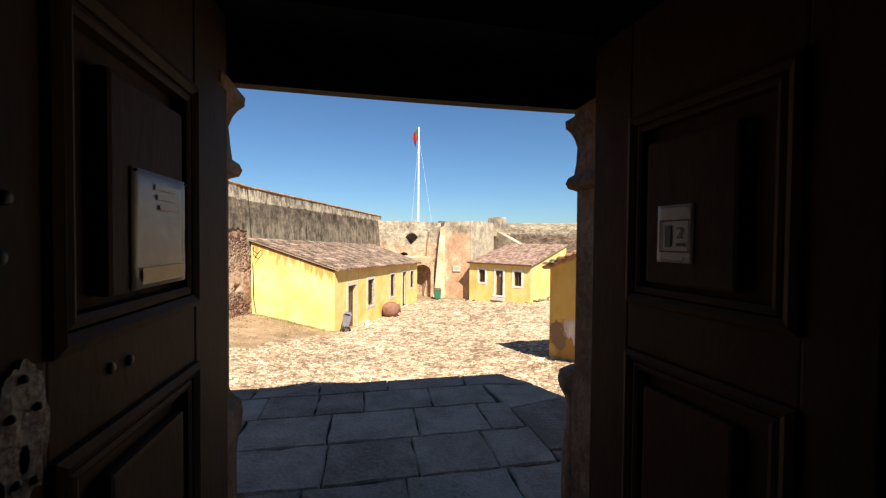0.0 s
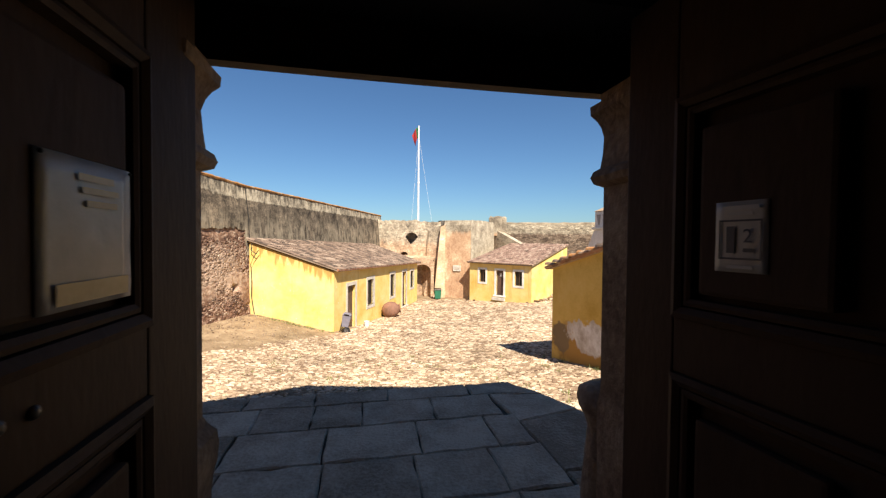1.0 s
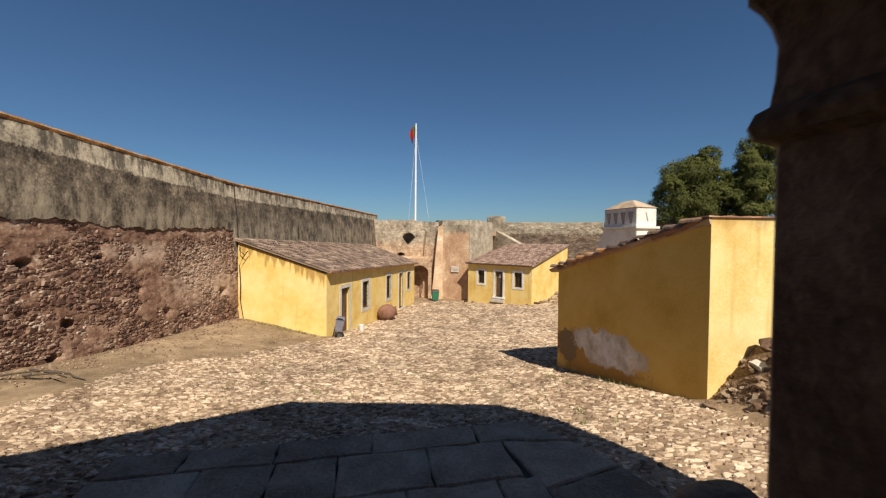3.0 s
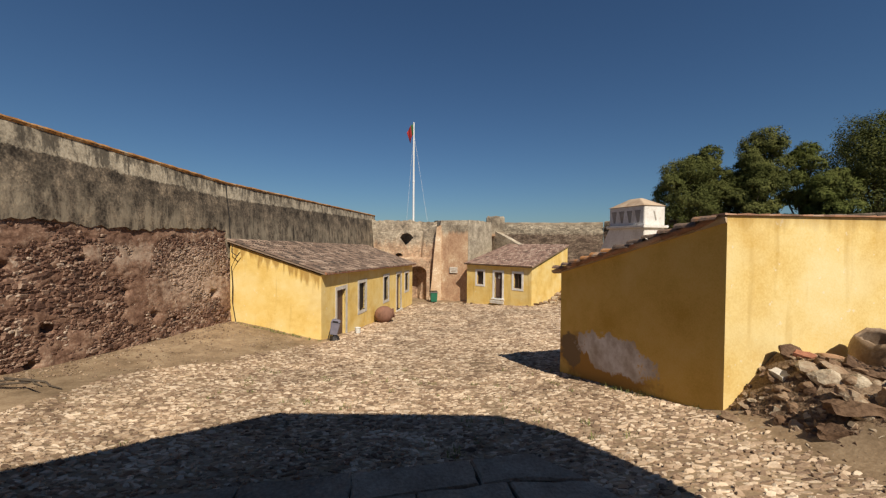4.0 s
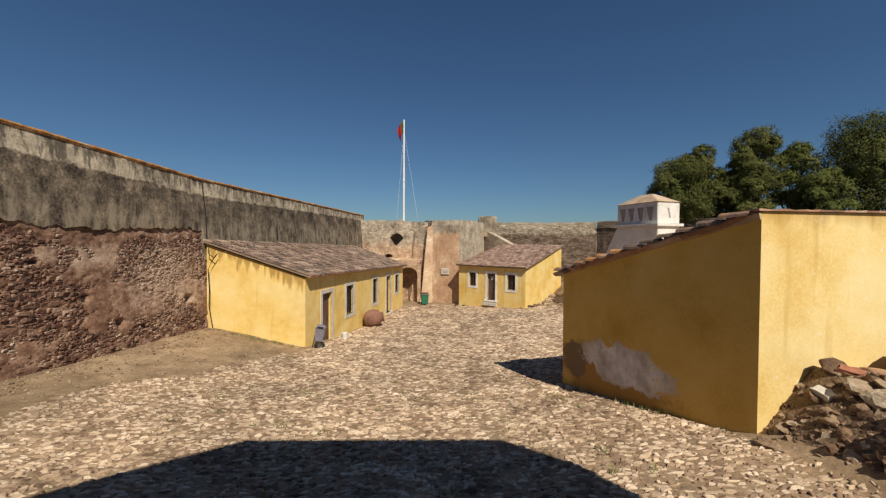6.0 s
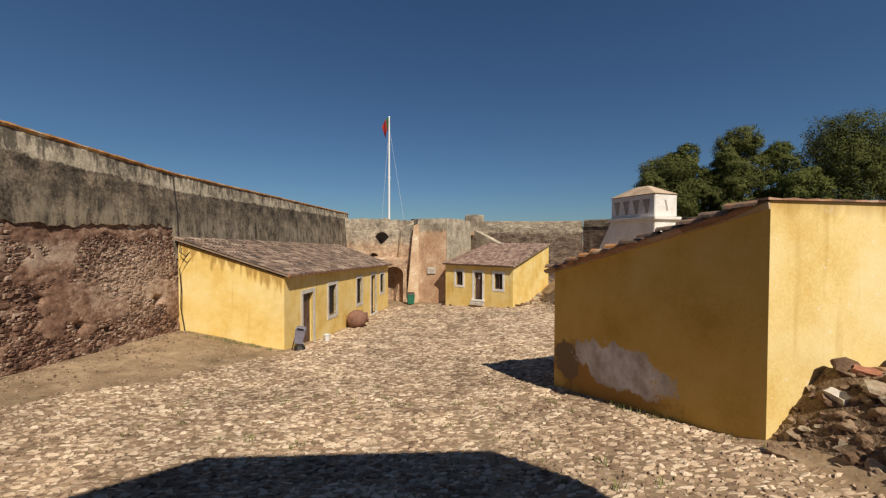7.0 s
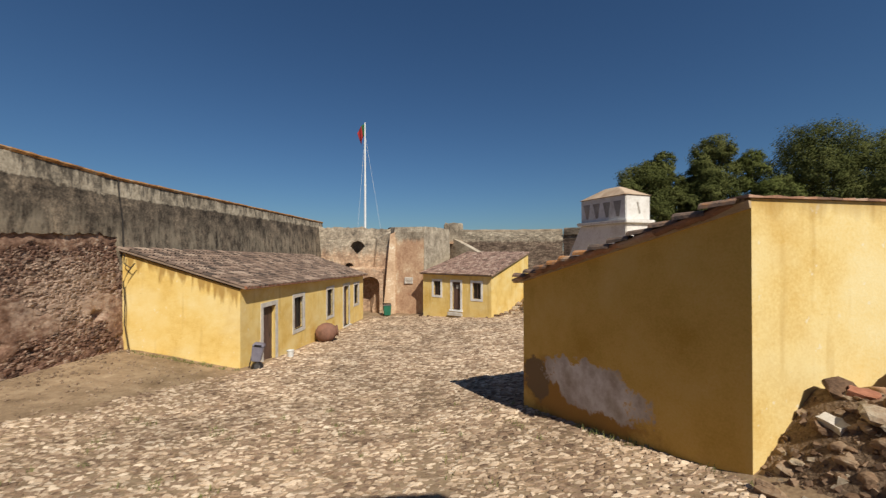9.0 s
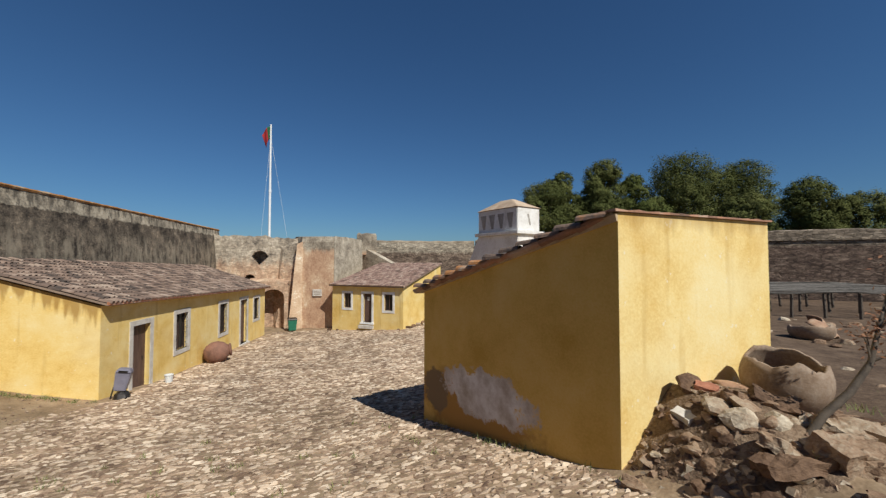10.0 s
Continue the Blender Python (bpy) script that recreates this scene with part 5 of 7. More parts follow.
def eave_fillet(root, e0, e1, inward, material=None, label="pale mortar along the eave"):
    """The pale mortar packed between the tile mouths along an eave."""
    a, b, n = Vector(e0), Vector(e1), Vector(inward)
    bm = bmesh.new()
    hexa(bm, [a - Vector((0, 0, 0.03)), b - Vector((0, 0, 0.03)), b + n - Vector((0, 0, 0.03)), a + n - Vector((0, 0, 0.03)), a + Vector((0, 0, 0.06)), b + Vector((0, 0, 0.06)), b + n + Vector((0, 0, 0.07)), a + n + Vector((0, 0, 0.07))])
    part("eave_fillet", bm, material or M_BED_MORTAR, root, label, world_space=True)


eave_fillet(LONG, (-5.565, 19.545, -0.098), (-2.645, 35.745, -0.608), (-0.08, 0.014, 0.02), M_EAVE, "red-brown clay edge along the eave")

# small house near the gate, its roof falling away to the yard
RA, RB, RC, RD = (4.94, 8.51), (3.41, 13.2), (8.5, 8.95), (7.0, 13.9)
STORE = house("store_house", "small yellow house with peeling limewash and a lean-to tile roof", [RB, RA, RC, RD], -2.4, [0.62, 1.985, 1.985, 0.62], [[], [], [], []],
              [M_PEELING, M_FRONT, M_YELLOW, M_YELLOW])
rq = [(6.95, 14.1, 0.665), (3.28, 13.34, 0.665), (4.88, 8.56, 1.985), (8.5, 9.0, 1.985)]
rt = [(3.16, 13.36, 0.66), (4.71, 8.74, 1.935), (8.35, 9.18, 1.935), (6.9, 14.12, 0.66)]
STORE_ROOF = roof_bed(STORE, rq, 0.13, "clay barrel tiles bedded in pale mortar", M_BED_MORTAR)
roof_tiles(STORE, STORE_ROOF, rt[0], rt[3], rt[1], rt[2], 295, 12, 0.05, TILE_MESH, 0.225)
# a row of larger tiles along the verge, each lapping over the one below
va, vb = Vector((3.27, 13.3, 0.66)), Vector((4.84, 8.62, 1.965))
vu = (vb - va).normalized()
vx = vu.cross(Vector((0, 0, 1))).normalized()
vn = vx.cross(vu).normalized()
rnd = random.Random(31)
for k in range(12):
    p = va.lerp(vb, k / 12) - vx * rnd.uniform(-0.02, 0.03)
    m = Matrix(((vx.x, vu.x, vn.x, p.x), (vx.y, vu.y, vn.y, p.y), (vx.z, vu.z, vn.z, p.z), (0, 0, 0, 1))) @ pose(0, 0, 0, rnd.uniform(-9, -4), rnd.uniform(-8, 8), rnd.uniform(-5, 5)) @ Matrix.Diagonal((1.15, 1.05, 1.25, 1))
    child("verge_tile", TILE_LICHEN, STORE_ROOF, m)
for k in range(17):
    f0, f1 = k / 17, (k + 1) / 17 + 0.003
    a, b = Vector((4.86, 8.46, 1.99)).lerp(Vector((8.53, 8.9, 1.99)), f0), Vector((4.86, 8.46, 1.99)).lerp(Vector((8.53, 8.9, 1.99)), f1)
    j = random.Random(k).uniform(-0.012, 0.012)
    n = Vector((-0.12, 0.99, 0)) * 0.3
    bm = bmesh.new()
    hexa(bm, [a, b, b + n, a + n, a + Vector((0, 0, 0.03 + j)), b + Vector((0, 0, 0.03 - j)), b + n + Vector((0, 0, 0.02)), a + n + Vector((0, 0, 0.02))])
    part("ridge_tile", bm, M_TILE, STORE, world_space=True)
bm = bmesh.new()
e, f = Vector((3.36, 13.24, 0.58)), Vector((4.91, 8.50, 1.86))
o = Vector((-0.95, -0.31, 0)) * 0.03
hexa(bm, [e, f, f - o, e - o, e + o + Vector((0, 0, 0.1)), f + o + Vector((0, 0, 0.1)), f - o + Vector((0, 0, 0.1)), e - o + Vector((0, 0, 0.1))])
bmesh.ops.recalc_face_normals(bm, faces=bm.faces)
part("verge", bm, M_BED_MORTAR, STORE, "pale mortar fillet under the tiles", world_space=True)
set_in(STORE, wall_pose(RD, RB, 3.35, -2.5), "shutter", M_DOOR, (0, -0.2, 0.75), (0.06, 0.0, 2.1), 0.01, "open weathered wooden shutter")

# far house with white surrounds, leaning on the bastion
FA, FB, FC, FD = (1.82, 36.1), (6.67, 32.1), (11.1, 37.4), (6.3, 41.4)
FAR = house("far_house", "small yellow house with white window and door surrounds", [FA, FB, FC, FD], -3.5, [-0.56, -0.56, 1.05, 1.05],
            [[(1.08, 1.75, -2.25, -1.13), (2.86, 3.62, -3.28, -1.12), (4.7, 5.42, -2.32, -1.12)], [], [], []], [M_YELLOW] * 4)
window(FAR, FA, FB, 1.08, 1.75, -2.25, -1.13, 0.17, False, M_WHITE)
window(FAR, FA, FB, 4.7, 5.42, -2.32, -1.12, 0.17, False, M_WHITE)
fd = door(FAR, FA, FB, 2.86, 3.62, -3.28, -1.12, 0.17, M_WHITE)
set_in(FAR, wall_pose(FA, FB, 3.14, -1.65), "notice_sheet", M_PAPER, (0, 0.155, 0), (0.2, 0.168, 0.28), under=fd)
set_in(FAR, wall_pose(FA, FB, 2.5, -3.62), "step", M_SURROUND, (0.1, -0.3, -0.1), (1.4, -0.13, 0.16), 0.02, "low stone doorstep")
fq = [(1.55, 35.95, -0.53), (6.66, 31.75, -0.53), (11.2, 37.3, 1.12), (6.3, 41.5, 1.12)]
FAR_ROOF = roof_bed(FAR, fq, 0.06)
eave_fillet(FAR, (1.56, 35.96, -0.525), (6.67, 31.76, -0.525), (0.06, 0.06, 0.02))
roof_tiles(FAR, FAR_ROOF, fq[0], fq[1], fq[3], fq[2], 0, 13, 0.05, mass=M_TILE_RED)


# ---- chimney of the small house ----
def chimney():
    root = thing("chimney", (4.68, 10.9, 1.0), "whitewashed chimney with a slotted top and a shallow clay cap", "chimney")
    e1, e2 = Vector((-0.29, 0.957, 0)), Vector((0.957, 0.29, 0))
    o = Vector((4.68, 10.9, 0))

    def ring(g, z, left=0.0, near=0.0):
        return [o + e1 * (-g - near) + e2 * -g + Vector((0, 0, z)), o + e1 * (-g - near) + e2 * (0.62 + g) + Vector((0, 0, z)),
                o + e1 * (1.19 + g + left) + e2 * (0.62 + g) + Vector((0, 0, z)), o + e1 * (1.19 + g + left) + e2 * -g + Vector((0, 0, z))]

    def solid(name, a, b, material, label="", bev=0.012):
        bm = bmesh.new()
        hexa(bm, a + b)
        bmesh.ops.recalc_face_normals(bm, faces=bm.faces)
        if bev:
            bmesh.ops.bevel(bm, geom=bm.edges[:], offset=bev, segments=2, affect="EDGES")
        part(name, bm, material, root, label, world_space=True)

    solid("shaft", ring(0.02, 0.55, 0.75), ring(0.0, 1.84, 0.02), M_WHITE, "flared whitewashed shaft")
    solid("ledge", ring(0.06, 1.84), ring(0.065, 1.91), M_WHITE)
    solid("head", ring(0.0, 1.91), ring(0.0, 2.38), M_WHITE)
    cap = ring(0.03, 2.38)
    ridge = [o + e1 * 0.42 + e2 * 0.26 + Vector((0, 0, 2.6)), o + e1 * 0.42 + e2 * 0.36 + Vector((0, 0, 2.6)), o + e1 * 0.77 + e2 * 0.36 + Vector((0, 0, 2.6)), o + e1 * 0.77 + e2 * 0.26 + Vector((0, 0, 2.6))]
    solid("cap", cap, ridge, M_CAP, "sloping clay-coloured cap", 0.01)
    # slots between slanting bars on the long side: proud panels, shade painted grey
    for k in range(4):
        u = 0.16 + k * 0.27
        bm = bmesh.new()
        p = o + e1 * u + e2 * -0.004
        hexa(bm, [p + Vector((0, 0, 1.98)), p + e1 * 0.06 + Vector((0, 0, 1.98)), p + e1 * 0.06 + e2 * 0.02 + Vector((0, 0, 1.98)), p + e2 * 0.02 + Vector((0, 0, 1.98)),
                  p + e1 * -0.05 + Vector((0, 0, 2.28)), p + e1 * 0.14 + Vector((0, 0, 2.28)), p + e1 * 0.14 + e2 * 0.02 + Vector((0, 0, 2.28)), p + e1 * -0.05 + e2 * 0.02 + Vector((0, 0, 2.28))])
        bmesh.ops.recalc_face_normals(bm, faces=bm.faces)
        part("slot", bm, M_SLOT_SHADE, root, "smoke slot laid on as a panel with its shade painted grey", world_space=True)
    bm = bmesh.new()
    p = o + e2 * 0.3 + e1 * -0.004
    hexa(bm, [p + e2 * 0.03 + Vector((0, 0, 2.03)), p + e2 * 0.07 + Vector((0, 0, 2.03)), p + e2 * 0.07 + e1 * 0.02 + Vector((0, 0, 2.03)), p + e2 * 0.03 + e1 * 0.02 + Vector((0, 0, 2.03)),
              p + e2 * -0.03 + Vector((0, 0, 2.25)), p + e2 * 0.01 + Vector((0, 0, 2.25)), p + e2 * 0.01 + e1 * 0.02 + Vector((0, 0, 2.25)), p + e2 * -0.03 + e1 * 0.02 + Vector((0, 0, 2.25))])
    bmesh.ops.recalc_face_normals(bm, faces=bm.faces)
    part("slot", bm, M_SLOT_SHADE, root, "smoke slot laid on as a panel with its shade painted grey", world_space=True)
    return root


# grey that paints the shade inside the chimney's openings
M_SLOT_SHADE = mottled("slot_shade_plaster", [(0.3, 0.24, 0.215, 0.185), (0.7, 0.42, 0.385, 0.335)], 6, bump=0.3)
M_CAP = mottled("clay_cap", [(0.3, 0.36, 0.24, 0.15), (0.6, 0.55, 0.42, 0.29)], 4, bump=0.4)
chimney()


# ---- flagpole and flag ----
def flagpole():
    root = thing("flagpole", (-3.32, 40.2, 1.9), "tall white flagpole fixed to the fort wall", "flagpole")
    bm = bmesh.new()
    tube(bm, [(0, 0, 0), (0, 0, 5.4), (0, 0, 11.1)], [0.10, 0.09, 0.065], 16)
    bmesh.ops.recalc_face_normals(bm, faces=bm.faces)
    part("pole", bm, M_POLE, root)
    bm = bmesh.new()
    lathe(bm, [(0.0, 5.32), (0.115, 5.32), (0.115, 5.5), (0.0, 5.5)], 12)
    part("collar", bm, M_POLE, root)
    bm = bmesh.new()
    lathe(bm, [(0.0, 11.1), (0.08, 11.12), (0.07, 11.2), (0.0, 11.22)], 10)
    part("finial", bm, M_POLE, root)
    bm = bmesh.new()
    box(bm, (-0.14, -0.12, -0.75), (-0.02, 0.3, 0.25))
    bmesh.ops.bevel(bm, geom=bm.edges[:], offset=0.02, segments=1, affect="EDGES")
    part("bracket", bm, M_IRON, root, "dark iron bracket")
    for end in ((-0.75, 0.7, 1.6), (1.35, 0.7, 1.55)):
        bm = bmesh.new()
        tube(bm, [(0, 0, 10.2), end], 0.009, 5)
        part("stay", bm, M_POLE, root, "thin pale stay wire")
    return root


def flag():
    root = thing("flag", (-3.32, 40.2, 12.2), "drooping red and green cloth flag at the pole top", "flag")

    def cloth(name, f0, f1, material):
        bm = bmesh.new()
        n, rows = 8, []
        for j in range(n + 1):
            row = []
            for i in range(n + 1):
                f = f0 + (f1 - f0) * i / n
                h = j / n
                x = -0.07 - 0.62 * f * (0.45 + 0.55 * h)
                z = 0.75 - 1.05 * (1 - h) - 0.75 * f * f - 0.1 * f
                row.append(bm.verts.new((x, 0.10 * math.sin(f * 7 + h * 2.5) * (0.3 + f), z)))
            rows.append(row)
        for a, b in zip(rows, rows[1:]):
            for i in range(n):
                bm.faces.new((a[i], a[i + 1], b[i + 1], b[i]))
        ob = part(name, bm, material, root, smooth=True)
        ob.modifiers.new("thick", "SOLIDIFY").thickness = 0.006

    cloth("hoist_field", 0.0, 0.38, M_GREEN_CLOTH)
    cloth("fly_field", 0.38, 1.0, M_RED)
    return root


flagpole()
flag()


# ---- loose things in the yard ----
def plaque():
    root = thing("plaque", (0, 0, 0), "pale inscribed stone plaque on the bastion wall", "plaque")
    root.matrix_world = wall_pose((-0.6, 38.1), (1.95, 37.3), 0.95, -1.52)
    bm = bmesh.new()
    box(bm, (0, -0.1, 0), (0.75, 0.08, 0.56))
    bmesh.ops.bevel(bm, geom=bm.edges[:], offset=0.02, segments=2, affect="EDGES")
    part("stone", bm, M_SURROUND, root)
    for k in range(3):
        flat_box("line", root, M_ROOF_BED, 0.12, 0.63 - 0.1 * (k == 2), 0.15 + 0.12 * k, 0.19 + 0.12 * k, -0.104, -0.09)


plaque()


def jar_shell(bm, radius, height, rim, n=40, thick=0.045, seed=3):
    """The lower part of a great jar, broken off along a jagged line."""
    rnd = random.Random(seed)
    prof = [(0.30, 0.0), (0.58, 0.07), (0.80, 0.19), (0.94, 0.34), (1.0, 0.50), (0.97, 0.64), (0.89, 0.78), (0.76, 0.95)]
    tops = [rim + 0.05 * math.sin(2 * math.pi * i / n * 2 + 0.8) + 0.04 * math.sin(2 * math.pi * i / n * 5 + seed) + rnd.uniform(-0.025, 0.025) for i in range(n)]

    def shell(off):
        rows = []
        for k in range(10):
            row = []
            for i in range(n):
                a = 2 * math.pi * i / n
                h = tops[i] * k / 9 + off * (1 - k / 9)
                r = float(np.interp(h, [p[1] for p in prof], [p[0] for p in prof])) * radius - off
                row.append(bm.verts.new((r * math.cos(a), r * math.sin(a), h * height)))
            rows.append(row)
        return rows

    out, inn = shell(0.0), shell(thick)
    for rows, flip in ((out, False), (inn, True)):
        for a, b in zip(rows, rows[1:]):
            for i in range(n):
                f = (a[i], a[(i + 1) % n], b[(i + 1) % n], b[i])
                bm.faces.new(f[::-1] if flip else f)
    for i in range(n):
        bm.faces.new((out[-1][i], out[-1][(i + 1) % n], inn[-1][(i + 1) % n], inn[-1][i]))
    bm.faces.new(out[0][::-1])
    bm.faces.new(inn[0])


def broken_jar(place, radius, height, rim, tilt, label, seed):
    bm = bmesh.new()
    jar_shell(bm, radius, height, rim, seed=seed)
    ob = link("broken_jar", bm, M_JAR, smooth=True)
    ob.matrix_world = pose(*place, *tilt)
    return tagged(ob, label, "jar", group="broken clay jars")


broken_jar((7.45, 8.16, -0.86), 0.53, 0.96, 0.82, (6, -7, 30), "large broken terracotta jar resting on rubble beside the yellow wall", 3)
broken_jar((16.2, 12.7, -1.32), 0.6, 0.8, 0.62, (12, 10, 100), "broken terracotta jar base lying in the garden", 5)


def shard(place, turn, size):
    bm = bmesh.new()
    n = 10
    rows = []
    for shell in (0.0, 0.04):
        rr = []
        for j in range(n + 1):
            row = []
            for i in range(n + 1):
                a = (i / n - 0.5) * 1.7
                h = (j / n - 0.5)
                ragged = 1 + 0.12 * noise.noise((i * 0.9, j * 0.9, 4))
                r = size * (1 - 0.35 * h * h) - shell
                row.append(bm.verts.new((r * math.sin(a) * ragged, h * size * 1.1 * ragged, r * math.cos(a) - size * 0.55)))
            rr.append(row)
        rows.append(rr)
    for s, rr in enumerate(rows):
        for a, b in zip(rr, rr[1:]):
            for i in range(n):
                f = (a[i], a[i + 1], b[i + 1], b[i])
                bm.faces.new(f if s == 0 else f[::-1])
    edge = lambda rr: [rr[0][i] for i in range(n)] + [rr[j][n] for j in range(n)] + [rr[n][i] for i in range(n, 0, -1)] + [rr[j][0] for j in range(n, 0, -1)]
    p, q = edge(rows[0]), edge(rows[1])
    for i in range(len(p)):
        bm.faces.new((p[i], p[(i + 1) % len(p)], q[(i + 1) % len(p)], q[i]))
    bmesh.ops.recalc_face_normals(bm, faces=bm.faces)
    ob = link("jar_shard", bm, M_CLAY, smooth=True)
    ob.matrix_world = pose(*place, *turn)
    tagged(ob, "curved terracotta shard of a broken jar on the rubble", "shard")


shard((6.75, 8.38, -0.62), (10, 8, 70), 0.42)
shard((16.9, 12.9, -1.05), (40, 10, 20), 0.7)
shard((17.6, 13.4, -1.0), (70, -10, 60), 0.6)


def round_jar():
    root = thing("storage_jar", (-3.95, 26.4, -3.78), "round brown terracotta jar lying on its side by the wall", "jar")
    bm = bmesh.new()
    lathe(bm, [(0.0, -0.62), (0.22, -0.6), (0.42, -0.44), (0.53, -0.2), (0.54, 0.05), (0.45, 0.3), (0.3, 0.45), (0.24, 0.52)], 28)
    bmesh.ops.transform(bm, matrix=Matrix.Translation((0, 0, 0.53)) @ pose(0, 0, 0, 0, 82, 10), verts=bm.verts)
    part("body", bm, M_PIT_CLAY, root, smooth=True)
    bm = bmesh.new()
    lathe(bm, [(0.24, 0.5), (0.30, 0.53), (0.31, 0.6), (0.25, 0.62), (0.2, 0.58), (0.18, 0.4)], 28)
    bmesh.ops.transform(bm, matrix=Matrix.Translation((0, 0, 0.53)) @ pose(0, 0, 0, 0, 82, 10), verts=bm.verts)
    part("rim", bm, M_PIT_CLAY, root, smooth=True)


round_jar()


def litter_bin():
    root = thing("litter_bin", (-5.3, 19.75, ground_z(-5.3, 19.75)), "grey plastic litter bin tilted on its post beside the door", "bin", turn=8)
    root.scale = (0.85, 0.85, 0.85)
    tilt = pose(0.0, 0, 0.32, 0, 10, 0)
    bm = bmesh.new()
    hexa(bm, [(-0.19, -0.15, 0), (0.19, -0.15, 0), (0.19, 0.15, 0), (-0.19, 0.15, 0), (-0.25, -0.2, 0.72), (0.25, -0.2, 0.72), (0.25, 0.2, 0.72), (-0.25, 0.2, 0.72)])
    bmesh.ops.recalc_face_normals(bm, faces=bm.faces)
    bmesh.ops.bevel(bm, geom=bm.edges[:], offset=0.03, segments=2, affect="EDGES")
    bmesh.ops.transform(bm, matrix=tilt, verts=bm.verts)
    part("bucket", bm, M_GREY_BIN, root)
    bm = bmesh.new()
    hexa(bm, [(-0.27, -0.22, 0.70), (0.27, -0.22, 0.70), (0.27, 0.22, 0.70), (-0.27, 0.22, 0.70), (-0.2, -0.2, 0.84), (0.2, -0.2, 0.84), (0.2, 0.2, 0.84), (-0.2, 0.2, 0.84)])
    bmesh.ops.recalc_face_normals(bm, faces=bm.faces)
    bmesh.ops.bevel(bm, geom=bm.edges[:], offset=0.03, segments=2, affect="EDGES")
    bmesh.ops.transform(bm, matrix=tilt, verts=bm.verts)
    lid = part("lid", bm, M_GREY_BIN, root)
    # opening laid on as a block, its inner shade painted near-black
    bm = bmesh.new()
    box(bm, (-0.15, -0.232, 0.725), (0.15, -0.2, 0.80))
    bmesh.ops.transform(bm, matrix=tilt, verts=bm.verts)
    part("slot", bm, M_DARK, lid)
    bm = bmesh.new()
    tube(bm, [(-0.32, 0.05, 0.0), (-0.14, 0.05, 0.75)], 0.028, 8)
    part("post", bm, M_IRON, root)
    bm = bmesh.new()
    lathe(bm, [(0.0, 0.0), (0.26, 0.0), (0.3, 0.06), (0.24, 0.2), (0.12, 0.28), (0.0, 0.3)], 14)
    for v in bm.verts:
        v.co += Vector((0.06 + 0.05 * noise.noise(v.co * 4), 0, 0.04 * noise.noise(v.co * 6 + Vector((3, 0, 0)))))
    part("base", bm, M_IRON, root, "dark crumpled weight at its foot")


litter_bin()


def bucket():
    root = thing("bucket", (-4.75, 22.35, ground_z(-4.75, 22.35)), "white plastic bucket standing by the door", "bucket")
    root.scale = (0.8, 0.8, 0.8)
    bm = bmesh.new()
    lathe(bm, [(0.0, 0.0), (0.15, 0.0), (0.185, 0.36), (0.2, 0.36), (0.2, 0.39), (0.175, 0.39), (0.14, 0.03), (0.0, 0.03)], 20)
    part("pail", bm, M_BUCKET, root, smooth=False)
    bm = bmesh.new()
    tube(bm, [(0.2 * math.cos(a), 0.02, 0.37 - 0.16 * math.sin(a)) for a in [math.pi * i / 10 for i in range(11)]], 0.006, 5)
    part("handle", bm, M_IRON, root)


bucket()


def wheel_bin():
    root = thing("wheeled_bin", (-1.15, 36.55, ground_z(-1.15, 36.55)), "green plastic wheeled bin before the bastion", "bin", turn=10)
    bm = bmesh.new()
    hexa(bm, [(-0.26, -0.26, 0.08), (0.26, -0.26, 0.08), (0.26, 0.26, 0.08), (-0.26, 0.26, 0.08), (-0.32, -0.34, 0.92), (0.32, -0.34, 0.92), (0.32, 0.34, 0.92), (-0.32, 0.34, 0.92)])
    bmesh.ops.recalc_face_normals(bm, faces=bm.faces)
    bmesh.ops.bevel(bm, geom=bm.edges[:], offset=0.03, segments=2, affect="EDGES")
    part("body", bm, M_GREEN_BIN, root)
    bm = bmesh.new()
    hexa(bm, [(-0.35, -0.38, 0.92), (0.35, -0.38, 0.92), (0.35, 0.38, 0.92), (-0.35, 0.38, 0.92), (-0.32, -0.34, 0.98), (0.32, -0.34, 0.98), (0.32, 0.36, 1.03), (-0.32, 0.36, 1.03)])
    bmesh.ops.recalc_face_normals(bm, faces=bm.faces)
    part("lid", bm, M_IRON, root, "dark bin lid")
    for x in (-0.27, 0.27):
        bm = bmesh.new()
        lathe(bm, [(0.0, -0.03), (0.1, -0.03), (0.1, 0.03), (0.0, 0.03)], 14)
        bmesh.ops.transform(bm, matrix=pose(x, 0.28, 0.1, 0, 90, 0), verts=bm.verts)
        part("wheel", bm, M_IRON, root)


wheel_bin()

# fallen sticks by the fort wall
rnd = random.Random(31)
for k in range(4):
    bm = bmesh.new()
    x, y = -9.9 + rnd.uniform(-0.5, 0.5), 10.6 + rnd.uniform(-0.5, 0.5)
    a = rnd.uniform(-0.5, 0.5)
    p = [Vector((x + math.cos(a) * t + 0.08 * math.sin(t * 4 + k), y + math.sin(a) * t + 0.05 * math.cos(t * 5), 0)) for t in (-0.8, -0.4, 0, 0.4, 0.8)]
    tube(bm, [(q.x, q.y, ground_z(q.x, q.y) + 0.04 + (0.28 if k < 2 else 0.0) * (i / 4)) for i, q in enumerate(p)], [0.03, 0.028, 0.024, 0.02, 0.012], 6)
    tagged(link("fallen_branch", bm, M_BARK), "bare dark branch lying on the sandy ground", "branch", group="fallen branches")

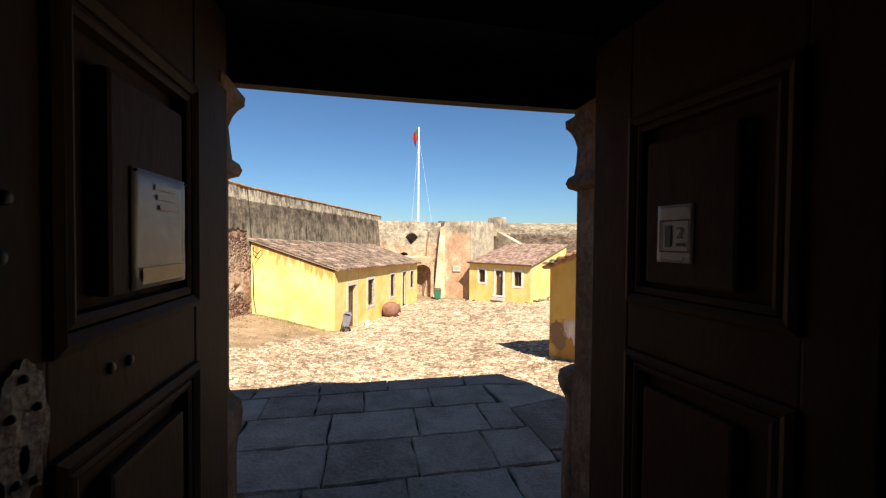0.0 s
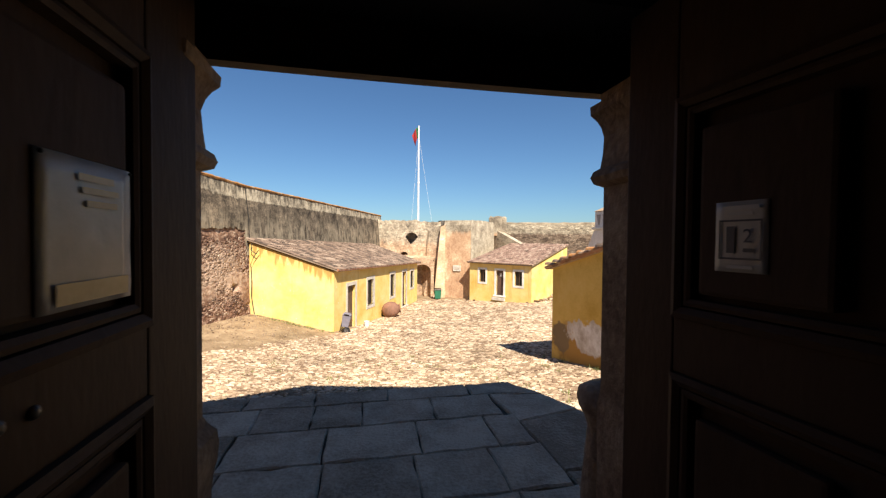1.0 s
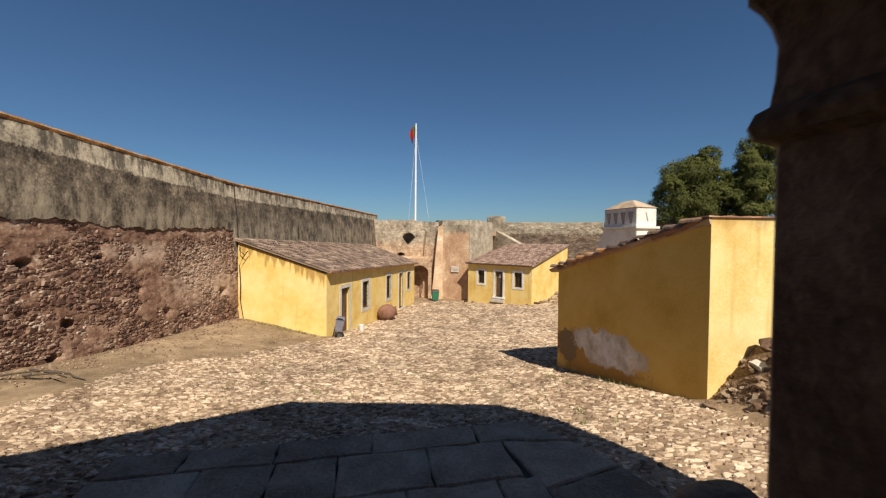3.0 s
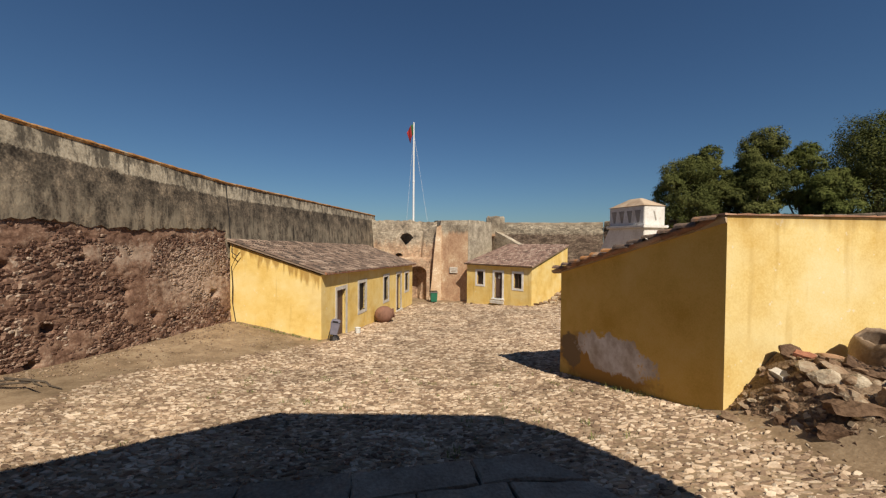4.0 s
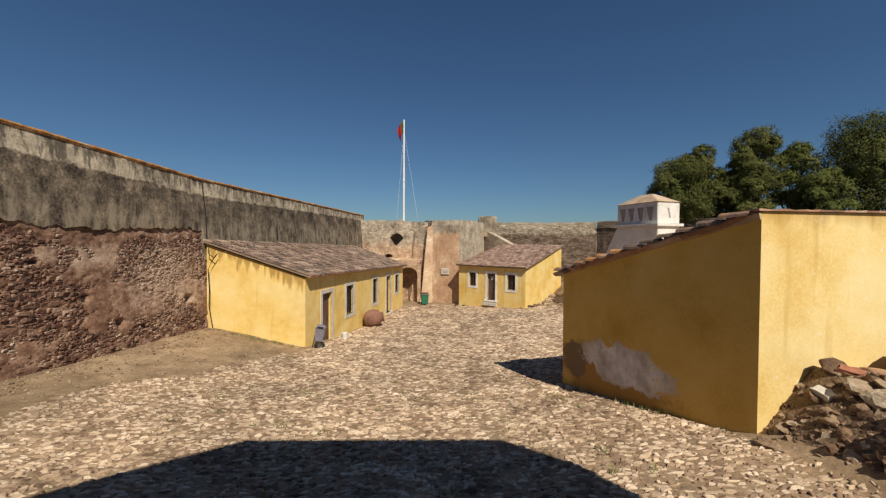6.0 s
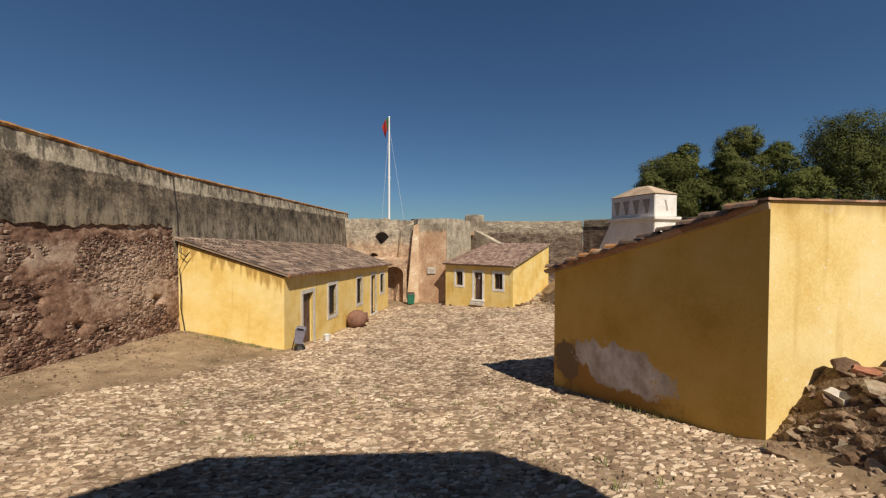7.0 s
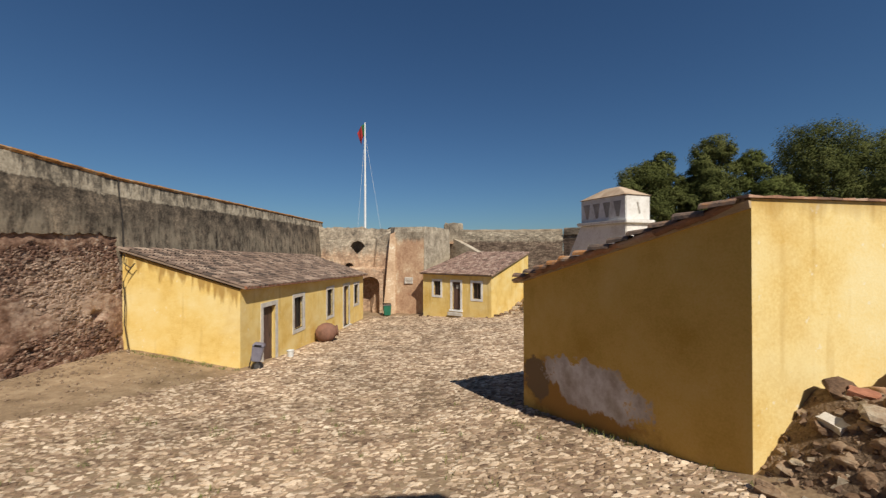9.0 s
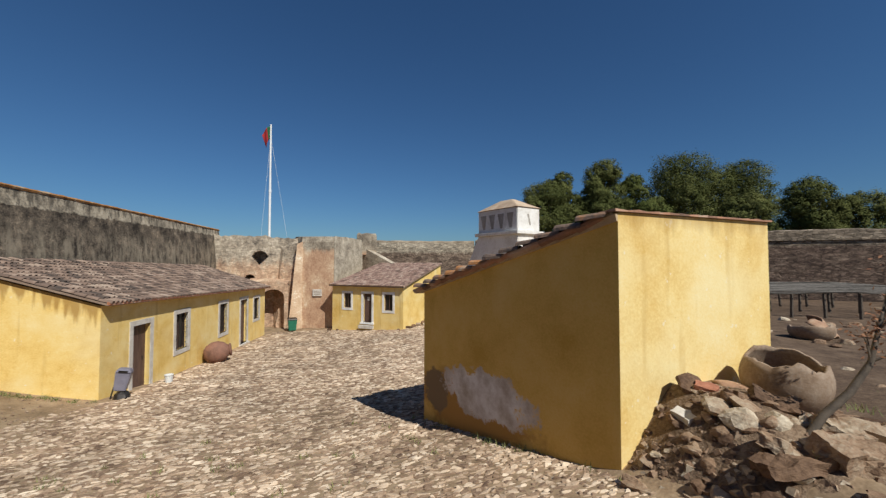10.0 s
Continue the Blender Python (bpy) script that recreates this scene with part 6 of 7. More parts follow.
# cable loops at the corner of the long house
bm = bmesh.new()
pts = [(-10.0, 19.62, 1.25), (-10.02, 19.6, 0.9), (-9.75, 19.55, 0.72), (-9.6, 19.55, 0.9), (-9.85, 19.55, 0.55), (-10.02, 19.58, 0.2), (-9.98, 19.6, -0.6), (-10.0, 19.6, -1.4), (-9.86, 19.58, -2.2), (-9.8, 19.55, -2.45)]
tube(bm, pts, 0.02, 6)
tagged(link("cable", bm, M_IRON), "black cable looped down the corner of the house", "cable")


# ---- trees beyond the wall ----
def tree(place, height, spread, seed, label, lobes=13, bare=0.42, leaf=None):
    """A tree of rounded, dense clumps carried on spreading limbs; bare: the share of its height below the foliage."""
    rnd = random.Random(seed)
    root = thing("tree", place, label, "tree", group="trees beyond the wall")
    h0 = height * bare * 0.75
    rise = height * (1 - bare)
    centres = []
    for k in range(lobes):
        a = 2.4 * k + rnd.uniform(-0.4, 0.4)
        f = (k + 0.5) / lobes
        q = math.sqrt(1 - (1 - f) ** 2) if f < 0.6 else 0.92 - 0.2 * rnd.random()
        r = spread * rnd.uniform(0.36, 0.54)
        z = height * bare + rise * (1 - f * rnd.uniform(0.75, 1.0)) - r * 0.55
        centres.append((Vector((math.cos(a) * (spread - r * 0.8) * q, math.sin(a) * (spread - r * 0.8) * q, z)), r))
    centres.append((Vector((0, 0, height * bare + rise * 0.35)), spread * 0.6))
    bm = bmesh.new()
    tube(bm, [(0, 0, -1), (0.12, 0.08, h0 * 0.5), (0.05, 0, h0)], [0.38, 0.30, 0.24], 9)
    for c, r in centres:
        mid = Vector((c.x * 0.4, c.y * 0.4, h0 + (c.z - h0) * 0.55))
        tube(bm, [(0.05, 0, h0 * rnd.uniform(0.7, 0.98)), mid, c], [0.15, 0.09, 0.035], 6)
    part("trunk", bm, M_BARK, root, smooth=True)
    verts, faces = [], []
    for c, r in centres:
        # small tufts over the clump, denser above, each a rosette of leaves that face outwards
        for k in range(90):
            d = Vector((rnd.gauss(0, 1), rnd.gauss(0, 1), rnd.gauss(0.25, 1))).normalized()
            q = c + Vector((d.x, d.y, d.z * 0.85)) * r * rnd.uniform(0.62, 1.04)
            tr = r * rnd.uniform(0.16, 0.30)
            for i in range(34):
                e = Vector((rnd.gauss(0, 1), rnd.gauss(0, 1), rnd.gauss(0, 1))).normalized()
                p = q + Vector((e.x, e.y, e.z)) * tr * rnd.uniform(0.3, 1.25)
                nrm = (e * 0.6 + d * 0.9 + Vector((rnd.uniform(-0.6, 0.6), rnd.uniform(-0.6, 0.6), rnd.uniform(-0.2, 0.6)))).normalized()
                s = nrm.orthogonal().normalized()
                s.rotate(Matrix.Rotation(rnd.uniform(0, 6.28), 3, nrm))
                t = nrm.cross(s)
                l, w = rnd.uniform(0.07, 0.14), rnd.uniform(0.03, 0.055)
                b = len(verts)
                verts += [p - s * l, p - t * w, p + s * l, p + t * w]
                faces.append((b, b + 1, b + 2, b + 3))
    ob = new("crown", mesh_from("crown", verts, faces, leaf or M_LEAF))
    ob.parent = root
    return root


tree((24.6, 42.0, -2), 12.2, 3.5, 1, "leafy green tree with a dense rounded crown beyond the fort wall", 15, 0.34)
tree((27.2, 43.0, -2), 13.7, 2.3, 11, "dark green tree with a narrow crown beyond the fort wall", 10, 0.40)
tree((29.0, 43.5, -2), 11.4, 2.2, 21, "low green tree filling the row beyond the fort wall", 10, 0.36)
tree((32.4, 42.0, -2), 15.2, 2.9, 2, "tall dark green tree with a round crown beyond the fort wall", 13, 0.48)
tree((30.6, 41.0, -2), 11.0, 2.6, 12, "low dark green tree below its taller neighbour", 11, 0.34)
tree((35.6, 41.0, -2), 13.5, 2.2, 6, "light yellow-green tree beyond the fort wall", 11, 0.36, M_LEAF_LIGHT)
tree((36.2, 38.5, -2), 10.6, 2.4, 15, "low light green tree with bare limbs beyond the fort wall", 10, 0.42, M_LEAF_LIGHT)
tree((43.2, 41.0, -2), 16.2, 5.4, 3, "broad olive-green tree with an uneven crown beyond the fort wall", 20, 0.46)
tree((52.6, 41.0, -2), 16.2, 5.2, 4, "broad green tree with gaps in its crown beyond the fort wall", 19, 0.44)
tree((44.0, 34.0, -2), 10.6, 3.0, 7, "low green tree beyond the fort wall", 11, 0.34)
tree((48.6, 31.0, -2), 11.9, 3.3, 5, "sparse green tree showing its limbs beyond the fort wall", 12, 0.40)
tree((54.0, 29.6, -2), 10.6, 3.2, 8, "sparse green tree at the end of the row", 10, 0.40)


# ---- garden: pergola, sapling, rubble ----
def pergola():
    root = thing("pergola", (22.0, 17.5, -1.5), "low weathered cane pergola on wooden posts in the garden", "pergola")
    ex, ey = Vector((0.96, -0.29, 0)), Vector((0.29, 0.96, 0))
    rnd = random.Random(9)
    for i in range(8):
        for j in range(3):
            p = ex * (i * 1.7 - 2.6) + ey * (j * 3.2)
            lean = Vector((rnd.uniform(-0.12, 0.12), rnd.uniform(-0.1, 0.1), 0))
            bm = bmesh.new()
            tube(bm, [p + Vector((0, 0, -0.6)), p + lean + Vector((0, 0, 1.28))], [0.08, 0.06], 6)
            part("post", bm, M_BARK, root)
    for j in range(3):
        bm = bmesh.new()
        tube(bm, [ex * (x - 3) + ey * (j * 3.2) + Vector((0, 0, 1.3 + 0.04 * math.sin(x * 1.3 + j))) for x in range(0, 14)], 0.05, 6)
        part("beam", bm, M_CANE, root)
    for k in range(24):
        bm = bmesh.new()
        y = -0.3 + k * 0.35
        z = 1.37 + rnd.uniform(-0.02, 0.06)
        tube(bm, [ex * (x - 3.4) + ey * y + Vector((0, 0, z + rnd.uniform(-0.03, 0.03))) for x in (0, 4, 8, 12, 14)], 0.032, 5)
        part("cane", bm, M_CANE, root)


pergola()


def sapling():
    root = thing("sapling", (5.98, 7.18, -0.86), "bare crooked sapling with a few dry reddish leaves", "sapling")
    bm = bmesh.new()
    base = Vector((0, 0, 0))
    stem = [base, Vector((0.2, -0.06, 0.19)), Vector((0.40, -0.12, 0.47)), Vector((0.68, -0.21, 0.72)), Vector((0.92, -0.28, 1.05)), Vector((1.0, -0.31, 1.4)), Vector((1.12, -0.33, 1.75))]
    tube(bm, stem, [0.05, 0.045, 0.042, 0.04, 0.032, 0.02, 0.01], 8)
    part("stem", bm, M_BARK, root, smooth=True)
    rnd = random.Random(5)
    ends = []
    for k in range(14):
        s = stem[4 + k % 3]
        e = s + Vector((rnd.uniform(-0.15, 0.25), rnd.uniform(-0.35, 0.05), rnd.uniform(0.05, 0.4)))
        bm = bmesh.new()
        tube(bm, [s, s.lerp(e, 0.5) + Vector((0, 0, 0.06)), e], [0.014, 0.009, 0.004], 5)
        part("twig", bm, M_BARK, root)
        ends.append(e)
    verts, faces = [], []
    for e in ends:
        for k in range(26):
            p = e + Vector((rnd.gauss(0, 0.09), rnd.gauss(0, 0.09), rnd.gauss(0, 0.08)))
            s = Vector((rnd.gauss(0, 1), rnd.gauss(0, 1), rnd.gauss(0, 0.6))).normalized()
            t = s.orthogonal().normalized()
            b = len(verts)
            verts += [p - s * 0.03, p + t * 0.014, p + s * 0.03, p - t * 0.014]
            faces.append((b, b + 1, b + 2, b + 3))
    ob = new("foliage", mesh_from("foliage", verts, faces, M_DRY_LEAF))
    ob.parent = root


M_DRY_LEAF = mottled("dry_leaf", [(0.3, 0.16, 0.07, 0.035), (0.6, 0.27, 0.13, 0.06)], 4, bump=0, vary=0.4, island=True)
sapling()


def rock_mesh(name, seed, flat=0.75, cuts=1, material=None):
    """An angular broken stone."""
    rnd = random.Random(seed)
    bm = bmesh.new()
    bmesh.ops.create_icosphere(bm, subdivisions=cuts, radius=0.5)
    stretch = Vector((rnd.uniform(0.85, 1.35), rnd.uniform(0.7, 1.0), flat * rnd.uniform(0.6, 1.0)))
    planes = [(Vector((rnd.gauss(0, 1), rnd.gauss(0, 1), rnd.gauss(0, 1))).normalized(), rnd.uniform(0.26, 0.42)) for _ in range(7)]
    for v in bm.verts:
        for n, d in planes:
            over = v.co.dot(n) - d
            if over > 0:
                v.co -= n * over
        v.co += Vector((rnd.uniform(-1, 1), rnd.uniform(-1, 1), rnd.uniform(-1, 1))) * 0.03
        v.co = Vector((v.co.x * stretch.x, v.co.y * stretch.y, v.co.z * stretch.z))
    me = bpy.data.meshes.new(name)
    bm.to_mesh(me)
    bm.free()
    me.materials.append(material or M_ROCK)
    return me


ROCKS = [rock_mesh("stone", k, cuts=2) for k in range(12)]


def rubble_heap():
    root = thing("rubble_heap", (5.6, 8.1, ground_z(5.6, 8.1)), "heap of broken stones and masonry against the yellow wall", "rubble")
    # earth core
    bm = bmesh.new()
    n = 48
    grid = []
    for j in range(n + 1):
        row = []
        for i in range(n + 1):
            x, y = 4.85 + 4.4 * i / n, 5.2 + 3.75 * j / n
            edge = min(1.0, 4 * min(i, n - i) / n, 5 * j / n)
            z = ground_z(x, y) - 0.03 + 0.34 * edge * (1 - 0.75 * smooth((x - 6.2) / 1.2)) * smooth((y - 6.2) / 2.2) + (0.06 * noise.noise((x * 2.5, y * 2.5, 0)) + 0.04 * noise.noise((x * 7, y * 7, 3))) * edge
            row.append(bm.verts.new((x, y, z)))
        grid.append(row)
    for a, b in zip(grid, grid[1:]):
        for i in range(n):
            bm.faces.new((a[i], a[i + 1], b[i + 1], b[i]))
    part("earth", bm, M_BANK, root, smooth=True, world_space=True)
    rnd = random.Random(21)

    def top(x, y):
        i, j = (x - 4.85) / 4.4, (y - 5.2) / 3.75
        edge = max(0.0, min(1.0, 4 * min(i, 1 - i), 5 * j))
        return ground_z(x, y) - 0.08 + 0.34 * edge * (1 - 0.75 * smooth((x - 6.2) / 1.2)) * smooth((y - 6.2) / 2.2)

    def clear(x, y, gap):
        return y < 8.51 + (x - 4.94) * 0.124 - gap and math.hypot(x - 7.45, y - 8.16) > 0.5

    # small stones in the bank by the corner of the house
    made = 0
    while made < 190:
        x, y = 4.98 + 2.0 * rnd.random() ** 1.3, rnd.uniform(7.0, 8.8)
        size = rnd.choice((0.06, 0.08, 0.10, 0.13, 0.18, 0.24)) * rnd.uniform(0.85, 1.2)
        if not clear(x, y, 0.1) or x < 5.0 + (8.5 - y) * 0.12:
            continue
        m = pose(x, y, top(x, y) + size * rnd.uniform(0.0, 0.22), rnd.uniform(-30, 30), rnd.uniform(-30, 30), rnd.uniform(0, 360)) @ Matrix.Scale(size, 4)
        child("stone", rnd.choice(ROCKS), root, m)
        made += 1
    # larger broken stones lying over one another further out
    made = 0
    while made < 90:
        x, y = rnd.uniform(5.55, 9.2), rnd.uniform(5.4, 8.5)
        size = rnd.choice((0.14, 0.18, 0.22, 0.28, 0.36, 0.44)) * rnd.uniform(0.9, 1.15)
        if not clear(x, y, 0.25) or y < 6.2 and rnd.random() < 0.4:
            continue
        m = pose(x, y, top(x, y) + size * rnd.uniform(0.1, 0.3), rnd.uniform(-28, 28), rnd.uniform(-28, 28), rnd.uniform(0, 360)) @ Matrix.Scale(size, 4)
        child("stone", rnd.choice(ROCKS), root, m)
        made += 1
    # long dressed blocks and slabs
    for x, y, turn, sx, sy, sz, rx, up in ((4.90, 7.98, -64, 0.72, 0.22, 0.16, 6, 0.2), (5.72, 6.95, -16, 0.95, 0.42, 0.16, -7, 0.9), (6.25, 6.75, -12, 0.72, 0.45, 0.36, 10, 0.4), (5.75, 7.16, 30, 0.28, 0.22, 0.20, 20, 1.0),
                                           (6.6, 7.02, -35, 0.48, 0.28, 0.24, 18, 0.8), (6.5, 7.6, -42, 0.56, 0.30, 0.17, 24, 0.9), (6.1, 7.86, 30, 0.30, 0.26, 0.11, 30, 1.0), (7.3, 7.1, 12, 0.55, 0.3, 0.2, -12, 0.6),
                                           (5.35, 6.9, -30, 0.5, 0.34, 0.16, 5, 0.3), (6.9, 6.3, 25, 0.7, 0.42, 0.24, -8, 0.5), (5.9, 6.2, -50, 0.55, 0.4, 0.2, 6, 0.4), (7.9, 6.6, 40, 0.6, 0.38, 0.28, 14, 0.5)):
        bm = bmesh.new()
        box(bm, (-sx / 2, -sy / 2, -sz / 2), (sx / 2, sy / 2, sz / 2))
        bmesh.ops.subdivide_edges(bm, edges=bm.edges[:], cuts=6, use_grid_fill=True)
        for v in bm.verts:
            v.co *= 0.86
            v.co += Vector((noise.noise(v.co * 4 + Vector((x, y, 0))), noise.noise(v.co * 4 + Vector((y, x, 3))), noise.noise(v.co * 4 + Vector((x, 3, y))))) * 0.07
            v.co += Vector((noise.noise(v.co * 13), noise.noise(v.co * 13 + Vector((3, 0, 0))), noise.noise(v.co * 13 + Vector((0, 3, 0))))) * 0.035
        bmesh.ops.transform(bm, matrix=pose(x, y, top(x, y) + sz * 0.5 * up, rx, rx * 0.6, turn), verts=bm.verts)
        part("block", bm, M_ROCK, root, world_space=True)
    # a broken brick and a pale stone among them
    for x, y, sx, sy, sz, material, label in ((6.03, 8.16, 0.25, 0.15, 0.11, M_BRICK, "broken red brick"), (5.62, 8.14, 0.26, 0.18, 0.10, M_SURROUND, "pale flat stone")):
        bm = bmesh.new()
        box(bm, (-sx / 2, -sy / 2, -sz / 2), (sx / 2, sy / 2, sz / 2))
        bmesh.ops.subdivide_edges(bm, edges=bm.edges[:], cuts=2, use_grid_fill=True)
        for v in bm.verts:
            v.co += Vector((noise.noise(v.co * 9 + Vector((x, y, 0))), noise.noise(v.co * 9 + Vector((y, x, 3))), noise.noise(v.co * 9 + Vector((x, 3, y))))) * 0.03
        bmesh.ops.transform(bm, matrix=pose(x, y, top(x, y) + 0.07, 14, 8, x * 50), verts=bm.verts)
        part("block", bm, material, root, label, world_space=True)
    # small rubble
    verts, faces = [], []
    for k in range(2600):
        x, y = 4.9 + 4.3 * rnd.random() ** 1.7, 8.8 - 3.6 * rnd.random() ** 1.5
        if y > 8.48 + (x - 4.94) * 0.124:
            continue
        size = rnd.choice((0.02, 0.03, 0.04, 0.06, 0.08)) * rnd.uniform(0.8, 1.2)
        m = pose(x, y, top(x, y) + size * 0.3, rnd.uniform(0, 360), rnd.uniform(0, 360), 0) @ Matrix.Scale(size, 4)
        b = len(verts)
        o = [Vector((rnd.uniform(0.4, 0.7) * sx, rnd.uniform(0.3, 0.55) * sy, rnd.uniform(0.3, 0.5) * sz)) for sx in (-1, 1) for sy in (-1, 1) for sz in (-1, 1)]
        verts += [m @ v for v in o]
        faces += [(b, b + 1, b + 3, b + 2), (b + 4, b + 6, b + 7, b + 5), (b, b + 4, b + 5, b + 1), (b + 2, b + 3, b + 7, b + 6), (b, b + 2, b + 6, b + 4), (b + 1, b + 5, b + 7, b + 3)]
    ob = new("gravel", mesh_from("gravel", verts, faces, M_ROCK_MASS))
    ob.parent = root
    ob.matrix_parent_inverse = root.matrix_world.inverted()
    tagged(ob, kind="stuff")


rubble_heap()

# loose stones about the garden
rnd = random.Random(77)
for k in range(80):
    x, y = rnd.uniform(9.2, 24), rnd.uniform(6.0, 17)
    size = rnd.uniform(0.18, 0.6)
    ob = new("garden_stone", rnd.choice(ROCKS))
    ob.matrix_world = pose(x, y, ground_z(x, y) + size * 0.12, rnd.uniform(-15, 15), rnd.uniform(-15, 15), rnd.uniform(0, 360)) @ Matrix.Scale(size, 4)
    tagged(ob, "loose brown stone lying on the garden soil", "stone", group="garden stones")
# stones along the foot of the far house
for x, y, size in ((7.2, 32.4, 0.5), (7.6, 32.9, 0.42), (8.1, 33.4, 0.6), (8.7, 34.0, 0.55), (9.2, 34.7, 0.6), (6.3, 31.9, 0.3), (2.2, 35.4, 0.3), (1.6, 35.9, 0.35), (8.6, 33.2, 0.45), (9.6, 35.2, 0.7), (9.9, 34.4, 0.6)):
    ob = new("foot_stone", ROCKS[int(x * 7) % 12])
    ob.matrix_world = pose(x, y, ground_z(x, y) + size * 0.2, 8, -6, x * 77) @ Matrix.Scale(size, 4)
    tagged(ob, "grey-brown fieldstone at the foot of the far house", "stone", group="foot stones")


def soil_patch():
    """The garden's darker soil, a shallow sheet over the ground."""
    bm = bmesh.new()
    n, m = 44, 40
    grid = [[bm.verts.new((9.3 + 40 * (i / n) ** 1.4, 4.0 + 30 * j / m, 0)) for i in range(n + 1)] for j in range(m + 1)]
    for row in grid:
        for v in row:
            v.co.z = ground_z(v.co.x, v.co.y) + 0.035 + 0.05 * noise.noise((v.co.x * 0.8, v.co.y * 0.8, 1)) + 0.03
    for a, b in zip(grid, grid[1:]):
        for i in range(n):
            bm.faces.new((a[i], a[i + 1], b[i + 1], b[i]))
    tagged(link("garden_soil", bm, M_SOIL, smooth=True), "brown dry garden soil with stones", "soil", kind="structure")


soil_patch()


def weeds():
    """Dry tufts along the walls and between the cobbles."""
    rnd = random.Random(55)
    verts, faces = [], []
    spots = [(-9.8 + 4.2 * rnd.random(), 19.45 - 0.25 * rnd.random()) for _ in range(45)] + [(rnd.uniform(3.3, 5.0), 0) for _ in range(16)] + [(rnd.uniform(-6, 3), rnd.uniform(7, 14)) for _ in range(60)]
    spots += [(rnd.uniform(5.2, 9.0), rnd.uniform(5.6, 8.2)) for _ in range(14)] + [(rnd.uniform(9.5, 22), rnd.uniform(6, 15)) for _ in range(90)]
    for x, y in spots:
        if y == 0:
            y = 13.2 - (x - 3.41) * 3.06 - 0.1
            x -= 0.12
        z = ground_z(x, y) + (0.25 if 5.2 < x < 9.0 and y > 7 else 0.0)
        for k in range(14):
            a, l = rnd.uniform(0, 6.28), rnd.uniform(0.04, 0.13)
            p = Vector((x + rnd.gauss(0, 0.06), y + rnd.gauss(0, 0.06), z))
            d = Vector((math.cos(a) * 0.6, math.sin(a) * 0.6, 1)) * l
            s = Vector((-math.sin(a), math.cos(a), 0)) * 0.008
            b = len(verts)
            verts += [p - s, p + s, p + d]
            faces.append((b, b + 1, b + 2))
    ob = new("weeds", mesh_from("weeds", verts, faces, M_GRASS))
    tagged(ob, "dry green weed tufts along walls and joints", "weeds", kind="stuff")


weeds()


M_PEBBLE = mottled("small_brown_stone", [(0.2, 0.16, 0.11, 0.072), (0.5, 0.27, 0.19, 0.125), (0.8, 0.42, 0.32, 0.22)], 1.3, fine=35, vary=0.4, island=True, shine=0.2)


def pebbles():
    """Small stones and crumbs strewn over the sandy bank by the fort wall and along the house."""
    rnd = random.Random(91)
    verts, faces = [], []
    for k in range(1700):
        y = rnd.uniform(8.5, 19.4)
        x = rnd.uniform(west_x(y, -2) + 0.2, -9.6 + 0.47 * (y - 10.2))
        if k % 4 == 0:
            x = west_x(y, -2) + 0.15 + abs(rnd.gauss(0, 0.35))
        size = rnd.choice((0.012, 0.015, 0.02, 0.03, 0.05)) * rnd.uniform(0.8, 1.3)
        m = pose(x, y, ground_z(x, y) + size * 0.2, rnd.uniform(0, 360), rnd.uniform(0, 360), 0) @ Matrix.Scale(size, 4)
        b = len(verts)
        verts += [m @ Vector((rnd.uniform(0.4, 0.7) * sx, rnd.uniform(0.3, 0.6) * sy, rnd.uniform(0.3, 0.5) * sz)) for sx in (-1, 1) for sy in (-1, 1) for sz in (-1, 1)]
        faces += [(b, b + 1, b + 3, b + 2), (b + 4, b + 6, b + 7, b + 5), (b, b + 4, b + 5, b + 1), (b + 2, b + 3, b + 7, b + 6), (b, b + 2, b + 6, b + 4), (b + 1, b + 5, b + 7, b + 3)]
    tagged(new("pebbles", mesh_from("pebbles", verts, faces, M_PEBBLE)), "scattered small stones on the sandy bank", "pebbles", kind="stuff")


pebbles()


# ---- pieces of the setting: cobbles and wall stones ----
def in_poly(x, y, poly):
    inside = False
    for (a, b), (c, d) in zip(poly, poly[1:] + poly[:1]):
        if (b > y) != (d > y) and x < (c - a) * (y - b) / (d - b) + a:
            inside = not inside
    return inside


def cobble_shape(rnd, n=7):
    """An irregular domed stone of unit width: a skirt, a shoulder and a crown."""
    ang = [2 * math.pi * (i + rnd.uniform(-0.28, 0.28)) / n for i in range(n)]
    rad = [rnd.uniform(0.40, 0.62) for _ in range(n)]
    ring = [(r * math.cos(a), r * math.sin(a)) for a, r in zip(ang, rad)]
    lean = (rnd.uniform(-0.28, 0.28), rnd.uniform(-0.28, 0.28))
    verts = [(x, y, -0.25) for x, y in ring] + [(x * 0.96, y * 0.96, 0.09 + lean[0] * x + lean[1] * y) for x, y in ring] + [(x * 0.76, y * 0.76, 0.17 + lean[0] * x + lean[1] * y) for x, y in ring]
    faces = []
    for i in range(n):
        j = (i + 1) % n
        faces += [(i, j, n + j, n + i), (n + i, n + j, 2 * n + j, 2 * n + i)]
    faces.append(tuple(range(2 * n, 3 * n)))
    return verts, faces


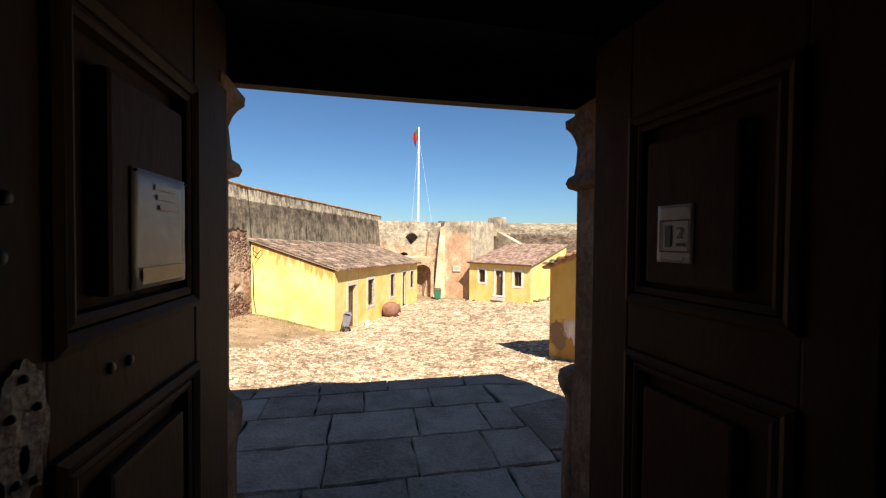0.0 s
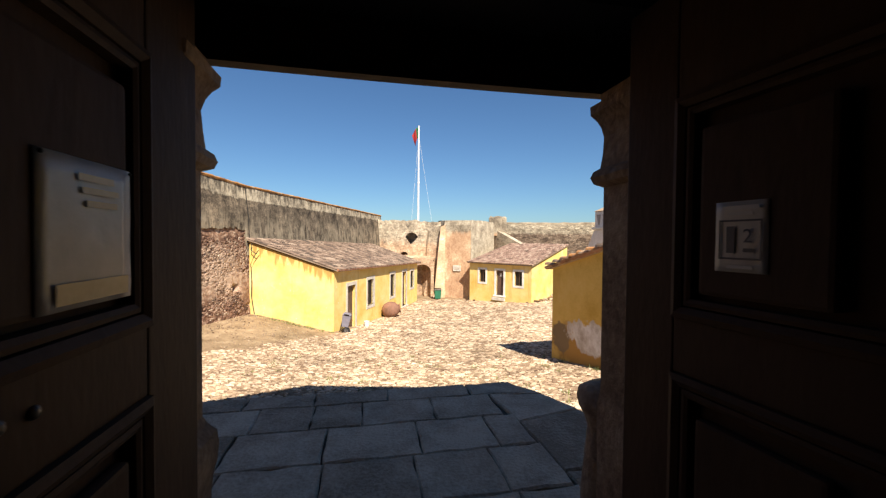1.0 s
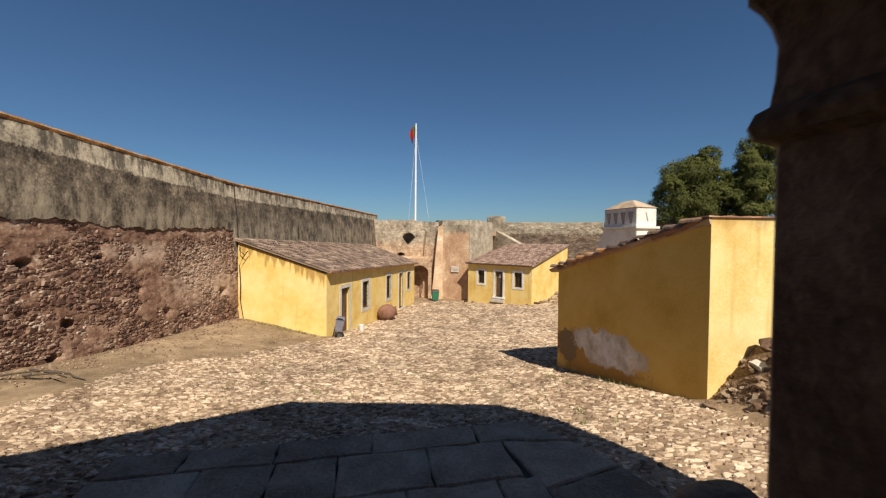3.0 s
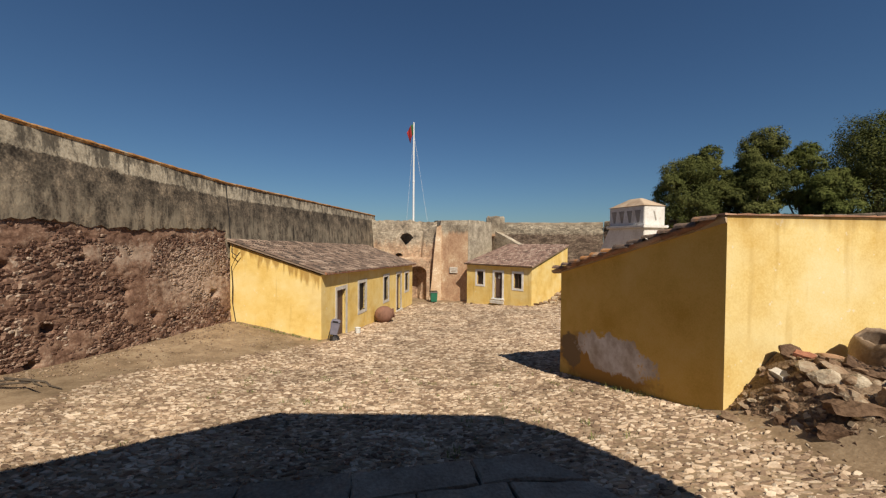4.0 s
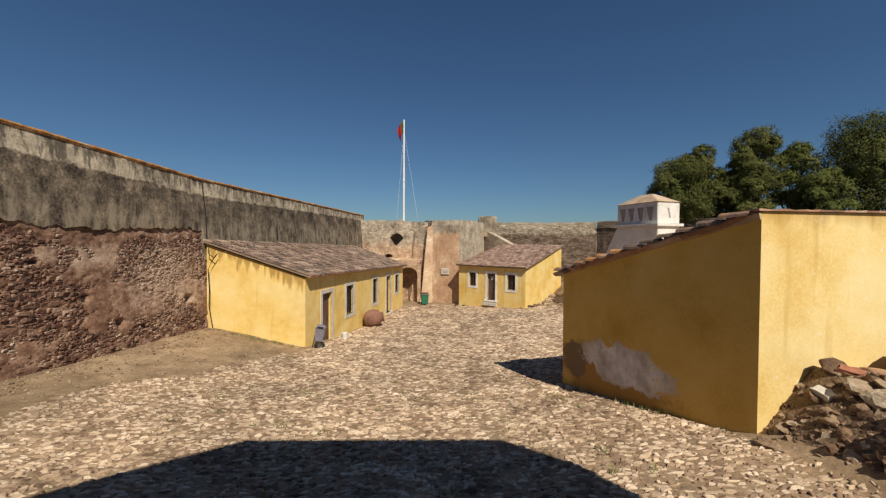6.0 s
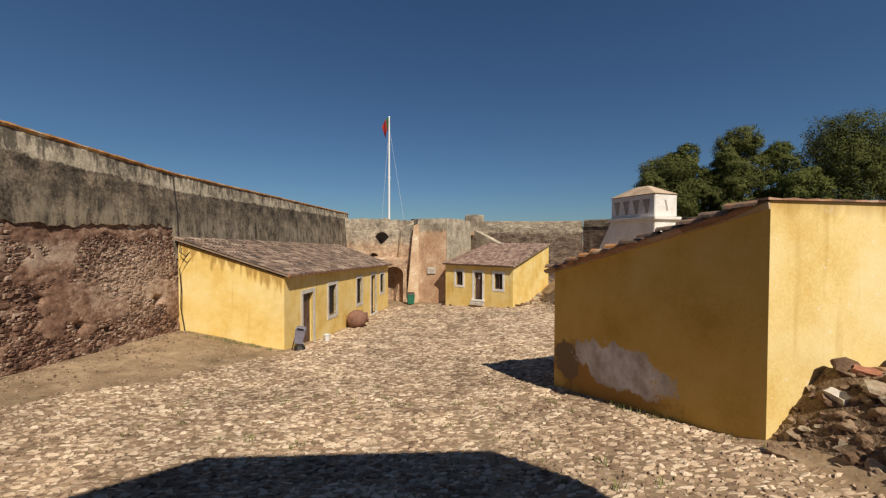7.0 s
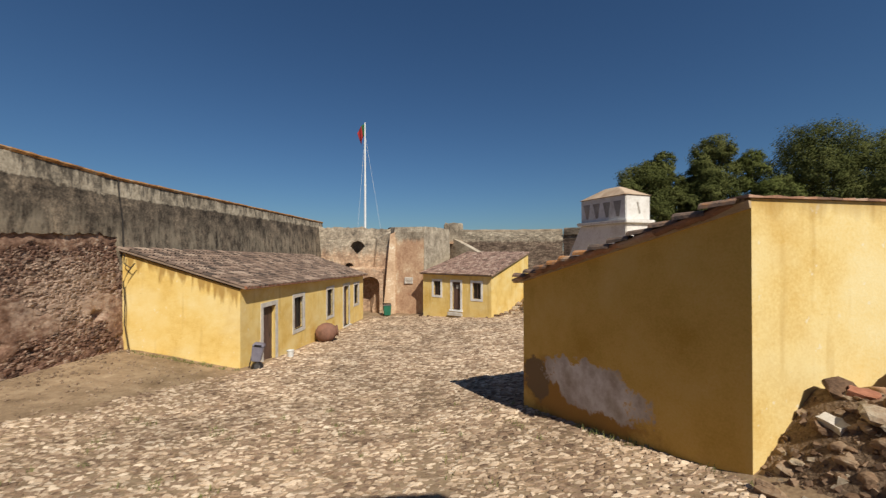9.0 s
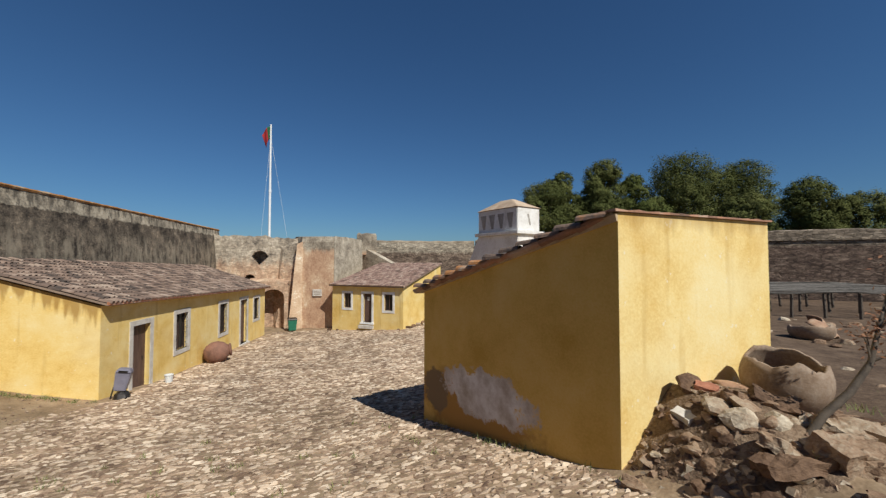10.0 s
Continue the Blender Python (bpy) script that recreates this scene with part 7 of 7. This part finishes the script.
def cobbles():
    rnd = random.Random(101)
    shapes = [cobble_shape(rnd) for _ in range(40)]
    single = [mesh_from("cobble", *shapes[k], M_COBBLE_ONE) for k in range(12)]
    ca, sa = math.cos(radians(GATE_TURN)), math.sin(radians(GATE_TURN))
    houses = ([LA, LB, LC, LD], [RB, RA, RC, RD], [FA, FB, FC, FD])
    verts, faces, made = [], [], 0
    y = 4.0
    row = 0
    while y < 36.5:
        step = 0.068 + 0.0028 * max(0, y - 7)
        x = -11.5 + (row % 2) * step * 0.6
        while x < 9.5:
            wide = step * rnd.choice((1.1, 1.5, 2.0, 2.6)) * rnd.uniform(0.9, 1.1)
            px, py = x + wide / 2 + rnd.uniform(-0.02, 0.02), y + rnd.uniform(-0.03, 0.03)
            x += wide * 0.92
            edge = -9.4 + 0.42 * (py - 10.2) if py < 19.9 else -5.7 + 0.18 * (py - 19.7)
            if px < edge + 0.5 * noise.noise((px * 0.6, py * 0.6, 3)) or px < -8.7 + 0.4 * noise.noise((px * 0.5, py * 0.5, 6)):
                continue
            if px > 4.75 and 4.6 < py < 9.2 and px > 4.9 + 0.2 * noise.noise((px, py, 0)):
                continue
            u, v = (px - GATE_MID[0]) * ca + (py - GATE_MID[1]) * sa, -(px - GATE_MID[0]) * sa + (py - GATE_MID[1]) * ca
            if v < 2.4 and u < 1.25 or v < 0.1 or (v < 2.4 and u < 1.75):
                continue
            if px > 3.3 and py > 8 and any(in_poly(px, py, h) for h in houses[1:]) or px < -2.5 and in_poly(px, py, houses[0]):
                continue
            if rnd.random() < 0.04 + 0.22 * max(0.0, noise.noise((px * 0.45, py * 0.45, 8))):
                continue
            deep = step * rnd.uniform(0.65, 1.15)
            strip = abs(px - (0.85 - (py - 10.5) * 0.167)) < 0.16 and 8.5 < py < 15.5
            high = rnd.uniform(0.06, 0.17) * (0.6 if strip else 1.0)
            z = ground_z(px, py) + 0.025 * noise.noise((px * 0.9, py * 0.9, 0)) - 0.012 + rnd.uniform(-0.008, 0.012)
            k = rnd.randrange(40)
            turn = rnd.uniform(-16, 16)
            if made < 300 and -1.8 < px < 3.6 and 5.6 < py < 7.6 and rnd.random() < 0.75:
                child("cobble", single[k % 12], GROUND, pose(px, py, z, 0, 0, turn) @ Matrix.Diagonal((wide, deep, high, 1)))
                made += 1
                continue
            c, s = math.cos(radians(turn)), math.sin(radians(turn))
            sv, sf = shapes[k]
            b = len(verts)
            for a, e, h in sv:
                a, e = a * wide, e * deep
                verts.append((px + a * c - e * s, py + a * s + e * c, z + h * high))
            faces += [tuple(i + b for i in f) for f in sf]
        y += step * 0.80
        row += 1
    ob = new("cobble_field", mesh_from("cobble_field", verts, faces, M_COBBLE))
    ob.parent = GROUND
    tagged(ob, "worn tan and grey cobbles set in earth", kind="stuff")


M_COBBLE_ONE = patchy(mottled("cobble_stone_single", COBBLE, 1.3, fine=35, bump=1.0, vary=0.62, gritty=0.7, shine=0.25), 0.33, (0.84, 0.81, 0.77), (1.20, 1.16, 1.10))
cobbles()


def wall_stone(rnd):
    """A rough face stone: x along the wall, y out of it, z up, about one unit wide and high."""
    corners = [(-0.5, -0.5), (0.0, -0.5), (0.5, -0.5), (0.5, 0.0), (0.5, 0.5), (0.0, 0.5), (-0.5, 0.5), (-0.5, 0.0)]
    n = len(corners)
    ring = [(x + rnd.uniform(-0.13, 0.13) - 0.12 * (abs(x) > 0.4 and abs(z) > 0.4) * (1 if x > 0 else -1) * rnd.random(), z + rnd.uniform(-0.13, 0.13)) for x, z in corners]
    tip = (rnd.uniform(-0.25, 0.25), rnd.uniform(-0.25, 0.25))
    verts = [(x, -0.8, z) for x, z in ring] + [(x, 0.0 + rnd.uniform(-0.1, 0.1), z) for x, z in ring]
    verts += [(x * 0.8, 0.32 + tip[0] * x + tip[1] * z + rnd.uniform(-0.12, 0.12), z * 0.76) for x, z in ring]
    faces = []
    for i in range(n):
        j = (i + 1) % n
        faces += [(i, n + i, n + j, j), (n + i, 2 * n + i, 2 * n + j, n + j)]
    faces.append(tuple(range(3 * n - 1, 2 * n - 1, -1)))
    return verts, faces


def west_stones():
    rnd = random.Random(202)
    shapes = [wall_stone(rnd) for _ in range(36)]
    single = [mesh_from("stone", *shapes[k], M_RUBBLE) for k in range(12)]
    verts, faces, made = [], [], 0
    z = -2.85
    while z < 2.1:
        h = rnd.choice((0.045, 0.06, 0.07, 0.09, 0.12)) * rnd.uniform(0.9, 1.15)
        y = 8.6 + rnd.uniform(0, 0.2)
        while y < 20.0:
            w = h * rnd.choice((1.1, 1.5, 2.0, 2.6)) * rnd.uniform(0.85, 1.2)
            cy, cz = y + w / 2, z + h / 2 + rnd.uniform(-0.02, 0.02) + 0.06 * noise.noise((y * 0.5, z, 4))
            y += w * 0.96
            if cz > west_edge(cy) - 0.1 or cz < ground_z(west_x(cy, cz), cy) - 0.15:
                continue
            if mortar_cover(cy, cz) > 0.75 or hollow(cy, cz) > 0.3 or rnd.random() < 0.05:
                continue
            x = west_x(cy, cz) + 0.05 * noise.noise((cy * 0.8, cz * 0.8, 3)) + 0.03 * noise.noise((cy * 2.6, cz * 2.6, 7)) + rnd.uniform(-0.05, 0.005)
            m = Matrix.Translation((x, cy, cz)) @ pose(0, 0, 0, rnd.uniform(-9, 9), 0, rnd.uniform(-8, 8)) @ Matrix(((0, 1, 0, 0), (1, 0, 0, 0), (0, 0, 1, 0), (0, 0, 0, 1))) @ Matrix.Diagonal((w, rnd.uniform(0.045, 0.085), h * rnd.uniform(0.9, 1.25), 1))
            k = rnd.randrange(36)
            if made < 300 and 11.0 < cy < 15.0 and -1.6 < cz < 1.4 and h > 0.075:
                child("stone", single[k % 12], WEST_WALL, m)
                made += 1
                continue
            sv, sf = shapes[k]
            b = len(verts)
            verts += [m @ Vector(v) for v in sv]
            faces += [tuple(i + b for i in f) for f in sf]
        z += h * 0.93
    ob = new("stonework", mesh_from("stonework", verts, faces, M_RUBBLE_MASS))
    ob.parent = WEST_WALL
    tagged(ob, "rough red-brown rubble stones", kind="stuff")


west_stones()
